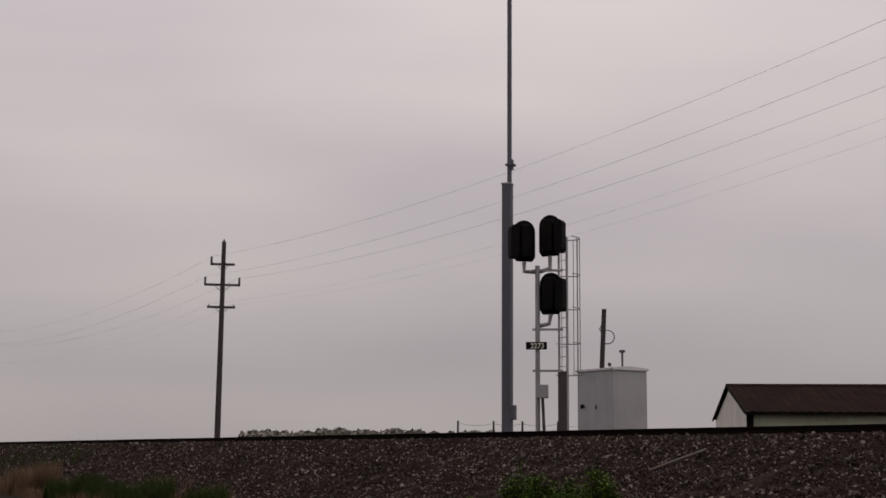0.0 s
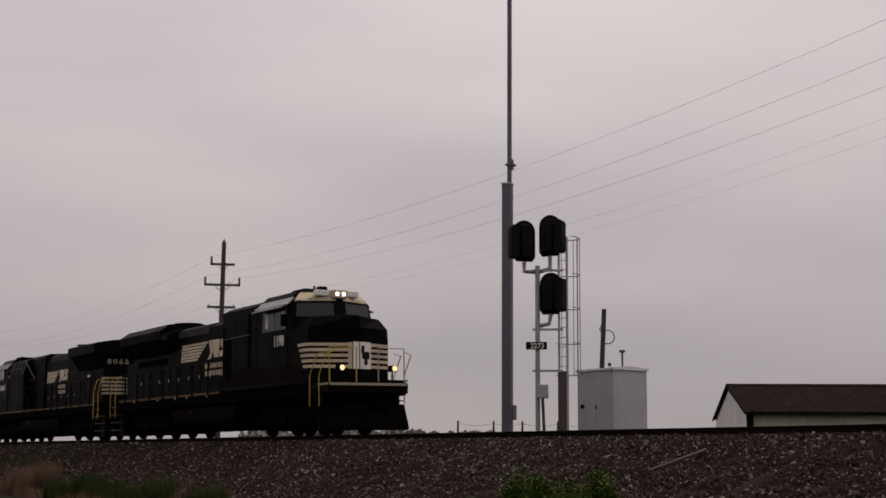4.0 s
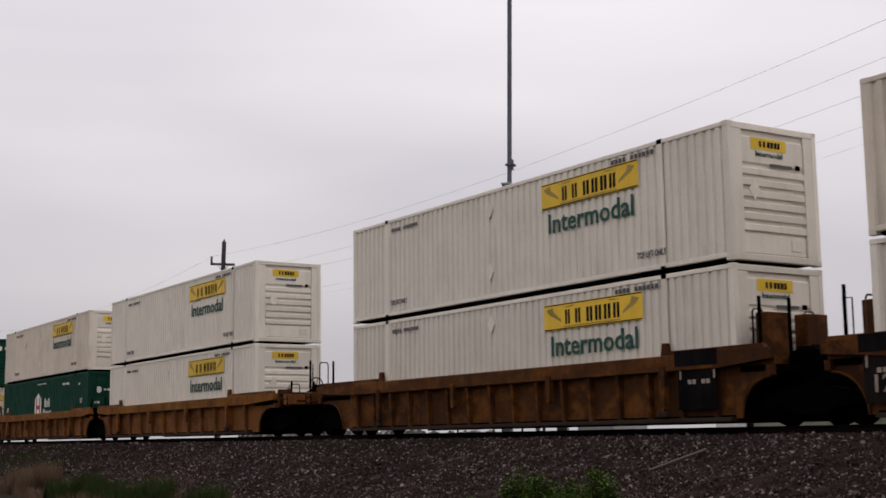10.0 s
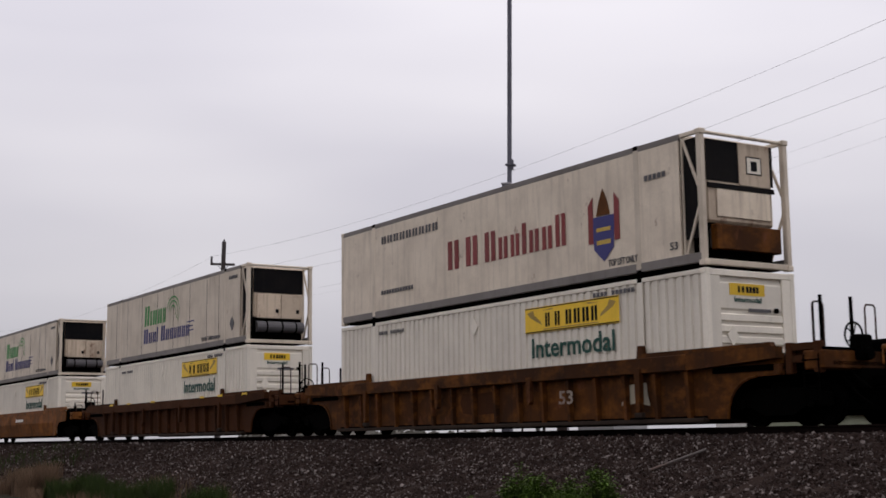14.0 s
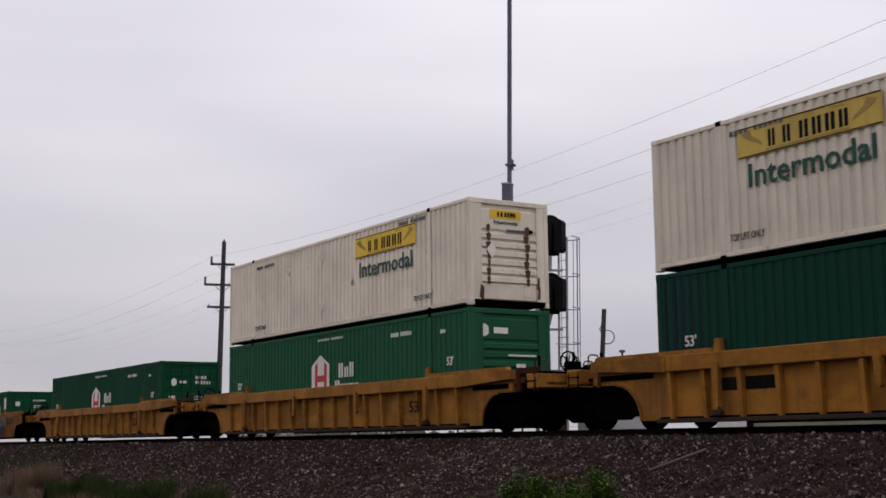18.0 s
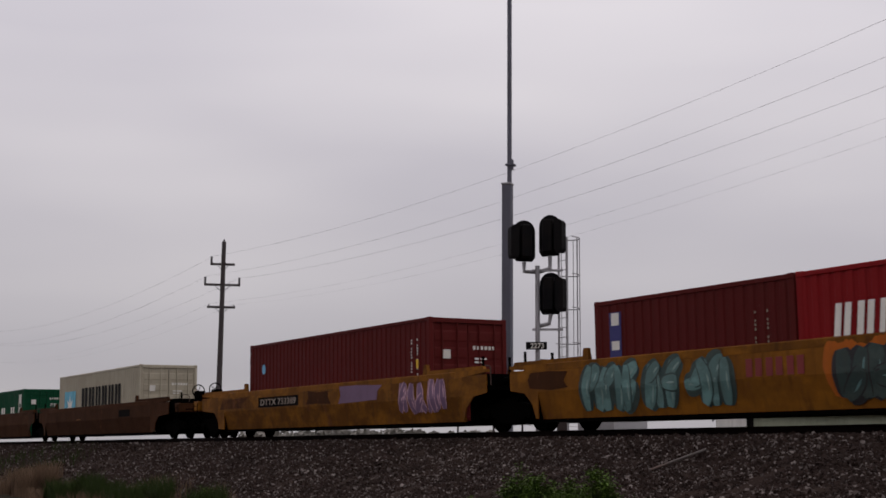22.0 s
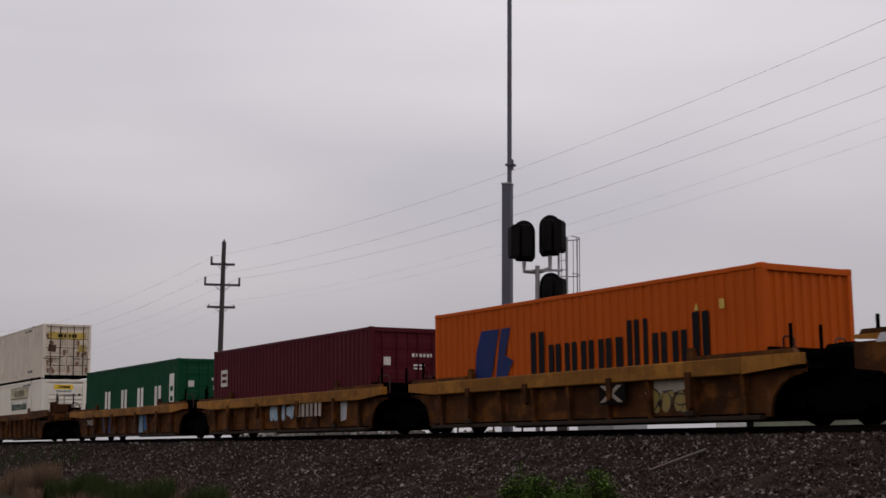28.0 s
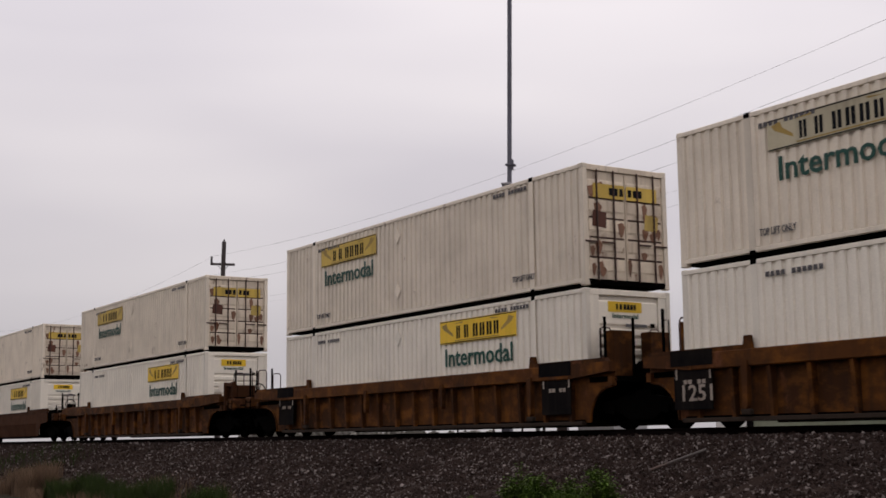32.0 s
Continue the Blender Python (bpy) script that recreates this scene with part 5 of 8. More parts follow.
        for sd in (-1, 1):
            yy = sd * (y0 - 0.07)
            part("frame_post", Shape().box(x1 - 0.16, x1 - 0.02, yy - 0.065, yy + 0.065, 0.0, h - 0.005, 0.015), trim, c, "steel nose frame post")
            part("frame_brace", Shape().rod((xf, yy, h - 0.15), (x1 - 0.1, yy, 1.5), 0.035, 6), trim, c)
            part("frame_brace", Shape().rod((x1 - 0.1, yy, 1.4), (xf, yy, 0.2), 0.035, 6), trim, c)
            part("frame_tie", Shape().box(xf - 0.05, x1 - 0.1, yy - 0.04, yy + 0.04, h - 0.09, h - 0.01), trim, c)
        part("frame_header", Shape().rod((x1 - 0.09, -y0 + 0.1, h - 0.06), (x1 - 0.09, y0 - 0.1, h - 0.06), 0.04, 8), trim, c)
        part("frame_sill", Shape().box(x1 - 0.16, x1 - 0.03, -y0 + 0.12, y0 - 0.12, 0.02, 0.14, 0.01), trim, c)
        un = part("cooling_unit", Shape().box(xf - 0.02, x1 - 0.20, -0.98, 0.98, 0.95, h - 0.12, 0.05), M_UNIT, c, "rust-stained white cooling unit with a dark grille")
        part("grille", Shape().box(x1 - 0.20, x1 - 0.185, -0.98, 0.98, h - 1.05, h - 0.16), M_SIGNAL, un, "black air grille")
        part("engine_bay", Shape().box(xf - 0.02, x1 - 0.30, -0.98, 0.98, 0.16, 0.95), M_UNDER, un)
        tank = part("fuel_tank", Shape().rod((x1 - 0.27, -0.85, 0.62), (x1 - 0.27, 1.0, 0.62), 0.21, 14), M_GALV, un, "round steel fuel tank")
        for yy in (-0.5, 0.1, 0.65):
            part("tank_band", Shape().rod((x1 - 0.27, yy, 0.62), (x1 - 0.27, yy + 0.06, 0.62), 0.22, 14), M_UNDER, tank)
        part("side_shroud", Shape().box(xf - 0.02, x1 - 0.22, -1.2, -1.0, 0.6, h - 0.15), M_SIGNAL, un)
    return c


YB = -1.301                   # just proud of a container's side


def jb_marks(c, nose_front, length=16.154, ground=None):
    """Yellow sign with plain dark blocks for the haulier's name, and the word under it."""
    x0 = length / 2 - 6.38 if nose_front else -length / 2 + 2.62
    sign = part("sign", Shape().box(x0, x0 + 3.6, YB - 0.004, YB, 1.98, 2.60), ground or M_YELLOW, c, "sign with dark blocks")
    part("sign_border", Shape().box(x0 + 0.02, x0 + 3.58, YB - 0.007, YB - 0.004, 1.99, 2.015).box(x0 + 0.02, x0 + 3.58, YB - 0.007, YB - 0.004, 2.565, 2.59), M_DARKLET, sign)
    name_blocks(sign, [0.2, -0.04, 0.22, -0.06, 0.25, 0.25, 0.26, 0.24], 0.34, 0.07, YB - 0.005, x0 + 0.82, 2.10, M_DARKLET)
    gold = paint("dull_gold", (0.36, 0.24, 0.06))
    for k, q in ((0.10, 1), (3.50, -1)):
        a = x0 + k
        part("scroll", Shape().prism([(a, 2.47), (a + q * 0.24, 2.53), (a + q * 0.30, 2.40), (a + q * 0.55, 2.24), (a + q * 0.58, 2.16), (a + q * 0.30, 2.28), (a + q * 0.12, 2.36)], "y", YB - 0.008, YB - 0.005), gold, sign)
        part("scroll", Shape().prism([(a + q * 0.62, 2.50), (a + q * 1.05, 2.54), (a + q * 1.02, 2.50)], "y", YB - 0.008, YB - 0.005), gold, sign)
    part("scroll", Shape().box(x0 + 0.75, x0 + 2.85, YB - 0.008, YB - 0.005, 2.035, 2.06), gold, sign)
    part("lettering", fit_word("Intermodal", 3.15, 0.46, M_GRNLET), M_GRNLET, c, "dark green word Intermodal", at=(x0 + 0.22, YB - 0.006, 1.38))


def small_marks(c, z, x, text, tall, width, mat_, y=YB):
    part("lettering", fit_word(text, width, tall, mat_), mat_, c, at=(x, y - 0.006, z))


def bars(c, x, z, widths, tall, mat_, y=YB, gap=0.035):
    s = Shape()
    for w in widths:
        if w > 0:
            s.box(x, x + w, y - 0.007, y - 0.002, z, z + tall)
        x += abs(w) + gap
    tagged(part("code_bar", s, mat_, c), kind="stuff")


def front_sign(c, length, z0=2.36, doors=False, ground=None):
    x = length / 2 + (0.032 if doors else -0.004)
    if doors:
        for ya, yb in ((-0.98, -0.03), (0.03, 0.98)):
            part("front_sign", Shape().box(length / 2 - 0.018, length / 2 - 0.012, ya, yb, 2.10, 2.44), ground or M_YELLOW, c, "yellow sign on the end")
        plates("front_bar", [(x - 0.045, x - 0.041, a, a + 0.11, 2.18, 2.36) for a in (-0.5, -0.34, -0.18, 0.08, 0.24, 0.4)], M_DARKLET, c)
    else:
        sg = part("front_sign", Shape().box(x - 0.026, x - 0.018, -0.62, 0.40, z0, z0 + 0.25), M_YELLOW, c, "yellow sign on the end")
        for a, w in ((-0.38, 0.06), (-0.27, 0.07), (-0.15, 0.08), (-0.05, 0.08), (0.05, 0.08), (0.15, 0.07)):
            part("front_mark", Shape().box(x - 0.018, x - 0.014, a, a + w, z0 + 0.06, z0 + 0.19), M_DARKLET, sg)
        wd_ = part("end_word", fit_word("Intermodal", 0.78, 0.11, M_GRNLET), M_GRNLET, c)
        wd_.matrix_local = pose(x - 0.018, -0.50, z0 - 0.14, 0, 0, 90)
        part("code_bar", Shape().box(x - 0.012, x - 0.004, -0.10, 0.55, z0 - 0.34, z0 - 0.27), M_GALV, c)
        part("vent_cap", Shape().box(x - 0.03, x + 0.01, 0.66, 0.78, z0 - 0.34, z0 - 0.24, 0.01), M_UNDER, c)
        part("placard_holder", Shape().prism([(-0.75, 1.5), (-0.58, 1.72), (-0.41, 1.5), (-0.58, 1.28)], "x", x - 0.012, x + 0.004), M_WHITE, c)


def hub_marks(c, length=16.154):
    x0 = length / 2 - 9.35
    hexa = [(x0 + 0.62, 0.70), (x0 + 1.24, 1.0), (x0 + 1.24, 1.82), (x0 + 0.62, 2.15), (x0, 1.82), (x0, 1.0)]
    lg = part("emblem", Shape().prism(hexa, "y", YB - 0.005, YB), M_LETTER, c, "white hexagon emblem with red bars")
    red = paint("red_emblem", (0.45, 0.03, 0.03))
    part("emblem_bar", Shape().prism([(x0 + 0.24, 1.0), (x0 + 0.42, 0.92), (x0 + 0.42, 1.92), (x0 + 0.24, 1.82)], "y", YB - 0.009, YB - 0.005), red, lg)
    part("emblem_bar", Shape().prism([(x0 + 0.88, 0.92), (x0 + 1.06, 1.0), (x0 + 1.06, 1.82), (x0 + 0.88, 1.92)], "y", YB - 0.009, YB - 0.005), red, lg)
    part("emblem_bar", Shape().prism([(x0 + 0.42, 1.3), (x0 + 0.88, 1.3), (x0 + 0.88, 1.5), (x0 + 0.42, 1.5)], "y", YB - 0.009, YB - 0.005), red, lg)
    name_blocks(c, [0.32, 0.28, 0.28], 0.44, 0.06, YB, x0 + 1.85, 1.38, M_LETTER, (0, 2))
    name_blocks(c, [0.34, 0.18, 0.27, 0.27, 0.27], 0.42, 0.06, YB, x0 + 1.6, 0.88, M_LETTER, (0,))
    small_marks(c, 1.42, length / 2 - 1.2, "53'", 0.22, 0.34, M_LETTER)
    small_marks(c, 0.95, length / 2 - 2.55, "53'", 0.16, 0.22, M_LETTER)
    small_marks(c, 1.30, -length / 2 + 0.85, "53'", 0.22, 0.34, M_LETTER)
    bars(c, length / 2 - 4.2, 2.38, [0.08] * 4 + [-0.06] + [0.07] * 6, 0.12, M_LETTER)
    bars(c, length / 2 - 1.5, 2.3, [0.06] * 3, 0.10, M_LETTER)
    bars(c, length / 2 - 8.9, 2.58, [0.06] * 8 + [-0.08] + [0.06] * 8, 0.07, M_LETTER, gap=0.04)
    s = Shape()
    for i in range(24):
        s.box(-length / 2 + 0.35 + i * 0.66, -length / 2 + 0.62 + i * 0.66, YB - 0.006, YB - 0.001, 0.06, 0.13)
    tagged(part("marker_tape", s, M_LETTER, c, "white marker dashes along the bottom rail"), kind="stuff")
# ---- container kinds ----
L53, L40, L20 = 16.154, 12.192, 6.058
PROTO = []


def jb(nose_front, wall, clean=True, ground=None):
    c = box_body("jb", L53, wall, wall, "nose" if nose_front else "doors", True, 0.258, 0.042, endmat=(M_WHITE if clean else M_CREAM) if nose_front else M_STAIN)
    jb_marks(c, nose_front, L53, ground)
    front_sign(c, L53, doors=not nose_front, ground=ground)
    small_marks(c, 0.36, 8.077 - 2.9, "TOP LIFT ONLY", 0.14, 0.95, M_GALV)
    small_marks(c, 0.36, -8.077 + 2.3, "TOP LIFT ONLY", 0.14, 0.95, M_GALV)
    bars(c, 8.077 - 3.7, 2.62, [0.1] * 4 + [-0.1] + [0.1] * 6, 0.10, M_GALV)
    bars(c, -8.077 + 2.4, 2.5, [0.1] * 4 + [-0.1] + [0.1] * 6, 0.10, M_GALV)
    for zz in (2.35, 0.75):
        part("placard_holder", Shape().prism([(-0.75, zz), (-0.58, zz + 0.22), (-0.41, zz), (-0.58, zz - 0.22)], "y", YB - 0.012, YB + 0.004), wall, c)
    PROTO.append(c)
    return c


def hub(end, wall):
    c = box_body("hub", L53, wall, wall, end, True, 0.262, 0.03)
    hub_marks(c)
    x = L53 / 2
    if end == "doors":
        lg = part("end_emblem", Shape().prism([(-0.75 + 0.14 * math.cos(a), 2.02 + 0.17 * math.sin(a)) for a in [math.pi / 6 + math.pi / 3 * i for i in range(6)]], "x", x - 0.016, x - 0.008), M_LETTER, c)
        plates("end_block", [(x - 0.016, x - 0.01, 0.2 + 0.13 * i, 0.28 + 0.13 * i, 2.16, 2.29) for i in range(4)] + [(x - 0.016, x - 0.01, 0.2 + 0.12 * i, 0.27 + 0.12 * i, 1.95, 2.08) for i in range(6)] + [(x - 0.016, x - 0.01, -0.5, -0.2, 1.98, 2.08)], M_LETTER, c)
        plates("door_label", [(x - 0.016, x - 0.01, -0.95, -0.7, 1.36, 1.46), (x - 0.016, x - 0.01, 0.15, 0.5, 1.40, 1.44), (x - 0.016, x - 0.01, 0.15, 0.45, 1.30, 1.34), (x - 0.016, x - 0.01, -0.45, -0.3, 0.66, 0.84)], M_LETTER, c, "pale door label")
        part("door_label", Shape().box(x - 0.016, x - 0.01, 0.55, 0.85, 0.85, 1.1), paint("orange_placard", (0.55, 0.2, 0.03)), c, "orange placard on the door")
    else:
        part("end_emblem", Shape().prism([(-0.85 + 0.15 * math.cos(a), 2.3 + 0.18 * math.sin(a)) for a in [math.pi / 6 + math.pi / 3 * i for i in range(6)]], "x", x - 0.03, x - 0.02), M_LETTER, c)
        plates("end_block", [(x - 0.03, x - 0.02, -0.55, -0.1, 2.22, 2.38)], M_LETTER, c)
        plates("end_label", [(x - 0.012, x - 0.006, 0.25, 0.75, 0.62, 0.85), (x - 0.012, x - 0.006, -0.1, 0.8, 1.62, 1.67), (x - 0.012, x - 0.006, 0.15, 0.45, 1.3, 1.42)], M_LETTER, c)
    PROTO.append(c)
    return c


def reefer(style):
    c = box_body("reefer", L53, M_REEFER, M_REEFER, "reefer", True, smooth=True)
    x = L53 / 2
    if style == "crest":
        name_blocks(c, [0.62, -0.1, 0.62, -0.1, 0.55, 0.45, 0.42, 0.2, 0.45, 0.45, 0.45], 0.78, 0.09, YB, x - 9.95, 1.02, M_REDLET, (0, 2, 4, 7, 10))
        cr = part("crest", Shape().prism([(x - 3.6, 0.75), (x - 3.25, 0.45), (x - 2.9, 0.75), (x - 2.85, 1.5), (x - 3.65, 1.5)], "y", YB - 0.005, YB), M_BLUELET, c, "shield shape in navy, dull red and gold")
        part("crest_top", Shape().prism([(x - 3.8, 0.9), (x - 3.62, 0.9), (x - 3.62, 2.0), (x - 3.8, 1.8)], "y", YB - 0.006, YB), M_REDLET, cr)
        part("crest_top", Shape().prism([(x - 2.86, 0.9), (x - 2.68, 0.9), (x - 2.68, 1.8), (x - 2.86, 2.0)], "y", YB - 0.006, YB), M_REDLET, cr)
        part("crest_top", Shape().prism([(x - 3.5, 1.52), (x - 3.0, 1.52), (x - 3.1, 1.85), (x - 3.25, 2.15), (x - 3.4, 1.85)], "y", YB - 0.006, YB), M_OCHRECAR, cr)
        plates("crest_bar", [(x - 3.5, x - 3.0, YB - 0.009, YB - 0.006, 0.85, 0.95), (x - 3.5, x - 3.0, YB - 0.009, YB - 0.006, 1.15, 1.24)], M_OLDSIGN, cr)
        name_blocks(c, [0.3] * 9, 0.22, 0.06, YB, x - 13.6, 2.22, M_GALV)
        small_marks(c, 0.32, x - 3.1, "TOP LIFT ONLY", 0.15, 1.0, M_GALV)
        small_marks(c, 0.42, x - 1.05, "53", 0.16, 0.25, M_GALV)
        bars(c, x - 13.6, 0.72, [0.12] * 12, 0.12, M_GALV)
        bars(c, x - 1.8, 2.05, [0.11] * 5, 0.12, M_GALV)
        lb = part("unit_panel", Shape().box(x - 0.19, x - 0.165, -0.05, 0.88, 1.80, 2.74, 0.01), M_UNIT, c, "white cooling unit panel with a badge")
        part("unit_badge", Shape().box(x - 0.165, x - 0.16, 0.16, 0.62, 2.06, 2.46), M_DARKLET, lb)
        part("unit_badge", Shape().box(x - 0.16, x - 0.157, 0.19, 0.59, 2.09, 2.43), M_WHITE, lb)
        part("badge_mark", Shape().box(x - 0.157, x - 0.154, 0.30, 0.48, 2.14, 2.36), M_DARKLET, lb)
        part("unit_panel", Shape().box(x - 0.19, x - 0.165, -0.72, 0.85, 1.08, 1.68, 0.01), M_STAIN, c, "rust-streaked lower panel")
        part("unit_frame", Shape().box(x - 0.185, x - 0.155, -0.98, 0.98, 1.69, 1.79), M_SIGNAL, c)
        part("unit_panel", Shape().box(x - 0.24, x - 0.045, -0.88, 1.02, 0.36, 0.90, 0.02), M_RUSTCAR, c, "rust-brown engine cover")
    else:
        name_blocks(c, [0.62, 0.22, 0.5, 0.5, 0.35], 0.85, 0.10, YB, x - 10.95, 1.42, M_LIMELET, (0,), 0.06)
        name_blocks(c, [0.55, 0.42, 0.42, 0.16, -0.2, 0.5, 0.42, 0.42, 0.3, 0.42, 0.36, 0.36], 0.62, 0.07, YB, x - 11.0, 0.68, M_BLUELET, (0, 3, 5), 0.05)
        arcs = Shape()
        for r in (0.62, 0.44, 0.25):
            pts = [(x - 7.5 + r * 1.15 * math.cos(a), 1.75 + r * math.sin(a)) for a in [2.9 - 3.6 * i / 10 for i in range(11)]]
            for a, b in zip(pts, pts[1:]):
                arcs.prism([a, b, (b[0], b[1] + 0.07), (a[0], a[1] + 0.07)], "y", YB - 0.004, YB)
        part("emblem", arcs, M_LIMELET, c, "green curved emblem")
        plates("speed_line", [(x - 5.9, x - 5.15, YB - 0.004, YB, 1.2, 1.25), (x - 5.9, x - 5.3, YB - 0.004, YB, 1.02, 1.07), (x - 5.9, x - 5.2, YB - 0.004, YB, 0.85, 0.9)], M_BLUELET, c)
        bars(c, x - 3.4, 0.35, [0.1] * 7, 0.12, M_GALV)
        bars(c, x - 1.7, 2.45, [0.1] * 6, 0.12, M_GALV)
        part("placard_holder", Shape().prism([(x - 1.6, 0.8), (x - 1.38, 1.06), (x - 1.16, 0.8), (x - 1.38, 0.54)], "y", YB - 0.01, YB), M_GALV, c)
        for ya, yb in ((-0.86, 0.08), (0.10, 0.9)):
            pn = part("unit_panel", Shape().box(x - 0.19, x - 0.15, ya, yb, 0.92, 1.80, 0.02), M_UNIT, c, "white cooling unit door")
            part("panel_latch", Shape().box(x - 0.15, x - 0.142, yb - 0.2, yb - 0.08, 1.12, 1.26), M_SIGNAL, pn)
        for xx in (-6.6, -5.1, -3.2, -1.3, 0.6, 2.4, 4.2, 5.4):
            part("side_seam", Shape().box(xx, xx + 0.02, YB + 0.002, YB + 0.0065, 0.18, 2.78), M_GALV, c)
        small_marks(c, 0.34, x - 4.4, "TOP LIFT ONLY", 0.15, 1.15, M_GALV)
    PROTO.append(c)
    return c


def iso(length, wall, end, deco=None, high=2.896):
    c = box_body("iso", length, wall, wall, end, False, 0.278, 0.028, high=high)
    x = length / 2
    if end == "doors":
        plates("door_label", [(x - 0.016, x - 0.01, 0.15 + 0.13 * i, 0.23 + 0.13 * i, 2.02, 2.12) for i in range(6)] + [(x - 0.016, x - 0.01, 0.2, 0.6, 1.74, 1.79), (x - 0.016, x - 0.01, 0.2, 0.5, 1.64, 1.69), (x - 0.016, x - 0.01, -0.85, -0.6, 1.75, 2.0)], M_LETTER, c, "pale door label")
    if high < 2.7:
        s = Shape()
        for xx in (x - 1.05, x - 0.72):
            for i in range(11):
                if (i + int(xx * 10)) % 4:
                    s.box(xx, xx + 0.03, YB - 0.005, YB - 0.001, 1.05 + 0.085 * i, 1.10 + 0.085 * i)
        tagged(part("edge_writing", s, M_DULLSTRIPE, c, "upright lines of small pale marks"), kind="stuff")
    if deco:
        deco(c, x)
    PROTO.append(c)
    return c


def star_deco(c, x):
    sq = part("emblem_square", Shape().box(-x + 1.0, -x + 2.85, YB - 0.004, YB, 0.62, 2.1), paint("light_blue_square", (0.11, 0.36, 0.48), 0.6, 0.35, 0.4, fade=0.4), c, "light blue square with a white star shape")
    pts = []
    for i in range(14):
        r = 0.62 if i % 2 == 0 else 0.26
        a = math.pi / 2 + math.pi * i / 7
        pts.append((-x + 1.92 + r * math.cos(a), 1.3 + r * math.sin(a)))
    part("star", Shape().prism(pts, "y", YB - 0.008, YB - 0.004), M_LETTER, sq)
    name_blocks(c, [1.0, 0.95, 0.80, 0.85, 0.80, 0.88], 1.10, 0.125, YB, -x + 3.8, 1.08, M_DARKLET)


def four_deco(z0):
    def deco(c, x):
        for xx in (-9.3, -7.0, -4.85, -2.7):
            name_blocks(c, [0.86], 0.92, 0, YB, x + xx, z0, M_LETTER)
        part("side_strip", Shape().box(x - 0.92, x - 0.38, YB - 0.004, YB, 0.5, 2.3), M_LETTER, c)
        plates("strip_mark", [(x - 0.8, x - 0.5, YB - 0.007, YB - 0.004, 0.8, 1.0), (x - 0.8, x - 0.5, YB - 0.007, YB - 0.004, 1.2, 1.4), (x - 0.8, x - 0.5, YB - 0.007, YB - 0.004, 1.6, 1.8)], M_MIDGREEN, c)
    return deco


def half_deco(c, x):
    name_blocks(c, [0.56, 0.56, 0.56, 0.56], 0.82, 0.36, YB, -x + 1.1, 0.95, M_LETTER)
    part("side_strip", Shape().box(x - 0.75, x - 0.35, YB - 0.004, YB, 0.5, 2.2), M_LETTER, c)


def pair_deco(c, x):
    name_blocks(c, [0.42, 0.42, 0.14], 0.60, 0.10, YB, -x + 0.85, 1.30, M_LETTER, slant=0.12)
    part("end_emblem", Shape().prism([(-0.05, 1.80), (0.04, 1.72), (0.14, 1.82), (0.09, 1.98), (0.0, 1.92)], "x", x - 0.028, x - 0.018), M_LETTER, c, "small white emblem on the end")


def strip_deco(c, x):
    part("side_strip", Shape().box(-x + 0.55, -x + 0.95, YB - 0.004, YB, 0.5, 2.3), M_BLUELET, c, "dark blue upright strip")
    plates("strip_mark", [(-x + 0.62, -x + 0.88, YB - 0.008, YB - 0.004, 2.0, 2.28), (-x + 0.62, -x + 0.88, YB - 0.008, YB - 0.004, 1.45, 1.65), (-x + 0.62, -x + 0.88, YB - 0.008, YB - 0.004, 1.0, 1.25)], M_LETTER, c)


def dot_deco(col):
    def deco(c, x):
        part("round_emblem", Shape().prism([(-x + 1.2 + 0.14 * math.cos(a), 2.0 + 0.17 * math.sin(a)) for a in [6.2832 * i / 16 for i in range(16)]], "y", YB - 0.004, YB), col, c, "small pale blue emblem")
        s = Shape()
        for i in range(20):
            for xx in (x - 0.98, x - 0.66):
                if (i * 7 + int(xx * 10)) % 5:
                    s.box(xx, xx + 0.05, YB - 0.007, YB - 0.002, 0.75 + 0.08 * i, 0.80 + 0.08 * i)
        tagged(part("edge_writing", s, M_LETTER, c, "upright lines of small white marks"), kind="stuff")
        part("yellow_label", Shape().box(x - 0.70, x - 0.58, YB - 0.010, YB - 0.007, 1.5, 1.75), M_YELLOW, c, "small yellow label")
    return deco


def bird_deco(c, x):
    lg = Shape()
    lg.prism([(-x + 1.95, 0.75), (-x + 2.6, 0.75), (-x + 2.75, 1.15), (-x + 3.1, 2.28), (-x + 2.3, 2.28), (-x + 2.05, 1.75)], "y", YB - 0.004, YB)
    lg.prism([(-x + 2.85, 0.75), (-x + 3.3, 0.75), (-x + 3.45, 1.1), (-x + 3.7, 1.45), (-x + 3.35, 1.6), (-x + 3.6, 2.28), (-x + 3.2, 2.28)], "y", YB - 0.004, YB)
    part("emblem", lg, paint("navy_blue_emblem", (0.009, 0.024, 0.115), spec=0.08), c, "navy blue slanted emblem")
    name_blocks(c, [0.62, 0.52, 0.52, 0.52, 0.52, 0.28, 0.45, 0.16, 0.52, 0.52, 0.55], 1.22, 0.11, YB, -x + 4.42, 0.86, M_DARKLET, (0, 6, 7, 10))
    part("warning_label", Shape().prism([(x - 1.95, 2.1), (x - 1.8, 2.1), (x - 1.87, 2.26)], "y", YB - 0.004, YB), M_OLDSIGN, c)
    part("warning_label", Shape().box(x - 1.2, x - 1.06, YB - 0.004, YB, 2.08, 2.28), M_OLDSIGN, c)


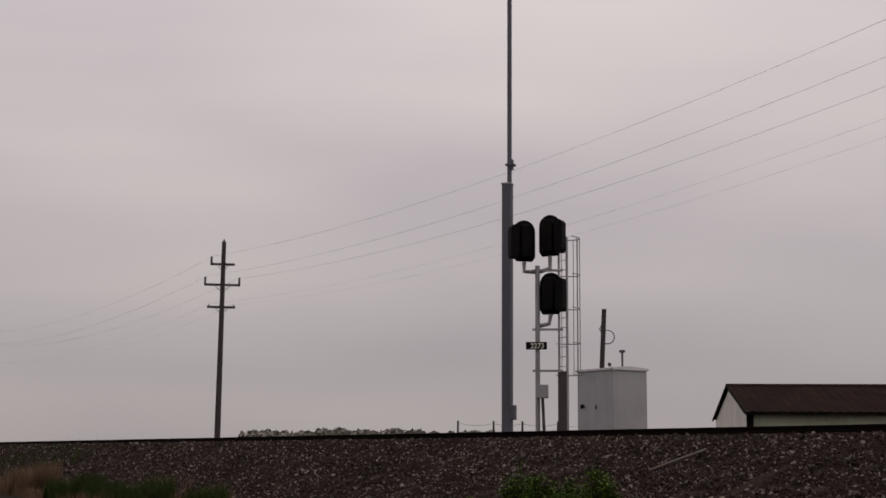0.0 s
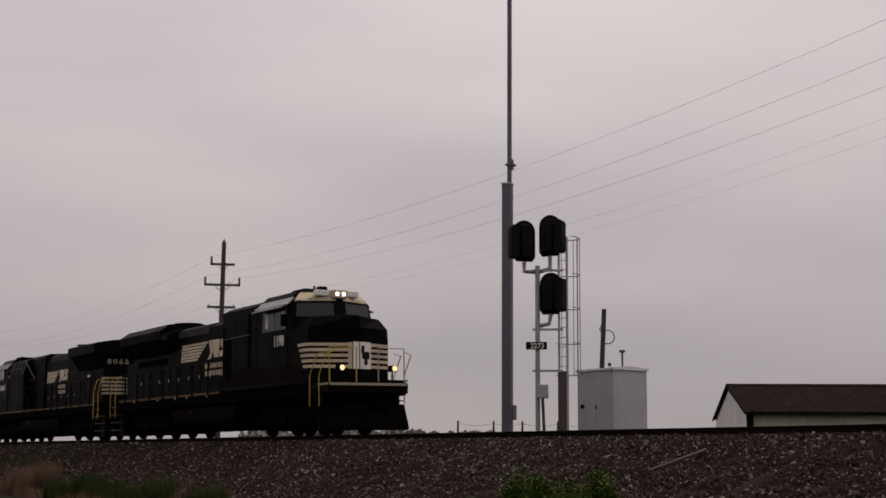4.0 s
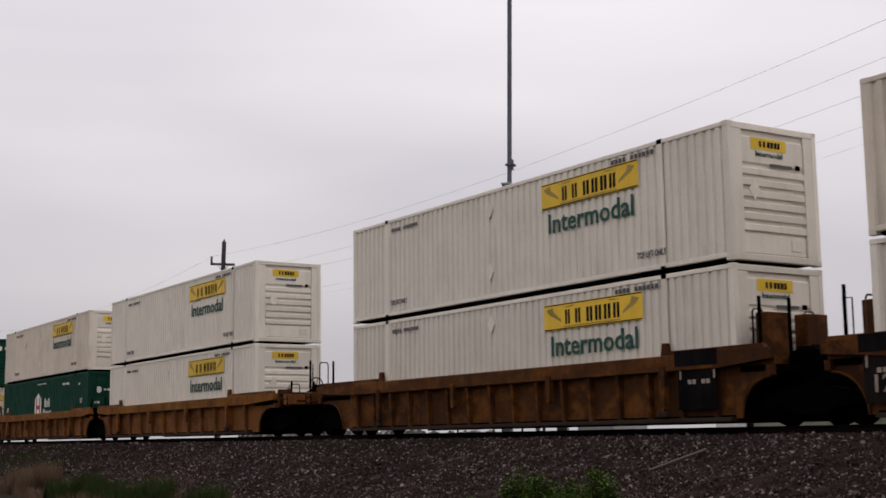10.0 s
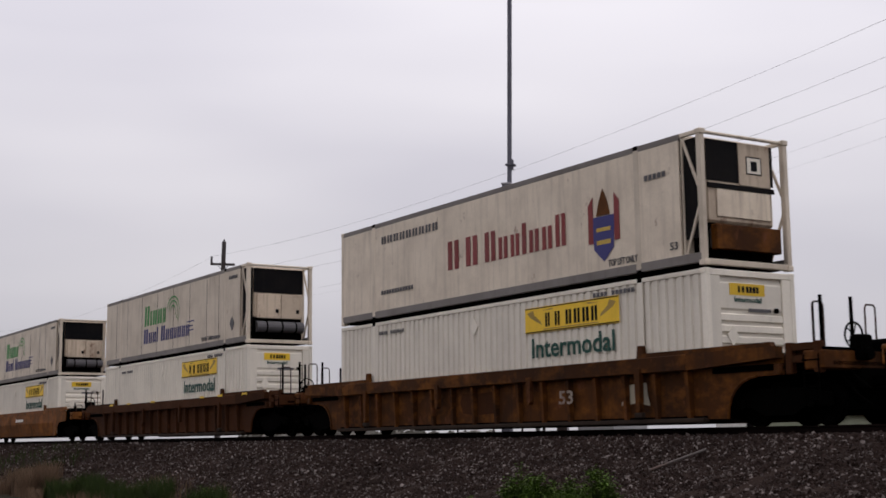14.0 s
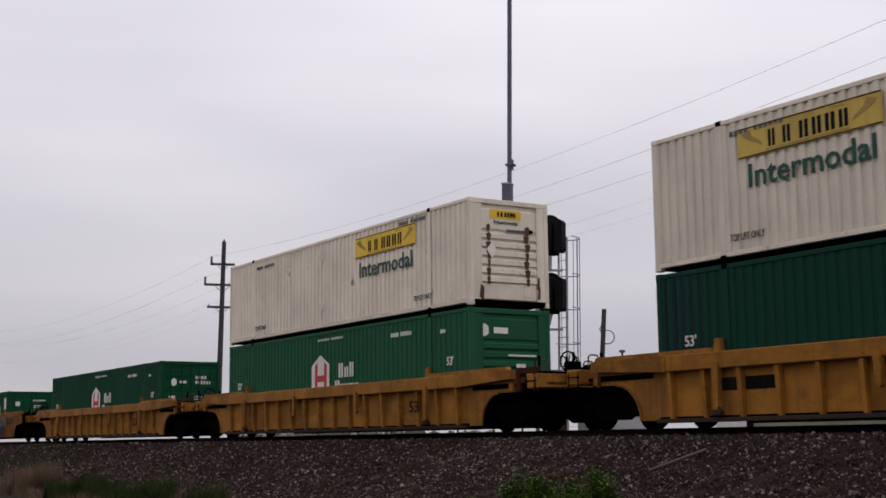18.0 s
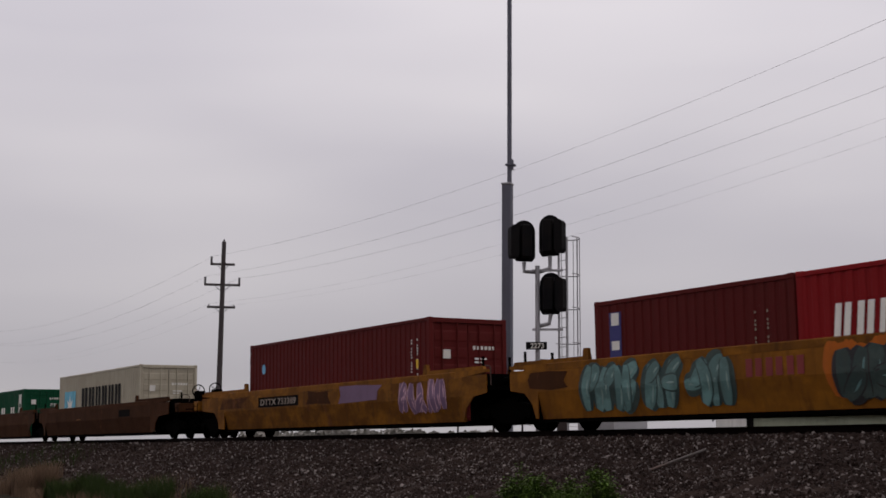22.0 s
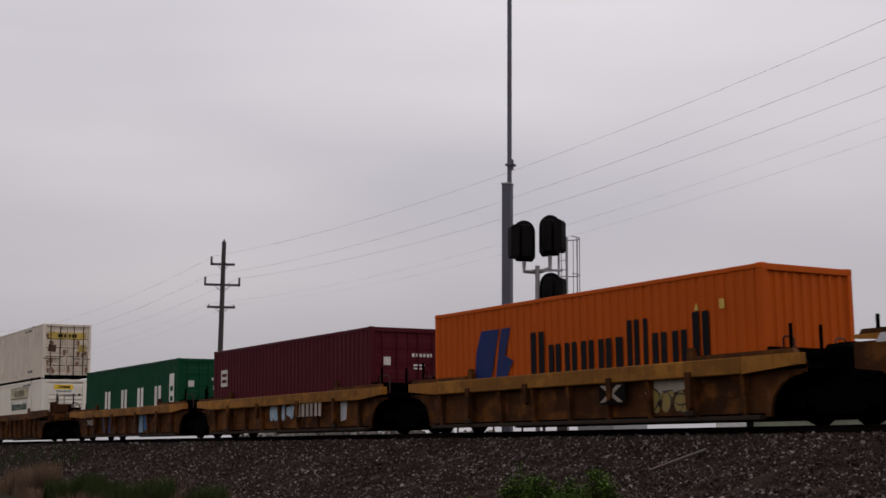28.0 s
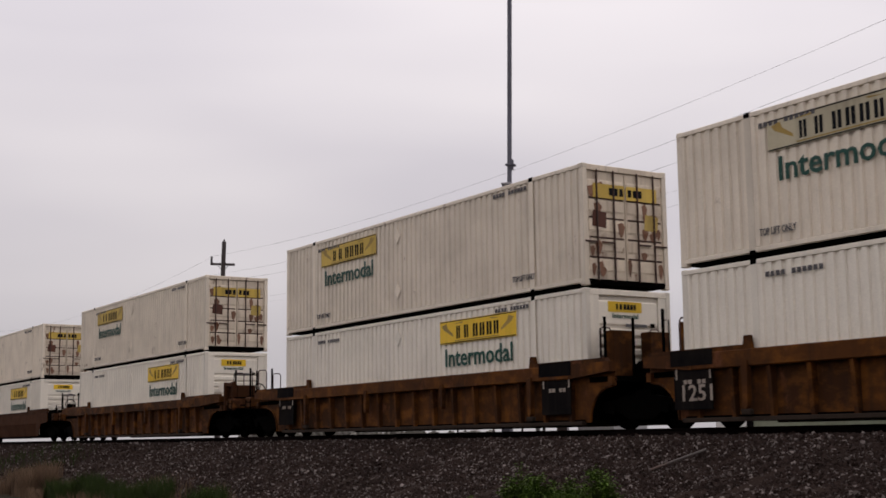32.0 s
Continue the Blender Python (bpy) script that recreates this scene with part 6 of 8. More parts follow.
def square_deco(c, x):
    part("square_emblem", Shape().box(-x + 0.75, -x + 1.35, YB - 0.004, YB, 1.55, 2.15), M_LETTER, c, "small white square emblem")
    plates("emblem_mark", [(-x + 0.82, -x + 1.28, YB - 0.008, YB - 0.004, 1.68, 1.8), (-x + 0.82, -x + 1.28, YB - 0.008, YB - 0.004, 1.9, 2.02)], M_MAROON, c)


K_JN = jb(True, M_WHITE)
K_JC = jb(True, M_CREAM)
K_JR = jb(True, M_CREAM, False)
K_JD = jb(False, M_CREAM, True, M_OLDSIGN)
K_JW = jb(False, M_CREAM, True, M_FADEDSIGN)
K_JF = jb(True, M_WHITE, True, M_FADEDSIGN)
K_HD = hub("doors", M_GREEN)
K_HN = hub("nose", M_GREEN)
K_HM = hub("nose", M_SOFTGREEN)
K_HMD = hub("doors", M_MIDGREEN)
K_CR = reefer("crest")
K_TG = reefer("wave")
M_PALEDOT = paint("pale_blue_emblem", (0.16, 0.42, 0.62))
LOWBOX = 2.591
K_U20 = iso(L20, M_MIDGREEN, "doors", half_deco, LOWBOX)
K_B20 = iso(L20, M_BROWNRED, "flat", None, LOWBOX)
K_C20 = iso(L20, M_RED, "flat", pair_deco, LOWBOX)
K_S20 = iso(L20, M_BROWNRED, "flat", strip_deco, LOWBOX)
K_R40D = iso(L40, M_BROWNRED, "doors", dot_deco(M_PALEDOT))
K_M40 = iso(L40, M_GREYBOX, "doors", star_deco)
K_U40 = iso(L40, M_MIDGREEN, "doors", four_deco(0.72), LOWBOX)
K_R40 = iso(L40, M_BROWNRED, "flat", dot_deco(M_PALEDOT))
K_R40P = iso(L40, M_BROWNRED, "doors", None, LOWBOX)
K_O40 = iso(L40, M_ORANGE, "flat", bird_deco)
K_P40 = iso(L40, M_MAROON, "doors", square_deco)
K_U40B = iso(L40, M_MIDGREEN, "doors", four_deco(0.95))

USED = set()


def load(proto, s, z, label):
    """One container of a kind at its place on the train."""
    if proto in USED:
        c = copy_thing(proto, Matrix())
    else:
        USED.add(proto)
        c = proto
    tagged(c, label, "container", "containers on the train")
    return rolling(c, s, z)


LOW, UP = 0.375, 3.33
W_JN = "white ribbed container with a yellow sign"
W_JC = "grimy cream ribbed container with a yellow sign"
W_JD = "cream ribbed container with rust-stained doors"
W_HU = "dark green corrugated container with white emblem"
FLEET = [
    (84.2, K_HD, K_JN), (64.7, K_JC, K_JN), (45.15, K_JN, K_JN), (21.65, K_JN, K_JN), (2.15, K_JC, K_HD), (-17.35, K_HN, K_JD), (-41.0, K_CR, K_JN),
    (-64.4, K_TG, K_JN), (-88.2, K_TG, K_JN), (-111.75, K_JD, K_HD), (-135.2, K_JR, K_HM), (-158.5, None, K_HMD),
    (-390.15, K_JD, K_JF), (-409.7, K_JW, K_JN), (-429.1, K_JD, K_JN), (-452.5, K_JD, K_JN), (-475.6, K_JD, K_JN)]
SAY = {K_JN: W_JN, K_JF: "white ribbed container with a faded cream sign", K_JC: W_JC, K_JR: "cream ribbed container with a rust-streaked end", K_JD: W_JD, K_JW: "cream container with rusty doors and faded signs", K_HD: W_HU + " and doors", K_HN: W_HU, K_HM: "green corrugated container with white emblem", K_HMD: "green corrugated container standing alone in a yellow well car",
       K_CR: "soiled white refrigerated container with red crest", K_TG: "soiled white refrigerated container with green emblem"}
for front, up, low in FLEET:
    load(low, front - L53 / 2, LOW if up else 0.295, SAY[low] + (", lower of two" if up else ""))
    if front < -111 and front > -112:
        low_box = TRAIN[-1][0]
        for nm, xx0, xx1 in (("repainted_panel", -7.95, -6.12),):
            part(nm, corrugated(xx0, xx1, 0.18, 2.78, -1.277, -1, 0.29, 0.04), M_NAVY, low_box, "end panel repainted dark blue")
    if up:
        load(up, front - L53 / 2, UP, SAY[up] + ", stacked on top")
for proto, front, length, label in (
        (K_U20, -183.85, L20, "short green corrugated container with white blocks on its side"), (K_B20, -189.95, L20, "short plain brown-red corrugated container"),
        (K_C20, -203.25, L20, "short bright red container with white blocks on its side"), (K_S20, -209.35, L20, "short brown-red container with a dark blue strip"),
        (K_R40D, -222.65, L40, "brown-red corrugated container with doors and blue emblem"), (K_M40, -246.5, L40, "pale grey container with a light blue square and dark blocks"),
        (K_U40, -265.75, L40, "green corrugated container with four white blocks"), (K_R40, -285.4, L40, "brown-red corrugated container with a pale blue emblem"),
        (K_R40P, -306.9, L40, "plain dark brown-red container with stained doors"), (K_O40, -338.2, L40, "bright orange container with navy emblem and dark blocks"),
        (K_P40, -354.05, L40, "maroon corrugated container with a small white emblem"), (K_U40B, -370.0, L40, "green container with four spaced white blocks")):
    load(proto, front - length / 2, 0.295, label)

# ---- well cars under them ----
E53, A53 = 8.12 + 1.62, 8.12 + 1.62
R_ = M_RUSTCAR
cars = []


def unit(center, half, fk, rk, ft, rt, paint_, style, label, marks=(), chord=None):
    well_car(center, half, (fk, ft), (rk, rt), paint_, style, label, marks, chord)


def group(fronts, half, paint_, style, label, marks=None, load_half=L53 / 2, styles=(), chord=None):
    """An articulated string of wells: a truck under each end and one between neighbours."""
    mids = [f - load_half for f in fronts]
    for i, m in enumerate(mids):
        first, last = i == 0, i == len(mids) - 1
        ft = half + 1.62 if first else (mids[i - 1] - m) / 2
        rt = -(half + 1.62) if last else None
        unit(m, half, "end" if first else "art", "end" if last else "art", ft, rt, paint_, dict(styles).get(i, style), label, (marks or {}).get(i, ()), chord)


H53, H40 = 8.12, 6.15
WELL = "well car with upright ribs along its low sides"


def dark53(x):
    def put(car):
        part("stencil_panel", Shape().box(x, x + 1.12, -1.496, -1.47, 0.36, 1.22), M_DKPANEL, car, "black stencilled panel")
        part("chord_patch", Shape().box(x - 0.05, x + 1.2, -1.536, -1.531, 1.25, 1.57), M_DKPANEL, car, "black patch on the chord")
        for k in (0.06, 1.05):
            part("white_tick", Shape().box(x + k, x + k + 0.05, -1.502, -1.497, 0.98, 1.2), M_WORNLET, car)
        bars(car, x + 0.3, 0.88, [0.1, 0.1, -0.1, 0.1, 0.1], 0.09, M_WORNLET, -1.496)
    return put



group([84.2, 64.7, 45.15], H53, R_, "ribbed", "rust-brown " + WELL, {
    0: (dark53(-8.2), stencil(-8.1, -7.1, 0.45, 0.95, "1251", -1.497, False, 0.32)),
    1: (dark53(6.55), dark53(-8.2), mark_bars(1.4, 2.85, 0.70, 1.06, M_REDLET, YS - 0.003), stencil(-8.1, -7.1, 0.45, 0.95, "1252", -1.497, False, 0.3)), 2: (dark53(6.55),)})
group([21.65, 2.15, -17.35], H53, M_OCHRECAR, "ribbed", "orange-brown " + WELL, {}, chord=M_DULLYEL)
group([-41.0], H53, R_, "ribbed", "rust-streaked brown " + WELL, {0: (patch(-1.2, 0.4, 0.45, 1.0, M_DKRUST), stencil(3.2, 3.8, 0.55, 0.95, "53", -1.49, False, 0.3), patch(5.4, 6.2, 0.5, 0.95, M_GREYBOX))})
YTAG = lambda x: patch(x, x + 0.45, 1.47, 1.545, M_YELLOW, -1.532)
group([-64.4], H53, M_DKRUST, "ribbed", "dark rust-brown ribbed well car with yellow tags on its chord", {0: tuple(YTAG(x) for x in (-6.6, -4.2, -1.2, 4.2, 6.0, 8.2))})
group([-88.2], H53, M_OCHRECAR, "smooth", "orange-brown well car with smooth sides", {0: (patch(0.5, 2.0, 1.05, 1.2, M_LETTER, YT),)})
group([-111.75], H53, M_YELCAR, "ribbed", "ochre-yellow " + WELL, {0: (stencil(-6.2, -4.6, 0.72, 0.98),)})
group([-135.2], H53, M_YELCAR, "ribbed", "ochre-yellow " + WELL, {0: (stencil(5.15, 5.72, 0.55, 0.9, "53", -1.49, False, 0.3, M_DARKLET),)})
group([-158.5], H53, M_YELCAR, "ribbed", "ochre-yellow " + WELL, {0: (stencil(5.15, 5.72, 0.55, 0.9, "53", -1.49, False, 0.3, M_DARKLET), patch(-6.0, -5.6, 0.8, 1.05, M_DKRUST))})
C_BLUE, C_TEAL = paint("spray_blue", (0.03, 0.13, 0.28), fade=0.5, pale_col=(0.05, 0.20, 0.36), spec=0.08), paint("spray_teal", (0.10, 0.19, 0.18), fade=0.6)
C_SKY, C_BLK = paint("spray_pale_blue", (0.28, 0.42, 0.52)), paint("spray_black", (0.02, 0.02, 0.022))
C_ORG, C_PNK, C_PUR = paint("spray_orange", (0.40, 0.10, 0.012), fade=0.4, pale_col=(0.28, 0.09, 0.012), spec=0.06), paint("spray_pink", (0.62, 0.36, 0.42)), paint("spray_purple", (0.16, 0.09, 0.16))
C_OLDYEL = paint("spray_old_yellow", (0.28, 0.20, 0.05))
C_DKTEAL = paint("spray_dark_teal", (0.030, 0.055, 0.052), fade=0.5, pale_col=(0.07, 0.10, 0.085))
C_SEA = paint("spray_sea_green", (0.25, 0.36, 0.33))


def chord_paint(x, i):
    return lambda car: part("chord_patch", Shape().prism([(x, 1.41), (x + 0.8, 1.41), (x + 0.93, 1.57), (x + 0.1, 1.57)], "y", -1.536, -1.531), (C_WHT, C_BLUE, C_WHT, M_YELCAR, C_NAV)[i % 5], car)


C_WHT, C_NAV = paint("spray_white", (0.60, 0.60, 0.62)), paint("spray_navy", (0.025, 0.035, 0.10))
group([-183.95 + 0.0, -203.35, -222.65], H53, M_DULLYEL, "smooth", "dull ochre smooth-sided well car with sprayed swirls", {
    0: (spray(-6.1, -2.2, (C_ORG, C_BLUE, C_NAV, C_SKY), seed=3, n=4, z0=0.26, z1=1.58), stencil(1.6, 4.7, 0.98, 1.32, "DTTX 733389", YT, True, 0.2), patch(-8.2, -6.9, 0.98, 1.38, M_DKRUST, YT), patch(6.9, 8.3, 0.98, 1.36, M_RUSTCAR, YT), patch(-1.9, -0.4, 0.98, 1.3, M_OCHRECAR, YT), spray(4.9, 6.6, (None, C_BLK, None, C_SKY), seed=8, n=2)),
    1: (patch(-8.3, -6.8, 0.98, 1.38, M_DKRUST, YT), patch(6.5, 8.0, 0.98, 1.4, M_RUSTCAR, YT), spray(-6.3, -1.5, (C_DKTEAL, C_TEAL, C_DKTEAL, C_SEA), seed=4, n=7), mark_bars(-1.1, 0.5, 0.95, 1.3, M_REDLET, YT), spray(0.9, 6.3, (C_ORG, None, None, None), seed=6, n=3, z0=0.5), spray(1.1, 5.5, (C_BLK, C_DKTEAL, C_BLK, C_TEAL), YT - 0.012, seed=5, n=5)),
    2: (stencil(-4.95, -1.8, 0.98, 1.32, "DTTX 733389", YT, True, 0.2), patch(-8.2, -6.0, 0.98, 1.36, M_RUSTCAR, YT), patch(-1.2, 0.4, 0.98, 1.38, M_DKRUST, YT), patch(1.1, 3.6, 0.98, 1.42, C_PUR, YT), spray(4.6, 7.2, (None, C_PUR, C_PNK, C_PNK), seed=10, n=5, z0=0.45))}, L40 / 2)
group([-246.5, -265.75, -285.4], H53, M_DKRUST, "smooth", "dark rust-brown smooth-sided well car", {0: (stencil(3.9, 5.4, 0.98, 1.28, "", YT), patch(-2.4, -1.7, 0.95, 1.0, M_OCHRECAR, YT)), 1: (patch(0.2, 1.0, 0.97, 1.05, M_OCHRECAR, YT),)}, L40 / 2)
group([-306.9, -322.65, -338.2, -354.05, -369.8], H40, M_RUSTCAR, "ribbed", "weathered rust-brown well car with ochre chords", {
    0: (patch(-1.5, 0.0, 0.35, 1.3, M_DKRUST), patch(1.0, 1.9, 0.5, 1.2, M_GREYBOX), patch(2.6, 3.1, 0.45, 1.2, C_SKY)),
    1: (spray(-6.0, 6.0, (C_BLUE, C_WHT, C_NAV, C_BLK), YT, 0.22, 1.44, 12, 12, True),) + tuple(chord_paint(-6.6 + 0.95 * i, i) for i in range(14)) + (),
    2: (patch(-0.7, 0.7, 0.4, 1.15, M_DKRUST), stencil(1.2, 2.1, 0.55, 1.0, "X", -1.495, True, 0.36), patch(2.6, 3.9, 0.75, 1.3, M_GREYBOX), spray(2.6, 4.0, (None, C_OLDYEL, C_BLK, None), YS - 0.003, 0.3, 0.8, 15, 3)),
    3: (spray(-0.9, 1.0, (None, C_SKY, C_WHT, C_WHT), YS - 0.003, 0.45, 1.15, 21, 3), mark_bars(1.55, 3.35, 0.6, 1.05, M_WORNLET, -1.495), patch(3.9, 4.7, 0.4, 1.3, C_WHT)),
    4: (patch(-3.5, -2.4, 0.3, 1.35, C_NAV), patch(1.0, 2.0, 0.35, 1.3, C_SKY), patch(2.0, 2.9, 0.35, 1.3, C_BLUE), stencil(-5.4, -4.2, 0.6, 1.0, "748281", -1.495, True, 0.24))}, L40 / 2, [(1, "smooth")], M_YELCAR)
group([-390.15, -409.7, -429.1], H53, M_RUSTCAR, "ribbed", "rust-brown " + WELL, {0: (dark53(-8.2), stencil(-8.1, -7.1, 0.45, 0.95, "1251", -1.497, False, 0.32)), 1: (dark53(6.55), dark53(-8.2), stencil(-8.1, -7.1, 0.45, 0.95, "1251", -1.497, False, 0.32)), 2: (dark53(6.55), dark53(-8.2))})
group([-452.5], H53, M_RUSTCAR, "ribbed", "rust-brown " + WELL, {})
group([-475.6], H53, M_DKRUST, "smooth", "dark rust-brown smooth-sided well car", {})
# ---- locomotives ----
def handrails(loco, xs, y, z, rail_mat, rail_top=None):
    for x in xs:
        part("stanchion", Shape().box(x - 0.028, x + 0.028, y - 0.03, y + 0.02, z - 0.16, z + 1.08), rail_mat, loco)
    part("handrail", Shape().pipe([(min(xs), y, z + 1.08), (max(xs) - 0.1, y, z + 1.08), (max(xs) + 0.12, y, z + 1.02), (max(xs) + 0.2, y, z + 0.8)], 0.022, 6), rail_top or rail_mat, loco)


def stripes(loco, x0, x1, y, z0, n, h, gap, mat_, slant=0.35, name="stripe"):
    for i in range(n):
        z = z0 + i * (h + gap)
        o = slant * (1 - i / max(1, n - 1))
        part(name, Shape().prism([(x0, z), (x1 - o, z), (x1 - o + slant / n * 0.6, z + h), (x0, z + h)], "y", y - 0.006, y), mat_, loco, "pale stripe")


def underframe(loco, half, body, line, lead=False):
    part("frame", Shape().box(-half + 0.35, half - (1.1 if lead else 0.35), -1.42, 1.42, 1.24, 1.70, 0.02), M_UNDER, loco)
    x0, x1 = (-half + 1.3, 1.4) if lead else (-10.0, 9.75)
    part("sill_stripe", Shape().box(x0, x1, -1.428, -1.421, 1.60, 1.69), line, loco, "dirty tan sill stripe")
    part("walkway", Shape().box(-half + 0.35, half - (1.12 if lead else 0.35), -1.5, 1.5, 1.70, 1.74), M_BLACK, loco)
    t0, t1 = (-3.55, 2.75) if lead else (-3.9, 3.75)
    tank = [(-1.38, 0.62), (-1.37, 0.98), (-1.30, 1.12), (-1.12, 1.2), (1.12, 1.2), (1.30, 1.12), (1.37, 0.98), (1.38, 0.62), (1.27, 0.40), (1.05, 0.25), (-1.05, 0.25), (-1.27, 0.40)]
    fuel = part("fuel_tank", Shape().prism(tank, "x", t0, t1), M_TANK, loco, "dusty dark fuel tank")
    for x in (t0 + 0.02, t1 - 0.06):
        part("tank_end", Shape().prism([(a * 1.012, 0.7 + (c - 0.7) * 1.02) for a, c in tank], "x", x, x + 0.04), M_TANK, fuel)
    part("filler", Shape().rod((t0 + 2.0, -1.39, 0.98), (t0 + 2.0, -1.30, 1.0), 0.07, 8), paint("red_filler", (0.05, 0.008, 0.006)), fuel, "small red filler cap")
    if lead:
        part("air_reservoir", Shape().lathe([(-2.35, 0.12), (-2.25, 0.2), (2.25, 0.2), (2.35, 0.12)], 14, "x", (0.1, -1.18, 1.42)), M_TANK, loco, "long dusty air reservoir")
    for q in (1, -1):
        blunt = lead and q > 0
        lo_, hi_ = sorted((q * (half - 1.4), q * (half - 0.36))) if not blunt else (9.1, 9.98)
        part("step_well", Shape().box(lo_, hi_, -1.15, 1.15, 0.38, 1.26), M_UNDER, loco)
        lo_, hi_ = sorted((q * 3.9, q * (half - 1.45)))
        # boxes added to fill bright gaps below the frame from the camera
        part("under_gear", Shape().box(lo_, hi_, -0.75, 0.75, 0.95, 1.26).box(lo_ + 0.1, hi_ - 0.1, -1.3, 1.3, 1.10, 1.245), M_UNDER, loco)
    for x in ((-6.7, 6.7) if lead else (-7.1, 7.1)):
        truck(loco, x, (-2.05, 0.0, 2.0) if lead else (-1.9, 0.0, 1.9), 0.53, True)
        part("brake_pipe", Shape().pipe([(x - 2.2, -1.3, 1.16), (x - 0.4, -1.32, 1.08), (x + 0.5, -1.32, 1.12), (x + 2.2, -1.3, 1.15)], 0.03, 5), M_TRUCK, loco)
    for q in (1, -1):
        blunt = lead and q > 0
        e = half - 0.45
        part("pilot", Shape().prism([(q * (e - 0.72 - 0.6 * blunt), 0.16), (q * (e - 0.1 - 0.95 * blunt), 0.16), (q * (e - 0.1 - 0.95 * blunt), 1.25), (q * (e - 0.4 - 0.9 * blunt), 1.25)], "y", -1.15 if not blunt else -1.4, 1.15 if not blunt else 1.4), M_BLACK, loco, "black snowplough pilot")
        coupler(loco, q * (half - 0.55 - 0.2 * blunt), q)
        for sd in (-1, 1):
            for k in range(4):
                a, c = sorted((q * (half - 0.95 - 1.2 * blunt), q * (half - 0.40 - 1.0 * blunt)))
                part("step", Shape().box(a, c, *sorted((sd * 1.16, sd * 1.50)), 0.40 + 0.335 * k, 0.43 + 0.335 * k), M_GALV if sd < 0 and (q < 0 or not lead) else M_UNDER, loco)
            for xx in (half - 1.09, half - 0.40) if not blunt else (9.21, 9.87):
                x = q * xx
                if blunt:
                    pts = [(x, sd * 1.55, 0.9), (x, sd * 1.55, 1.9), (x + 0.5, sd * 1.52, 2.55), (x + 0.5, sd * 1.25, 2.62)]
                else:
                    pts = [(x, sd * 1.54, 0.95), (x + q * 0.03, sd * 1.54, 1.75), (x - q * 0.03, sd * 1.54, 2.1), (x + q * 0.10, sd * 1.5, 2.45), (x + q * 0.06, sd * 1.42, 2.72), (x + q * 0.02, sd * 1.25, 2.80)]
                part("step_rail", Shape().pipe(pts, 0.017, 6), M_HANDRAIL, loco, "yellow step handrail")
        for sd in (-1, 1):
            part("hose", Shape().pipe([(q * (half - 0.5), sd * 0.45, 1.0), (q * (half - 0.2), sd * 0.47, 0.75), (q * (half - 0.15), sd * 0.5, 0.5)], 0.025, 5), M_UNDER, loco)
        if not blunt:
            for sd in (-1, 1):
                part("end_rail", Shape().pipe([(q * (half - 0.36), sd * 1.0, 1.7), (q * (half - 0.36), sd * 1.0, 2.78), (q * (half - 0.36), sd * 0.25, 2.78), (q * (half - 0.36), sd * 0.25, 1.7)], 0.024, 6), M_BLACK, loco)
            part("end_chain", Shape().pipe([(q * (half - 0.36), -0.25, 2.5), (q * (half - 0.36), 0.0, 2.42), (q * (half - 0.36), 0.25, 2.5)], 0.014, 5), M_BLACK, loco)


def hull(pts, y0, y1, mat_, loco, name, label=""):
    return part(name, Shape().prism(pts, "y", y0, y1), mat_, loco, label)


def section(prof, xa, xb, mat_, loco, name, label=""):
    """A hood length with its cross-section (y, z) mirrored about the middle."""
    return part(name, Shape().prism(prof + [(-a, b) for a, b in prof[::-1]], "x", xa, xb), mat_, loco, label)


def loco_logo(loco, x0, x1, y, z0, z1, ink):
    """Stripes with a slanted end, a gap, then two leaning blocks, with two lines of bars beneath."""
    w, h = x1 - x0, z1 - z0
    n = 6
    for i in range(n):
        z = z0 + h * (i + 0.1) / n
        k, e = i / (n - 1), 0.13 * (z1 - z0) / n
        a, b = x0 + w * 0.03 * k, x0 + w * (0.36 + 0.20 * k)
        part("logo_stripe", Shape().prism([(a, z), (b, z), (b + w * 0.03, z + h * 0.74 / n), (a + e, z + h * 0.74 / n)], "y", y - 0.006, y), ink, loco, "pale logo stripe" if i == 0 else "")
    part("logo_block", Shape().prism([(x0 + w * 0.58, z0), (x0 + w * 0.655, z0), (x0 + w * 0.69, z0 + h * 0.42), (x0 + w * 0.715, z0 + h * 0.05), (x0 + w * 0.80, z0 + h * 0.05), (x0 + w * 0.83, z1), (x0 + w * 0.60, z1), (x0 + w * 0.635, z0 + h * 0.30)], "y", y - 0.006, y), ink, loco, "leaning block of the emblem")
    part("logo_block", Shape().prism([(x0 + w * 0.82, z0 + h * 0.05), (x0 + w * 0.955, z0 + h * 0.05), (x0 + w * 0.99, z0 + h * 0.22), (x0 + w * 0.985, z0 + h * 0.42), (x0 + w * 0.93, z0 + h * 0.58), (x0 + w, z0 + h * 0.62), (x0 + w, z1 - h * 0.1), (x0 + w * 0.97, z1), (x0 + w * 0.875, z1), (x0 + w * 0.845, z1 - h * 0.12), (x0 + w * 0.845, z0 + h * 0.62), (x0 + w * 0.90, z0 + h * 0.42), (x0 + w * 0.82, z0 + h * 0.34)], "y", y - 0.006, y), ink, loco)
    k = w / 4.85
    name_blocks(loco, [0.21 * k] * 7, 0.19, 0.045 * k, y, x0 + w * 0.53, z0 - 0.36, ink, slant=0.12)
    name_blocks(loco, [0.21 * k] * 8, 0.19, 0.045 * k, y, x0 + w * 0.53, z0 - 0.64, ink, slant=0.12)


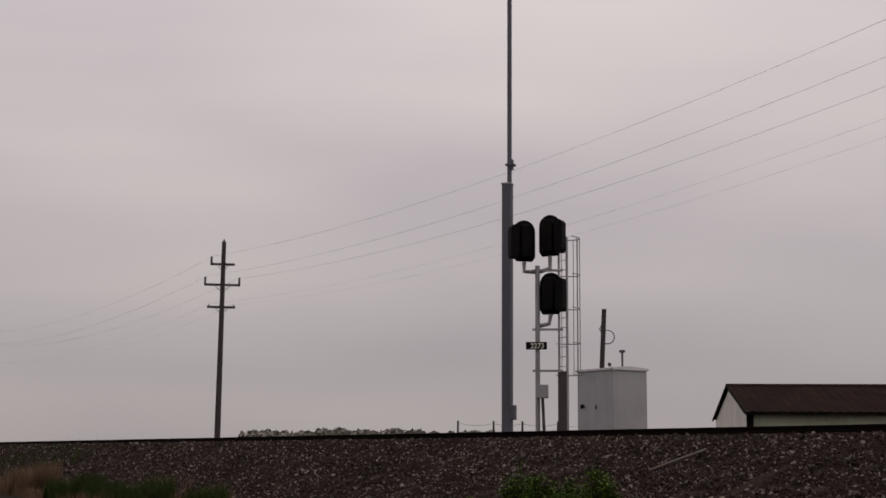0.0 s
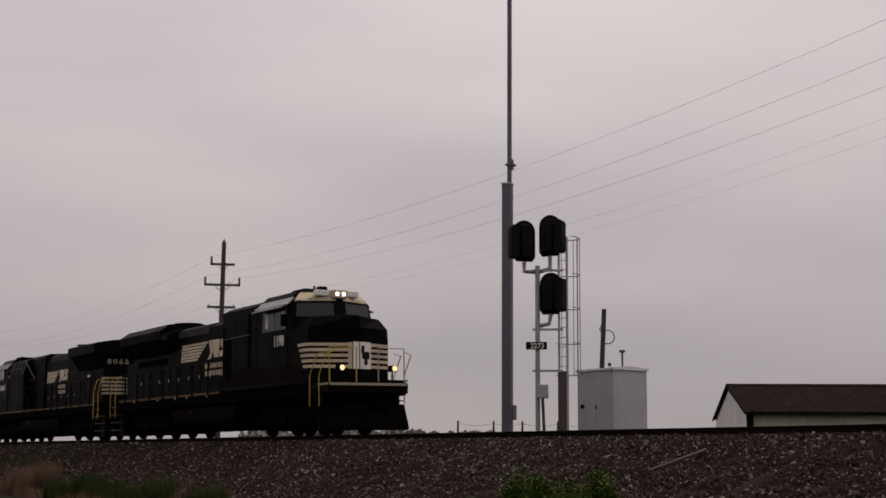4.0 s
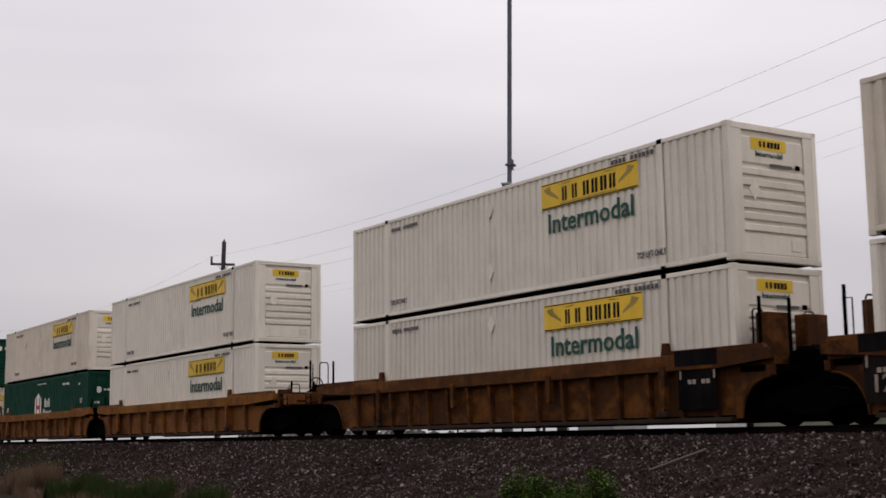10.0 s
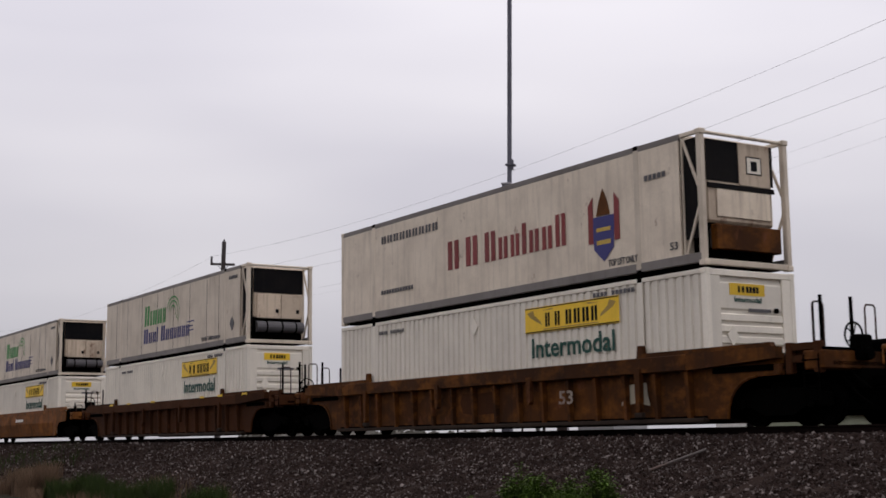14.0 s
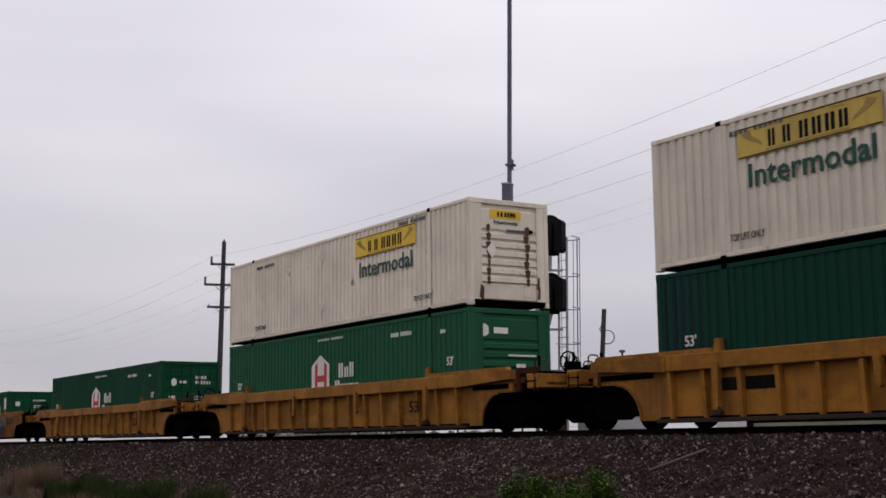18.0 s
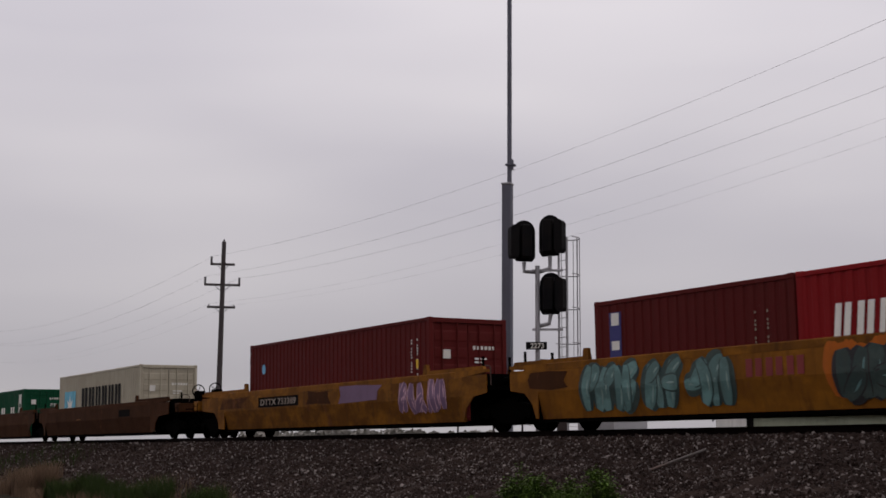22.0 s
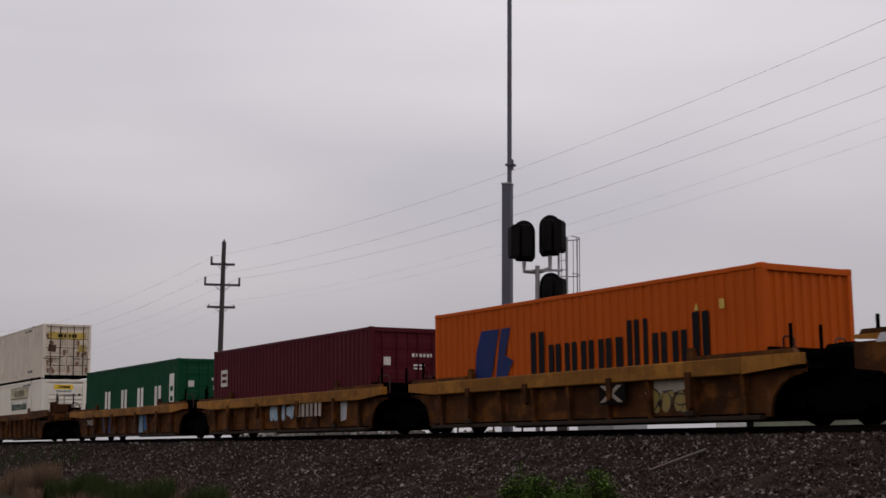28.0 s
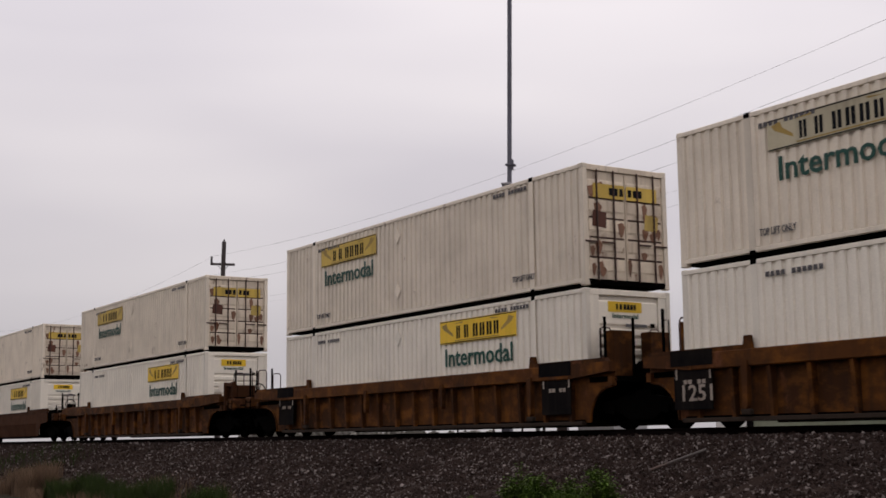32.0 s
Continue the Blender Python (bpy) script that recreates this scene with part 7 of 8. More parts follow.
def wide_cab_unit(s0):
    """Lead unit, cab forward: rounded radiator wings at the back."""
    lo = thing("locomotive", "black leading diesel locomotive with pale nose stripes and lit headlamps", "locomotive", "locomotives of the train")
    half = 11.3
    b = M_BLACK
    underframe(lo, half, b, M_DULLLINE, True)
    hood = [(0.98, 1.65), (0.98, 4.22), (0.72, 4.40), (0.0, 4.44)]
    section(hood, -9.55, -3.0, b, lo, "hood", "black engine hood")
    section(hood, -3.0, 1.55, b, lo, "hood")
    wing = [(0.98, 3.45), (1.52, 4.05), (1.56, 4.38), (1.15, 4.66), (0.0, 4.72)]
    section(wing, -9.72, -4.6, b, lo, "radiator", "flared radiator housing")
    section([(0.98, 3.55), (1.5, 3.98), (1.5, 4.18), (0.9, 4.45), (0, 4.5)], -4.6, -3.9, b, lo, "radiator_taper")
    for k in range(3):
        part("radiator_fan", Shape().lathe([(4.66, 0.62), (4.78, 0.62), (4.80, 0.5)], 18, "z", (-8.7 + 1.6 * k, 0, 0)), b, lo)
    section([(1.02, 4.0), (1.02, 4.30), (0.7, 4.42), (0, 4.46)], -3.9, -0.6, paint("grey_roof_edge", (0.035, 0.034, 0.036), 0.7, 0.4, 0.3, spec=0.05), lo, "worn grey roof edge")
    section([(1.5, 1.65), (1.5, 4.5), (1.2, 4.66), (0, 4.72)], 1.9, 4.95, b, lo, "inverter_cabinet")
    section([(1.25, 1.65), (1.25, 4.48), (0.9, 4.6), (0, 4.64)], 1.4, 1.9, b, lo, "hood_step")
    plates("cabinet_seam", [(3.1, 3.13, -1.510, -1.503, 1.8, 4.4), (4.93, 4.96, -1.510, -1.503, 1.8, 4.3), (7.55, 7.58, -1.510, -1.503, 1.8, 3.5)], M_SIGNAL, lo)
    part("road_dirt", Shape().prism([(1.6, 1.78), (8.6, 1.78), (8.7, 2.05), (7.6, 2.32), (6.0, 2.25), (4.4, 2.42), (2.6, 2.3), (1.6, 2.12)], "y", -1.503, -1.4995), paint("road_dirt_film", (0.0065, 0.0046, 0.0038), 0.8, 0.6, 0.6, 0.0, grime=(0.012, 0.007, 0.0045), spec=0.02), lo, "brown film of road dirt")
    plates("cabinet_door", [(2.2, 2.7, -1.512, -1.503, 2.0, 3.6), (4.2, 4.45, -1.512, -1.503, 2.4, 4.3), (1.95, 2.1, -1.512, -1.503, 2.3, 3.9)], M_UNDER, lo)
    part("grab_rail", Shape().rod((2.0, -1.53, 3.52), (4.4, -1.53, 3.55), 0.014, 5), M_GALV, lo)
    part("grille", Shape().box(-8.9, -5.2, -1.0, -0.984, 3.05, 3.3), M_UNDER, lo, "dark intake grille")
    for i in range(9):
        x = -9.2 + 1.12 * i
        part("hood_door", Shape().box(x, x + 0.96, -0.995, -0.983, 1.8, 2.95, 0.003), b, lo)
        part("latch", Shape().box(x + 0.8, x + 0.88, -1.01, -0.996, 2.3, 2.42), M_STEEL, lo)
    # box added to close the sky gap visible from the camera
    part("rear_cabinet", Shape().box(-10.35, -9.5, -0.98, 0.98, 1.65, 3.3, 0.03), b, lo)
    # cab and nose, both coming to a blunt arrow point
    section([(1.5, 1.65), (1.5, 4.38), (1.10, 4.80), (0, 4.88)], 4.95, 7.4, b, lo, "cab", "black cab")

    def wedge(x_back, rows):
        """Rows of (height, corner x, half width, point x), bottom to top, closed behind at x_back."""
        q = Shape()
        for z, xc, w, xp in rows:
            q.v += [(x_back, -w, z), (xc, -w, z), (xp, -0.12, z), (xp, 0.12, z), (xc, w, z), (x_back, w, z)]
        for r in range(len(rows) - 1):
            q.f += [tuple(6 * r + i for i in (k, k + 1)) + tuple(6 * r + 6 + i for i in (k + 1, k)) for k in range(5)]
            q.f.append((6 * r + 5, 6 * r, 6 * r + 6, 6 * r + 11))
        m = 6 * (len(rows) - 1)
        q.f += [tuple(range(6))[::-1], tuple(m + i for i in range(6))]
        return q

    part("cab_front", wedge(7.39, [(3.3, 7.82, 1.49, 8.5), (3.84, 7.80, 1.49, 8.42), (4.42, 7.72, 1.40, 8.28), (4.74, 7.55, 1.10, 8.14), (4.83, 7.45, 0.95, 7.98)]), b, lo, "angled black cab front")
    part("nose", wedge(7.41, [(1.65, 8.92, 1.48, 9.45), (3.16, 8.92, 1.48, 9.45), (3.46, 8.92, 1.46, 9.50), (3.82, 8.72, 1.24, 9.50)]), b, lo, "blunt black nose")
    part("nose_top", wedge(7.9, [(3.82, 8.7, 0.95, 9.42), (3.88, 8.6, 0.90, 9.38)]), b, lo)
    for sd in (-1, 1):
        roof = [(1.56, 4.34), (1.35, 4.58), (1.30, 4.56), (1.505, 4.34)]
        # pale strip on the near side only, far side in the cab paint
        part("cab_roof", Shape().prism([(sd * p, c) for p, c in roof], "x", 4.85, 7.55), M_STEEL if sd < 0 else b, lo, "pale cab roof edge" if sd < 0 else "")
        part("sun_visor", Shape().prism([(sd * 1.51, 4.30), (sd * 1.82, 4.20), (sd * 1.82, 4.23), (sd * 1.51, 4.33)], "x", 5.2, 7.35), M_STEEL, lo)
    win = part("side_window", Shape().box(5.5, 7.3, -1.508, -1.502, 3.58, 4.20), M_GLASS, lo, "dark cab side window")
    part("window_frame", Shape().box(5.45, 7.35, -1.518, -1.508, 3.52, 3.58).box(5.45, 7.35, -1.518, -1.508, 4.20, 4.25).box(5.45, 5.5, -1.518, -1.508, 3.58, 4.20).box(7.3, 7.35, -1.518, -1.508, 3.58, 4.20).box(6.4, 6.45, -1.518, -1.508, 3.58, 4.20), M_GALV, win)
    # pale plates on the glass stand in for daylight through the cab
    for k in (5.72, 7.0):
        part("window_gap", Shape().box(k, k + 0.15, -1.512, -1.508, 3.64, 4.13), M_LETTER, win, "pale plate standing in for daylight through the cab")

    def slab(name, sd, u0, u1, z0, z1, low, high, mat_, parent, lift=0.008, label=""):
        """A plate on one slanted half of the wedge between its corner (u 0) and its point (u 1)."""
        def on(u, row):
            z, xc, w, xp = row
            return Vector((xc + (xp - xc) * u + lift, sd * (w + (0.12 - w) * u + lift), z))
        def at_(u, z):
            k = (z - low[0]) / (high[0] - low[0])
            return on(u, low).lerp(on(u, high), k)
        return part(name, Shape().add([at_(u0, z0), at_(u1, z0), at_(u1, z1), at_(u0, z1)], [(0, 1, 2, 3)]), mat_, parent, label)

    c_lo, c_hi, n_lo, n_hi = (3.84, 7.80, 1.49, 8.42), (4.42, 7.72, 1.40, 8.28), (1.65, 8.92, 1.48, 9.45), (3.16, 8.92, 1.48, 9.45)
    b_lo, b_hi = (4.42, 7.72, 1.40, 8.28), (4.74, 7.55, 1.10, 8.14)
    for sd in (-1, 1):
        slab("windscreen", sd, 0.08, 0.93, 3.9, 4.36, c_lo, c_hi, M_GLASS, lo, 0.01, "dark windscreen half")
        slab("visor_band", sd, 0.0, 1.0, 4.44, 4.74, b_lo, b_hi, M_LINE, lo, 0.006, "pale band over the windscreen")
        slab("grab_bar", sd, 0.3, 0.42, 4.48, 4.62, b_lo, b_hi, M_SIGNAL, lo, 0.02)
        for i in range(5):
            z = 2.15 + 0.178 * i
            slab("nose_stripe", sd, 0.0, 0.93, z, z + 0.10, n_lo, n_hi, M_LINE, lo, 0.006, "pale nose stripe")
        slab("stripe_edge", sd, 0.90, 0.99, 2.12, 2.98, n_lo, n_hi, M_LINE, lo, 0.010)
    for i in range(5):
        z = 2.15 + 0.178 * i
        part("nose_stripe", Shape().add([(8.92, -1.486, z), (8.62 - 0.10 * i, -1.488, z), (8.56 - 0.10 * i, -1.488, z + 0.10), (8.92, -1.486, z + 0.10)], [(0, 1, 2, 3)]), M_LINE, lo)
    for y in (-0.55, 0.55):
        part("number_board", Shape().box(7.95, 8.14, y - 0.26, y + 0.26, 4.60, 4.80, 0.02), M_LETTER, lo, "white number board")
    lamp = part("headlamp_housing", Shape().box(8.05, 8.37, -0.27, 0.27, 4.52, 4.80, 0.03), M_LINE, lo)
    for y in (-0.12, 0.12):
        part("headlamp", Shape().lathe([(8.37, 0.07), (8.385, 0.06)], 12, "x", (0, y, 4.66)), M_LAMP, lamp, "lit white headlamp")
    for y in (-0.95, 0.95):
        d = part("ditch_lamp_box", Shape().box(10.0, 10.3, y - 0.10, y + 0.10, 2.0, 2.20, 0.02), M_BLACK, lo)
        part("ditch_lamp", Shape().lathe([(10.3, 0.085), (10.315, 0.075)], 12, "x", (0, y, 2.10)), M_DITCH, d, "lit warm ditch lamp")
        part("lamp_bracket", Shape().rod((10.12, y, 1.65), (10.12, y, 1.98), 0.03, 6), M_BLACK, d)
    part("nose_emblem", Shape().add([(9.46, -0.11, 2.12), (9.46, 0.11, 2.12), (9.46, 0.11, 3.0), (9.46, -0.11, 3.0)], [(0, 1, 2, 3)]), M_LETTER, lo)
    em = slab("nose_emblem", 1, 0.62, 0.99, 2.12, 3.0, n_lo, n_hi, M_LETTER, lo, 0.012, "white square emblem")
    slab("emblem_mark", 1, 0.74, 0.86, 2.25, 2.55, n_lo, n_hi, M_DARKLET, em, 0.016)
    slab("emblem_mark", 1, 0.68, 0.93, 2.45, 2.68, n_lo, n_hi, M_DARKLET, em, 0.018)
    slab("emblem_mark", 1, 0.86, 0.96, 2.62, 2.88, n_lo, n_hi, M_DARKLET, em, 0.020)
    for sd in (-1, 1):
        part("front_rail", Shape().pipe([(10.2, sd * 1.35, 1.65), (10.2, sd * 1.35, 2.75), (10.2, sd * 0.4, 2.75), (10.2, sd * 0.4, 1.65)], 0.022, 6), M_STEEL if sd > 0 else M_HANDRAIL, lo)
    part("plough", Shape().prism([(9.6, 1.0), (10.02, 0.95), (10.28, 0.36), (10.34, 0.14), (9.85, 0.14), (9.65, 0.4)], "y", -1.45, 1.45), M_TRUCK, lo, "dusty curved snowplough blade")
    part("anticlimber", Shape().box(9.0, 10.3, -1.45, 1.45, 1.30, 1.65, 0.03), b, lo)
    part("anticlimber_edge", Shape().box(10.3, 10.31, -1.4, 1.4, 1.55, 1.63), M_DULLSTRIPE, lo)
    part("anticlimber_edge", Shape().box(9.6, 10.3, -1.46, -1.451, 1.56, 1.63), M_DULLSTRIPE, lo)
    part("roof_horn", Shape().rod((5.5, 0.3, 4.9), (6.1, 0.3, 5.05), 0.05, 8), b, lo)
    part("air_conditioner", Shape().box(5.6, 6.6, -0.5, 0.5, 4.88, 5.02, 0.04), b, lo)
    part("antenna", Shape().rod((7.0, -0.3, 4.88), (7.0, -0.3, 5.06), 0.035, 6), b, lo)
    small_marks(lo, 2.99, 6.34, "1198", 0.35, 0.75, M_LETTER, -1.504)
    loco_logo(lo, -3.66, 1.26, -0.998, 3.0, 3.71, M_LINE)
    handrails(lo, [-9.2, -7.6, -6.0, -4.4, -2.8, -1.2, 0.4], -1.46, 1.72, b)
    for x in (-8.1, -5.2, -3.2, -1.9, 0.2):
        part("sill_tag", Shape().box(x, x + 0.16, -1.434, -1.428, 1.52, 1.60), M_STEEL, lo, "pale tag on the frame")
    for k in range(4):
        part("roof_bump", Shape().box(-0.2 + 0.22 * k, -0.08 + 0.22 * k, -0.2 - 0.1 * (k % 2), 0.1, 4.44, 4.62 + 0.06 * (k % 2), 0.02), b, lo)
    part("roof_vent", Shape().box(6.9, 7.2, -0.2, 0.1, 4.88, 5.04, 0.03), b, lo)
    part("mirror", Shape().box(7.42, 7.46, -1.75, -1.55, 3.6, 4.0), b, lo)
    return rolling(lo, s0)


def long_hood_unit(s0, body, cabmat, ink, number, label, patchy=False, up=0.0):
    """Trailing unit running hood first: cab at the back of its travel."""
    lo = thing("locomotive", label, "locomotive", "locomotives of the train")
    half = 11.15
    b = body
    dull = M_GALV if patchy else b
    underframe(lo, half, b, M_DULLLINE)
    # local x grows towards the direction of travel, where the radiator end is
    hood = [(0.96, 1.70), (0.96, 4.12), (0.86, 4.30 + up * 0.7), (0.62, 4.40 + up), (0.0, 4.44 + up)]
    section(hood, -0.2, 9.65, b, lo, "hood", "engine hood")
    # radiators flare out over the walkway, under a flat wing with a crowned top
    section([(0.96, 3.36), (1.47, 4.03), (1.0, 4.08), (0.0, 4.1)], 5.9, 9.62, b, lo, "radiator", "sloping radiator housing")
    section([(0.96, 4.02), (1.50, 4.04), (1.51, 4.36 + up), (1.38, 4.42 + up), (0.55, 4.56 + up), (0.0, 4.58 + up)], 5.6, 9.86, b, lo, "radiator_wing", "overhanging radiator wing")
    s = Shape()
    fa = [(5.6, y, z) for y, z in ((0.96, 4.02), (1.50, 4.04), (1.51, 4.36 + up), (0.55, 4.56 + up), (-0.55, 4.56 + up), (-1.51, 4.36 + up), (-1.50, 4.04), (-0.96, 4.02))]
    fb = [(4.7, y, z) for y, z in ((0.96, 4.06), (0.97, 4.08), (0.98, 4.14), (0.55, 4.42), (-0.55, 4.42), (-0.98, 4.14), (-0.97, 4.08), (-0.96, 4.06))]
    s.add(fa + fb, [(i, (i + 1) % 8, 8 + (i + 1) % 8, 8 + i) for i in range(8)] + [tuple(range(8, 16))])
    part("wing_taper", s, b, lo, "tapered start of the wing")
    part("wing_edge", Shape().box(5.7, 9.8, -1.528, -1.508, 4.04, 4.07), M_DKPANEL, lo)
    for x0, x1 in ((6.15, 7.5), (7.62, 9.2)):
        sc = part("radiator_screen", Shape().add([(x0, -1.03, 3.435), (x1, -1.03, 3.435), (x1, -1.42, 3.95), (x0, -1.42, 3.95), (x0, -1.01, 3.44), (x1, -1.01, 3.44), (x1, -1.40, 3.96), (x0, -1.40, 3.96)], [(0, 1, 2, 3), (4, 7, 6, 5), (0, 4, 5, 1), (3, 2, 6, 7), (0, 3, 7, 4), (1, 5, 6, 2)]), M_SIGNAL, lo, "black radiator screen")
        part("screen_frame", Shape().rod((x0, -1.045, 3.43), (x1, -1.045, 3.43), 0.018, 5).rod((x0 - 0.02, -1.045, 3.43), (x0 - 0.02, -1.43, 3.95), 0.018, 5), dull, sc)
    # wide cabinets behind the cab
    section([(1.05, 1.70), (1.05, 4.46), (0.8, 4.62), (0, 4.66)], -2.9, -0.15, b, lo, "blower_cabinet")
    section([(1.47, 1.70), (1.47, 3.72), (1.3, 4.40), (0.9, 4.56), (0, 4.62)], -6.3, -2.9, b, lo, "alternator_cabinet")
    section([(1.5, 1.70), (1.5, 4.18), (1.08, 4.68), (0.0, 4.76)], -8.8, -6.3, cabmat, lo, "cab", "cab")
    nose = [(-8.8, 1.70), (-10.2, 1.70), (-10.2, 3.22), (-10.1, 3.40), (-9.02, 3.78), (-8.9, 4.40), (-8.8, 4.56)]
    part("nose", Shape().prism(nose, "y", -1.2, 1.2), cabmat, lo, "nose")
    for sd in (-1, 1):
        a, o = sd * 1.2, sd * 1.47
        part("nose_cheek", Shape().add([(-8.8, a, 1.70), (-10.2, a, 1.70), (-10.2, a, 3.22), (-10.1, a, 3.40), (-9.02, a, 3.78), (-8.9, a, 4.40), (-8.8, a, 4.56), (-8.8, sd * 1.498, 1.70), (-10.0, o, 1.70), (-10.0, o, 3.12), (-9.92, o, 3.3), (-8.92, sd * 1.48, 3.68), (-8.86, sd * 1.46, 4.16), (-8.8, sd * 1.36, 4.34)],
             [(1, 8, 9, 2), (2, 9, 10, 3), (3, 10, 11, 4), (4, 11, 12, 5), (5, 12, 13, 6), (7, 11, 10, 9, 8), (7, 13, 12, 11), (0, 7, 8, 1)]), cabmat, lo)
        roof = [(1.56, 4.14), (1.34, 4.44), (1.29, 4.42), (1.505, 4.14)]
        part("cab_roof", Shape().prism([(sd * p, q) for p, q in roof], "x", -8.92, -6.25), M_ROOFSHEET if sd < 0 else cabmat, lo)
    # the narrow pale pane stands in for daylight through the cab
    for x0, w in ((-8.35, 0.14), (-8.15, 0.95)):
        win = part("side_window", Shape().box(x0, x0 + w, -1.508, -1.502, 3.56, 4.10), M_GLASS if w > 0.2 else M_LETTER, lo, "dark cab side window" if w > 0.2 else "pale plate standing in for daylight through the cab")
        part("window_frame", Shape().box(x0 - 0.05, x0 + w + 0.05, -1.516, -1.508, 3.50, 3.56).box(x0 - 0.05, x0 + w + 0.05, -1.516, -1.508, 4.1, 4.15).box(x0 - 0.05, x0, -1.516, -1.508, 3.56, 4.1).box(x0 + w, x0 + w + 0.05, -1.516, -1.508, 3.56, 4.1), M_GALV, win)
    # another pale plate in place of daylight from the far window
    part("window_gap", Shape().box(-7.38, -7.24, -1.512, -1.508, 3.62, 4.06), M_LETTER, lo, "pale plate standing in for daylight through the cab")
    for y0, y1 in ((-1.1, -0.08), (0.08, 1.1)):
        part("windscreen", Shape().add([(-9.028, y0, 3.86), (-9.028, y1, 3.86), (-8.91, y1, 4.36), (-8.91, y0, 4.36)], [(0, 1, 2, 3)]), M_GLASS, lo)
    # intakes along the top of the wide cabinet: flat black plates in place of shade
    part("cab_recess", Shape().box(-6.28, -5.0, -1.482, -1.474, 3.42, 3.72), M_SIGNAL, lo, "black plate for the shaded recess behind the cab")
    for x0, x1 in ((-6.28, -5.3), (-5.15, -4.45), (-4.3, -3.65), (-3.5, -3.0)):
        part("air_intake", Shape().add([(x0, -1.478, 3.73), (x1, -1.478, 3.73), (x1, -1.32, 4.36), (x0, -1.32, 4.36)], [(0, 1, 2, 3)]), M_SIGNAL, lo, "black plate for a shaded intake opening")
    # pale plate in place of the daylight behind the recess
    part("far_light", Shape().box(-6.1, -5.85, -1.490, -1.484, 3.6, 3.72), M_STEEL, lo)
    for x0 in (-5.22, -4.37, -3.58, -2.95):
        part("intake_frame", Shape().rod((x0, -1.50, 3.68), (x0, -1.34, 4.40), 0.025, 5), M_STEEL if patchy else M_GALV, lo)
    part("intake_rail", Shape().rod((-6.2, -1.53, 3.98), (-2.95, -1.53, 3.98), 0.014, 5), M_GALV, lo)
    part("slant_brace", Shape().pipe([(-2.98, -1.46, 4.36), (-2.75, -1.40, 4.30), (-1.75, -1.16, 3.35), (-2.6, -1.16, 3.30)], 0.026, 6), M_STEEL if patchy else M_GALV, lo, "slanted pipe brace")
    part("wall_post", Shape().box(-2.92, -2.86, -1.49, -1.40, 1.72, 3.7), M_DKPANEL, lo)
    part("grab_rail", Shape().rod((-6.2, -1.49, 2.55), (-3.1, -1.49, 2.55), 0.012, 5), dull, lo)
    part("vent", Shape().box(-8.45, -8.05, -1.508, -1.502, 2.02, 2.5), M_SIGNAL, lo)
    part("side_vent", Shape().box(-1.22, -0.74, -1.062, -1.051, 3.92, 4.42), M_SIGNAL, lo, "dark side vent")
    hp = part("hatch", Shape().box(-1.38, -0.50, -1.068, -1.051, 3.2, 3.86, 0.01), b, lo, "bolted hatch plate")
    for x in (-1.36, -0.54):
        part("hatch_edge", Shape().box(x, x + 0.025, -1.072, -1.0685, 3.2, 3.86), M_RUSTBAR, hp)
    # darker patch low on the cabinet wall
    part("soot_stain", Shape().prism([(-2.45, 1.75), (-1.75, 1.75), (-1.7, 2.5), (-1.85, 3.2), (-2.4, 3.1)], "y", -1.054, -1.0505), M_DKBROWN if patchy else M_BLACK, lo, "dark patch on the cabinet wall")
    part("cab_seam", Shape().box(-9.6, -6.4, -1.506, -1.5, 2.58, 2.60), M_SIGNAL, lo)
    part("cab_edge", Shape().box(-6.32, -6.28, -1.506, -1.5, 1.8, 4.1), M_SIGNAL, lo)
    part("nose_light", Shape().lathe([(-9.0, 0.09), (-9.03, 0.08)], 10, "x", (0, 0.12, 4.5)), M_STEEL, lo)
    part("nose_grab", Shape().pipe([(-10.0, -0.9, 3.42), (-9.9, -0.9, 3.6), (-9.4, -0.9, 3.78), (-9.3, -0.9, 3.7)], 0.02, 5), M_BLACK, lo)
    # end of the hood: lamps, number, stripes
    lh = part("lamp_housing", Shape().box(9.86, 9.90, -0.02, 0.20, 4.06, 4.42, 0.015), M_SIGNAL, lo, "black lamp housing")
    for z in (4.15, 4.33):
        part("end_lamp", Shape().lathe([(9.90, 0.07), (9.915, 0.06)], 10, "x", (0, 0.09, z)), M_STEEL, lh, "unlit lamp")
    num_ink = M_DULLNUM if not patchy else M_BLUELET
    for i, digit in enumerate(number):
        nm = part("end_digit", fit_word(digit, 0.2, 0.23, num_ink), num_ink, lo, "digit of the road number" if i == 0 else "")
        nm.matrix_local = pose(9.656, -0.80 + 0.28 * i, 3.70 - up * 1.2, 0, 0, 90)
    for i in range(5):
        z = 2.12 + 0.178 * i
        part("end_stripe", Shape().box(9.15 + 0.05 * i, 9.65, -0.966, -0.961, z, z + 0.105), M_DULLSTRIPE, lo, "pale hood-end stripe")
        part("end_stripe", Shape().box(9.651, 9.657, -0.96, 0.40, z, z + 0.105), M_DULLSTRIPE, lo)
        q = 2.15 + 0.178 * i
        part("nose_stripe", Shape().box(-10.208, -10.2, -1.2, 1.2, q, q + 0.1), M_LETTER, lo, "pale nose stripe")
        part("nose_stripe", Shape().add([(-10.206, -1.21, q), (-10.004, -1.482, q), (-10.004, -1.482, q + 0.1), (-10.206, -1.21, q + 0.1)], [(0, 1, 2, 3)]), M_LETTER, lo)
        part("nose_stripe", Shape().add([(-10.004, -1.482, q), (-9.55 + 0.09 * i, -1.496, q), (-9.5 + 0.09 * i, -1.496, q + 0.1), (-10.004, -1.482, q + 0.1)], [(0, 1, 2, 3)]), M_LETTER, lo)
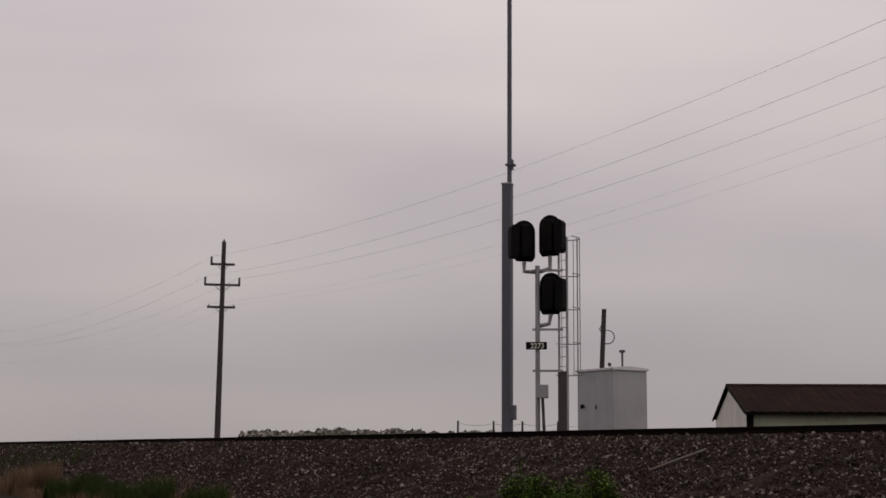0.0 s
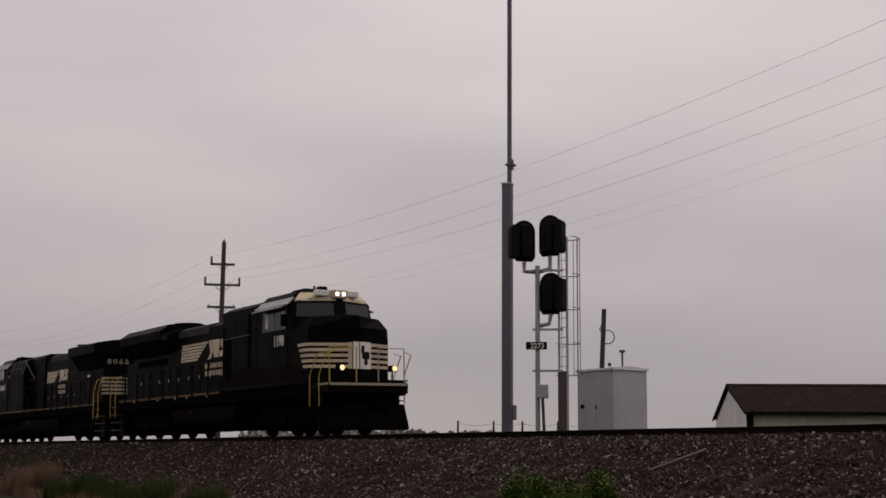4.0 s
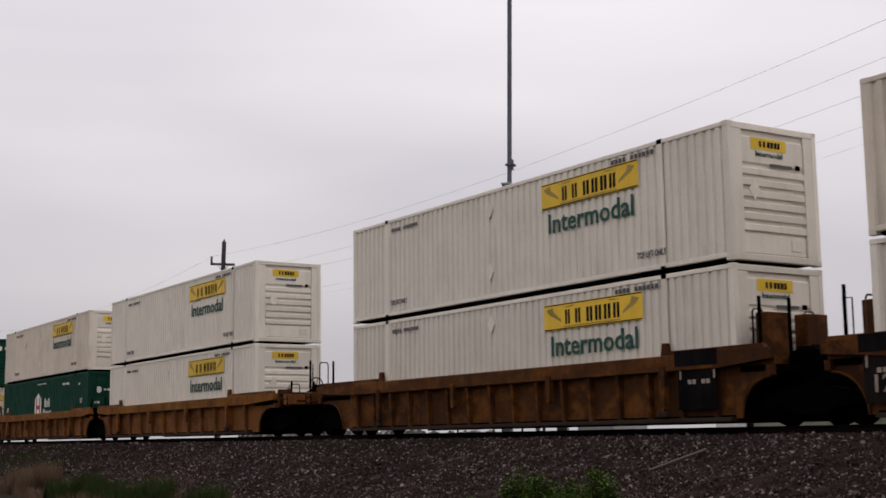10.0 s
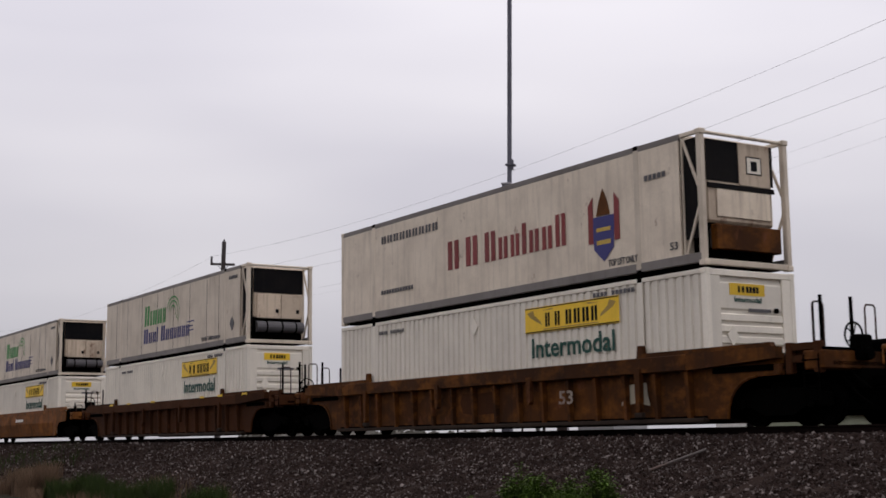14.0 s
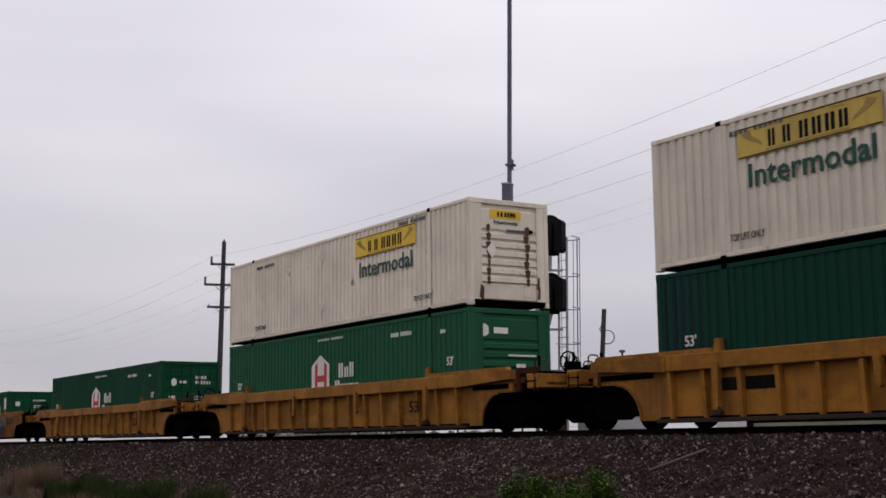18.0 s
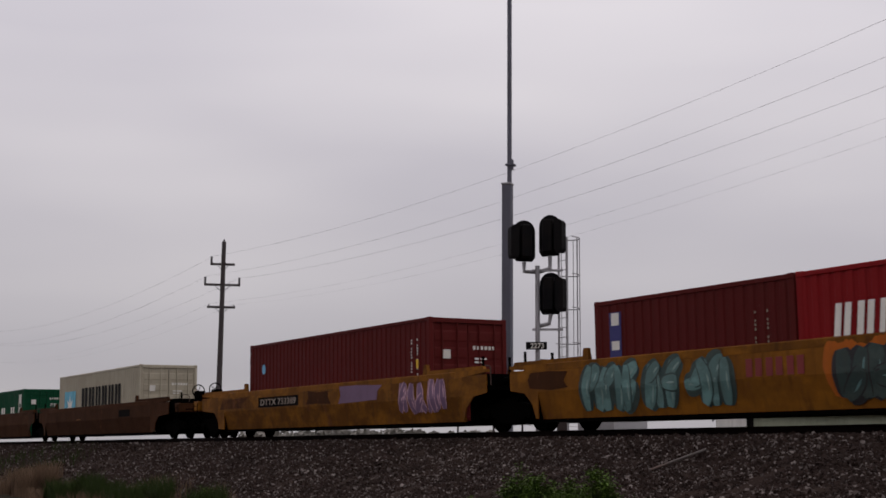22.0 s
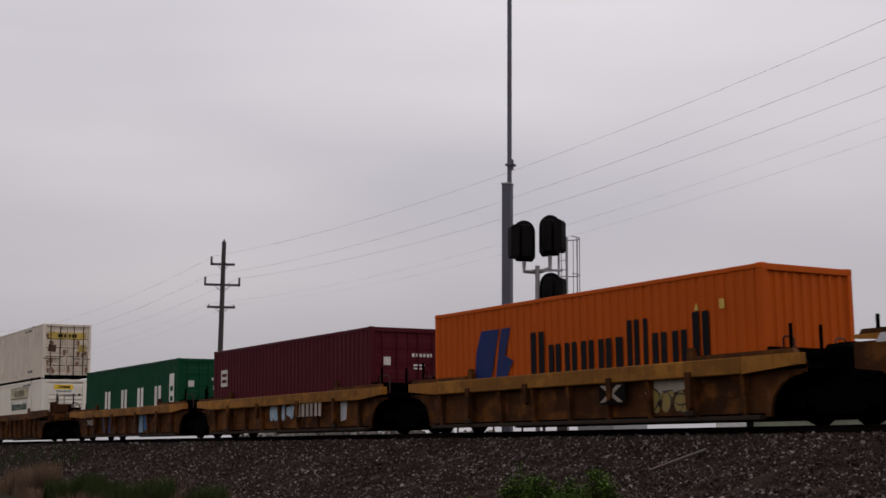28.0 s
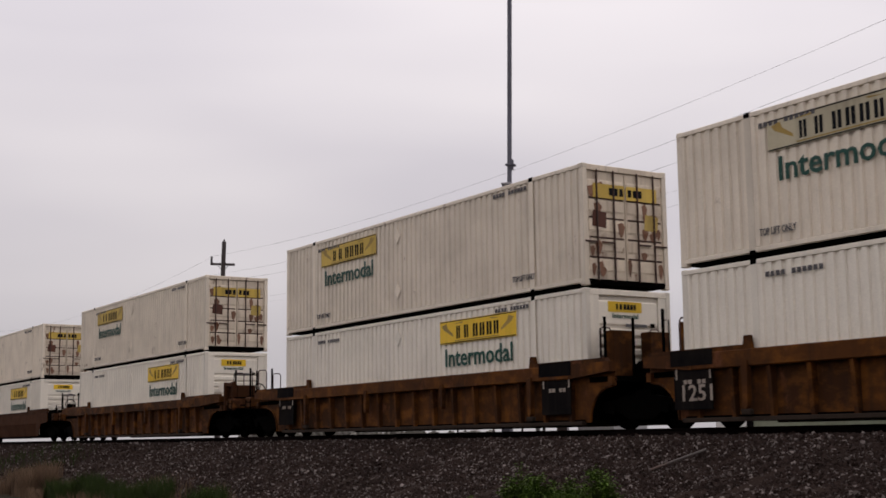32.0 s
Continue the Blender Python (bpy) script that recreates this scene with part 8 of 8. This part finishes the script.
    part("end_door", Shape().box(9.651, 9.662, 0.45, 0.85, 1.8, 3.0, 0.004), b, lo, "narrow end door")
    # hood doors with dark gaps between them
    for i in range(16):
        x = -0.1 + 0.595 * i
        part("hood_door", Shape().box(x + 0.02, x + 0.575, -0.974, -0.961, 1.82, 2.62 if i > 8 else 3.0, 0.004), b, lo)
        part("door_gap", Shape().box(x - 0.012, x + 0.012, -0.966, -0.961, 1.8, 3.30 if 2 < i < 9 else 3.05), M_DKPANEL if patchy else M_SIGNAL, lo)
        if i % 2 == 0:
            part("latch", Shape().box(x + 0.44, x + 0.52, -0.985, -0.975, 2.2, 2.30), M_STEEL, lo)
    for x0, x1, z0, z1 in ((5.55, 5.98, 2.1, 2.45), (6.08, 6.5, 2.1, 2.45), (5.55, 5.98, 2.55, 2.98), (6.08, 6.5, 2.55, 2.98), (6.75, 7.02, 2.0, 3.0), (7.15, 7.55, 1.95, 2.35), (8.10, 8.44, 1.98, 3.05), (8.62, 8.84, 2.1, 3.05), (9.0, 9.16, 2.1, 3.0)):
        # black plate in place of the shade inside the louvre
        part("louvre", Shape().box(x0, x1, -0.988, -0.962, z0, z1), M_SIGNAL, lo, "black plate for a shaded louvre opening")
        part("louvre_frame", Shape().box(x0 - 0.03, x0, -0.995, -0.962, z0, z1), b, lo)
    lb = part("hood_label", Shape().box(7.2, 7.62, -0.982, -0.975, 3.02, 3.14), M_LETTER, lo, "white label on the hood")
    part("rust_patch", Shape().prism([(7.15, 2.5), (7.5, 2.45), (7.6, 2.8), (7.35, 2.95), (7.1, 2.75)], "y", -0.979, -0.975), M_DKRUST, lo, "round rust-brown patch")
    part("side_cabinet", Shape().box(-2.8, -2.3, -1.30, -1.06, 1.72, 2.4, 0.02), M_BLACK if not patchy else b, lo)
    st = part("exhaust_stack", Shape().lathe([(4.38, 0.44), (4.50, 0.44), (4.52, 0.36), (4.82, 0.38), (4.84, 0.44), (4.88, 0.44), (4.88, 0.3)], 16, "z", (3.5, 0, 0)), M_BLACK, lo, "round black exhaust stack")
    hn = part("horn", Shape().box(1.3, 2.1, -0.12, 0.12, 4.44, 4.56, 0.03), M_BLACK, lo, "cluster of air horns")
    for k in range(3):
        part("horn_bell", Shape().rod((1.45 + 0.25 * k, 0.0, 4.62 + 0.04 * k), (1.05 + 0.25 * k, -0.1, 4.64 + 0.04 * k), 0.03, 8, 0.085), M_BLACK, hn)
        part("horn_bell", Shape().rod((1.65 + 0.2 * k, 0.0, 4.62 + 0.03 * k), (2.0 + 0.2 * k, 0.06, 4.64 + 0.03 * k), 0.03, 8, 0.085), M_BLACK, hn)
    part("roof_grab", Shape().pipe([(9.5, -0.35, 4.56), (9.5, -0.35, 4.70), (9.5, 0.1, 4.70), (9.5, 0.1, 4.57)], 0.02, 5), M_STEEL, lo)
    part("roof_box", Shape().box(-8.2, -7.2, -0.45, 0.45, 4.75, 4.88, 0.04), M_BLACK, lo)
    for k in range(4):
        part("roof_fitting", Shape().box(-7.9 + 0.35 * k, -7.75 + 0.35 * k, -0.7, -0.5, 4.66, 4.84 + 0.03 * (k % 2), 0.02), M_BLACK, lo)
    small_marks(lo, 2.93, -7.9, number, 0.30, 1.1, M_LETTER if not patchy else paint("orange_number", (0.30, 0.12, 0.05)), -1.505)
    loco_logo(lo, 0.0, 3.9, -0.978, 3.03, 3.62, ink)
    if patchy:
        zig = [(-6.3, 1.72), (-2.95, 1.72), (-2.95, 1.80), (-3.7, 2.12), (-3.25, 2.42), (-4.1, 2.66), (-4.5, 2.94), (-4.15, 3.2), (-4.9, 3.42), (-5.0, 3.7), (-6.3, 3.7)]
        part("paint_patch", Shape().prism(zig, "y", -1.480, -1.471), cabmat, lo, "ragged blue paint left on grey primer")
        part("rust_edge", Shape().prism([(a + 0.14, c + 0.03) for a, c in zig[2:10]] + [(a - 0.02, c) for a, c in zig[2:10]][::-1], "y", -1.477, -1.4705), paint("orange_rust_edge", (0.26, 0.09, 0.025), rust=0.2), lo, "orange rusty edge of the old paint")
        part("rust_patch", Shape().prism([(-8.0, 2.66), (-6.6, 2.70), (-6.65, 2.84), (-7.9, 2.82)], "y", -1.505, -1.4995), paint("faded_brown_patch", (0.07, 0.05, 0.07), rust=0.1), lo, "faded brown name line")
        for x, z in ((-5.6, 1.95), (-4.9, 2.0), (-9.2, 2.2)):
            part("small_label", Shape().box(x, x + 0.14, -1.509, -1.5, z, z + 0.08), M_LETTER, lo)
        for x, w, z0, z1 in ((0.35, 0.10, 1.9, 3.1), (2.1, 0.08, 1.9, 2.8), (4.3, 0.12, 1.9, 3.3), (5.2, 0.09, 2.0, 3.8), (-0.7, 0.1, 1.9, 3.0)):
            part("rust_streak", Shape().prism([(x, z0), (x + w, z0 + 0.1), (x + w * 0.8, z1), (x + w * 0.2, z1 - 0.1)], "y", -0.9785 if x > -0.2 else -1.056, -0.9745 if x > -0.2 else -1.0505), M_DKBROWN, lo, "brown rust streak")
    handrails(lo, [-2.5, -0.25, 1.31, 2.77, 3.85, 5.4, 6.25, 7.75, 9.3], -1.47, 1.74, M_DKBROWN if patchy else M_BLACK, M_GALV if patchy else None)
    return rolling(lo, s0)


wide_cab_unit(145.35)
long_hood_unit(121.85, M_BLACK, M_BLACK, M_LINE, "8065", "black diesel locomotive with pale stripes, running hood first", up=0.12)
long_hood_unit(99.35, M_GREYLOCO, M_BLUELOCO, M_DKPANEL, "4000", "grey primer diesel locomotive with a patchy blue cab", True)


# ---- movement ----
def motions():
    ca, sa = math.cos(radians(CANT)), math.sin(radians(CANT))
    for ob, s, z in TRAIN:
        rows = [(t, pose(s + SPEED * (t - 13.0), -z * sa, RZ + z * ca, CANT)) for t in (0.0, 8.0, 16.0, 24.0, 32.0)]
        walk(ob, rows)


motions()
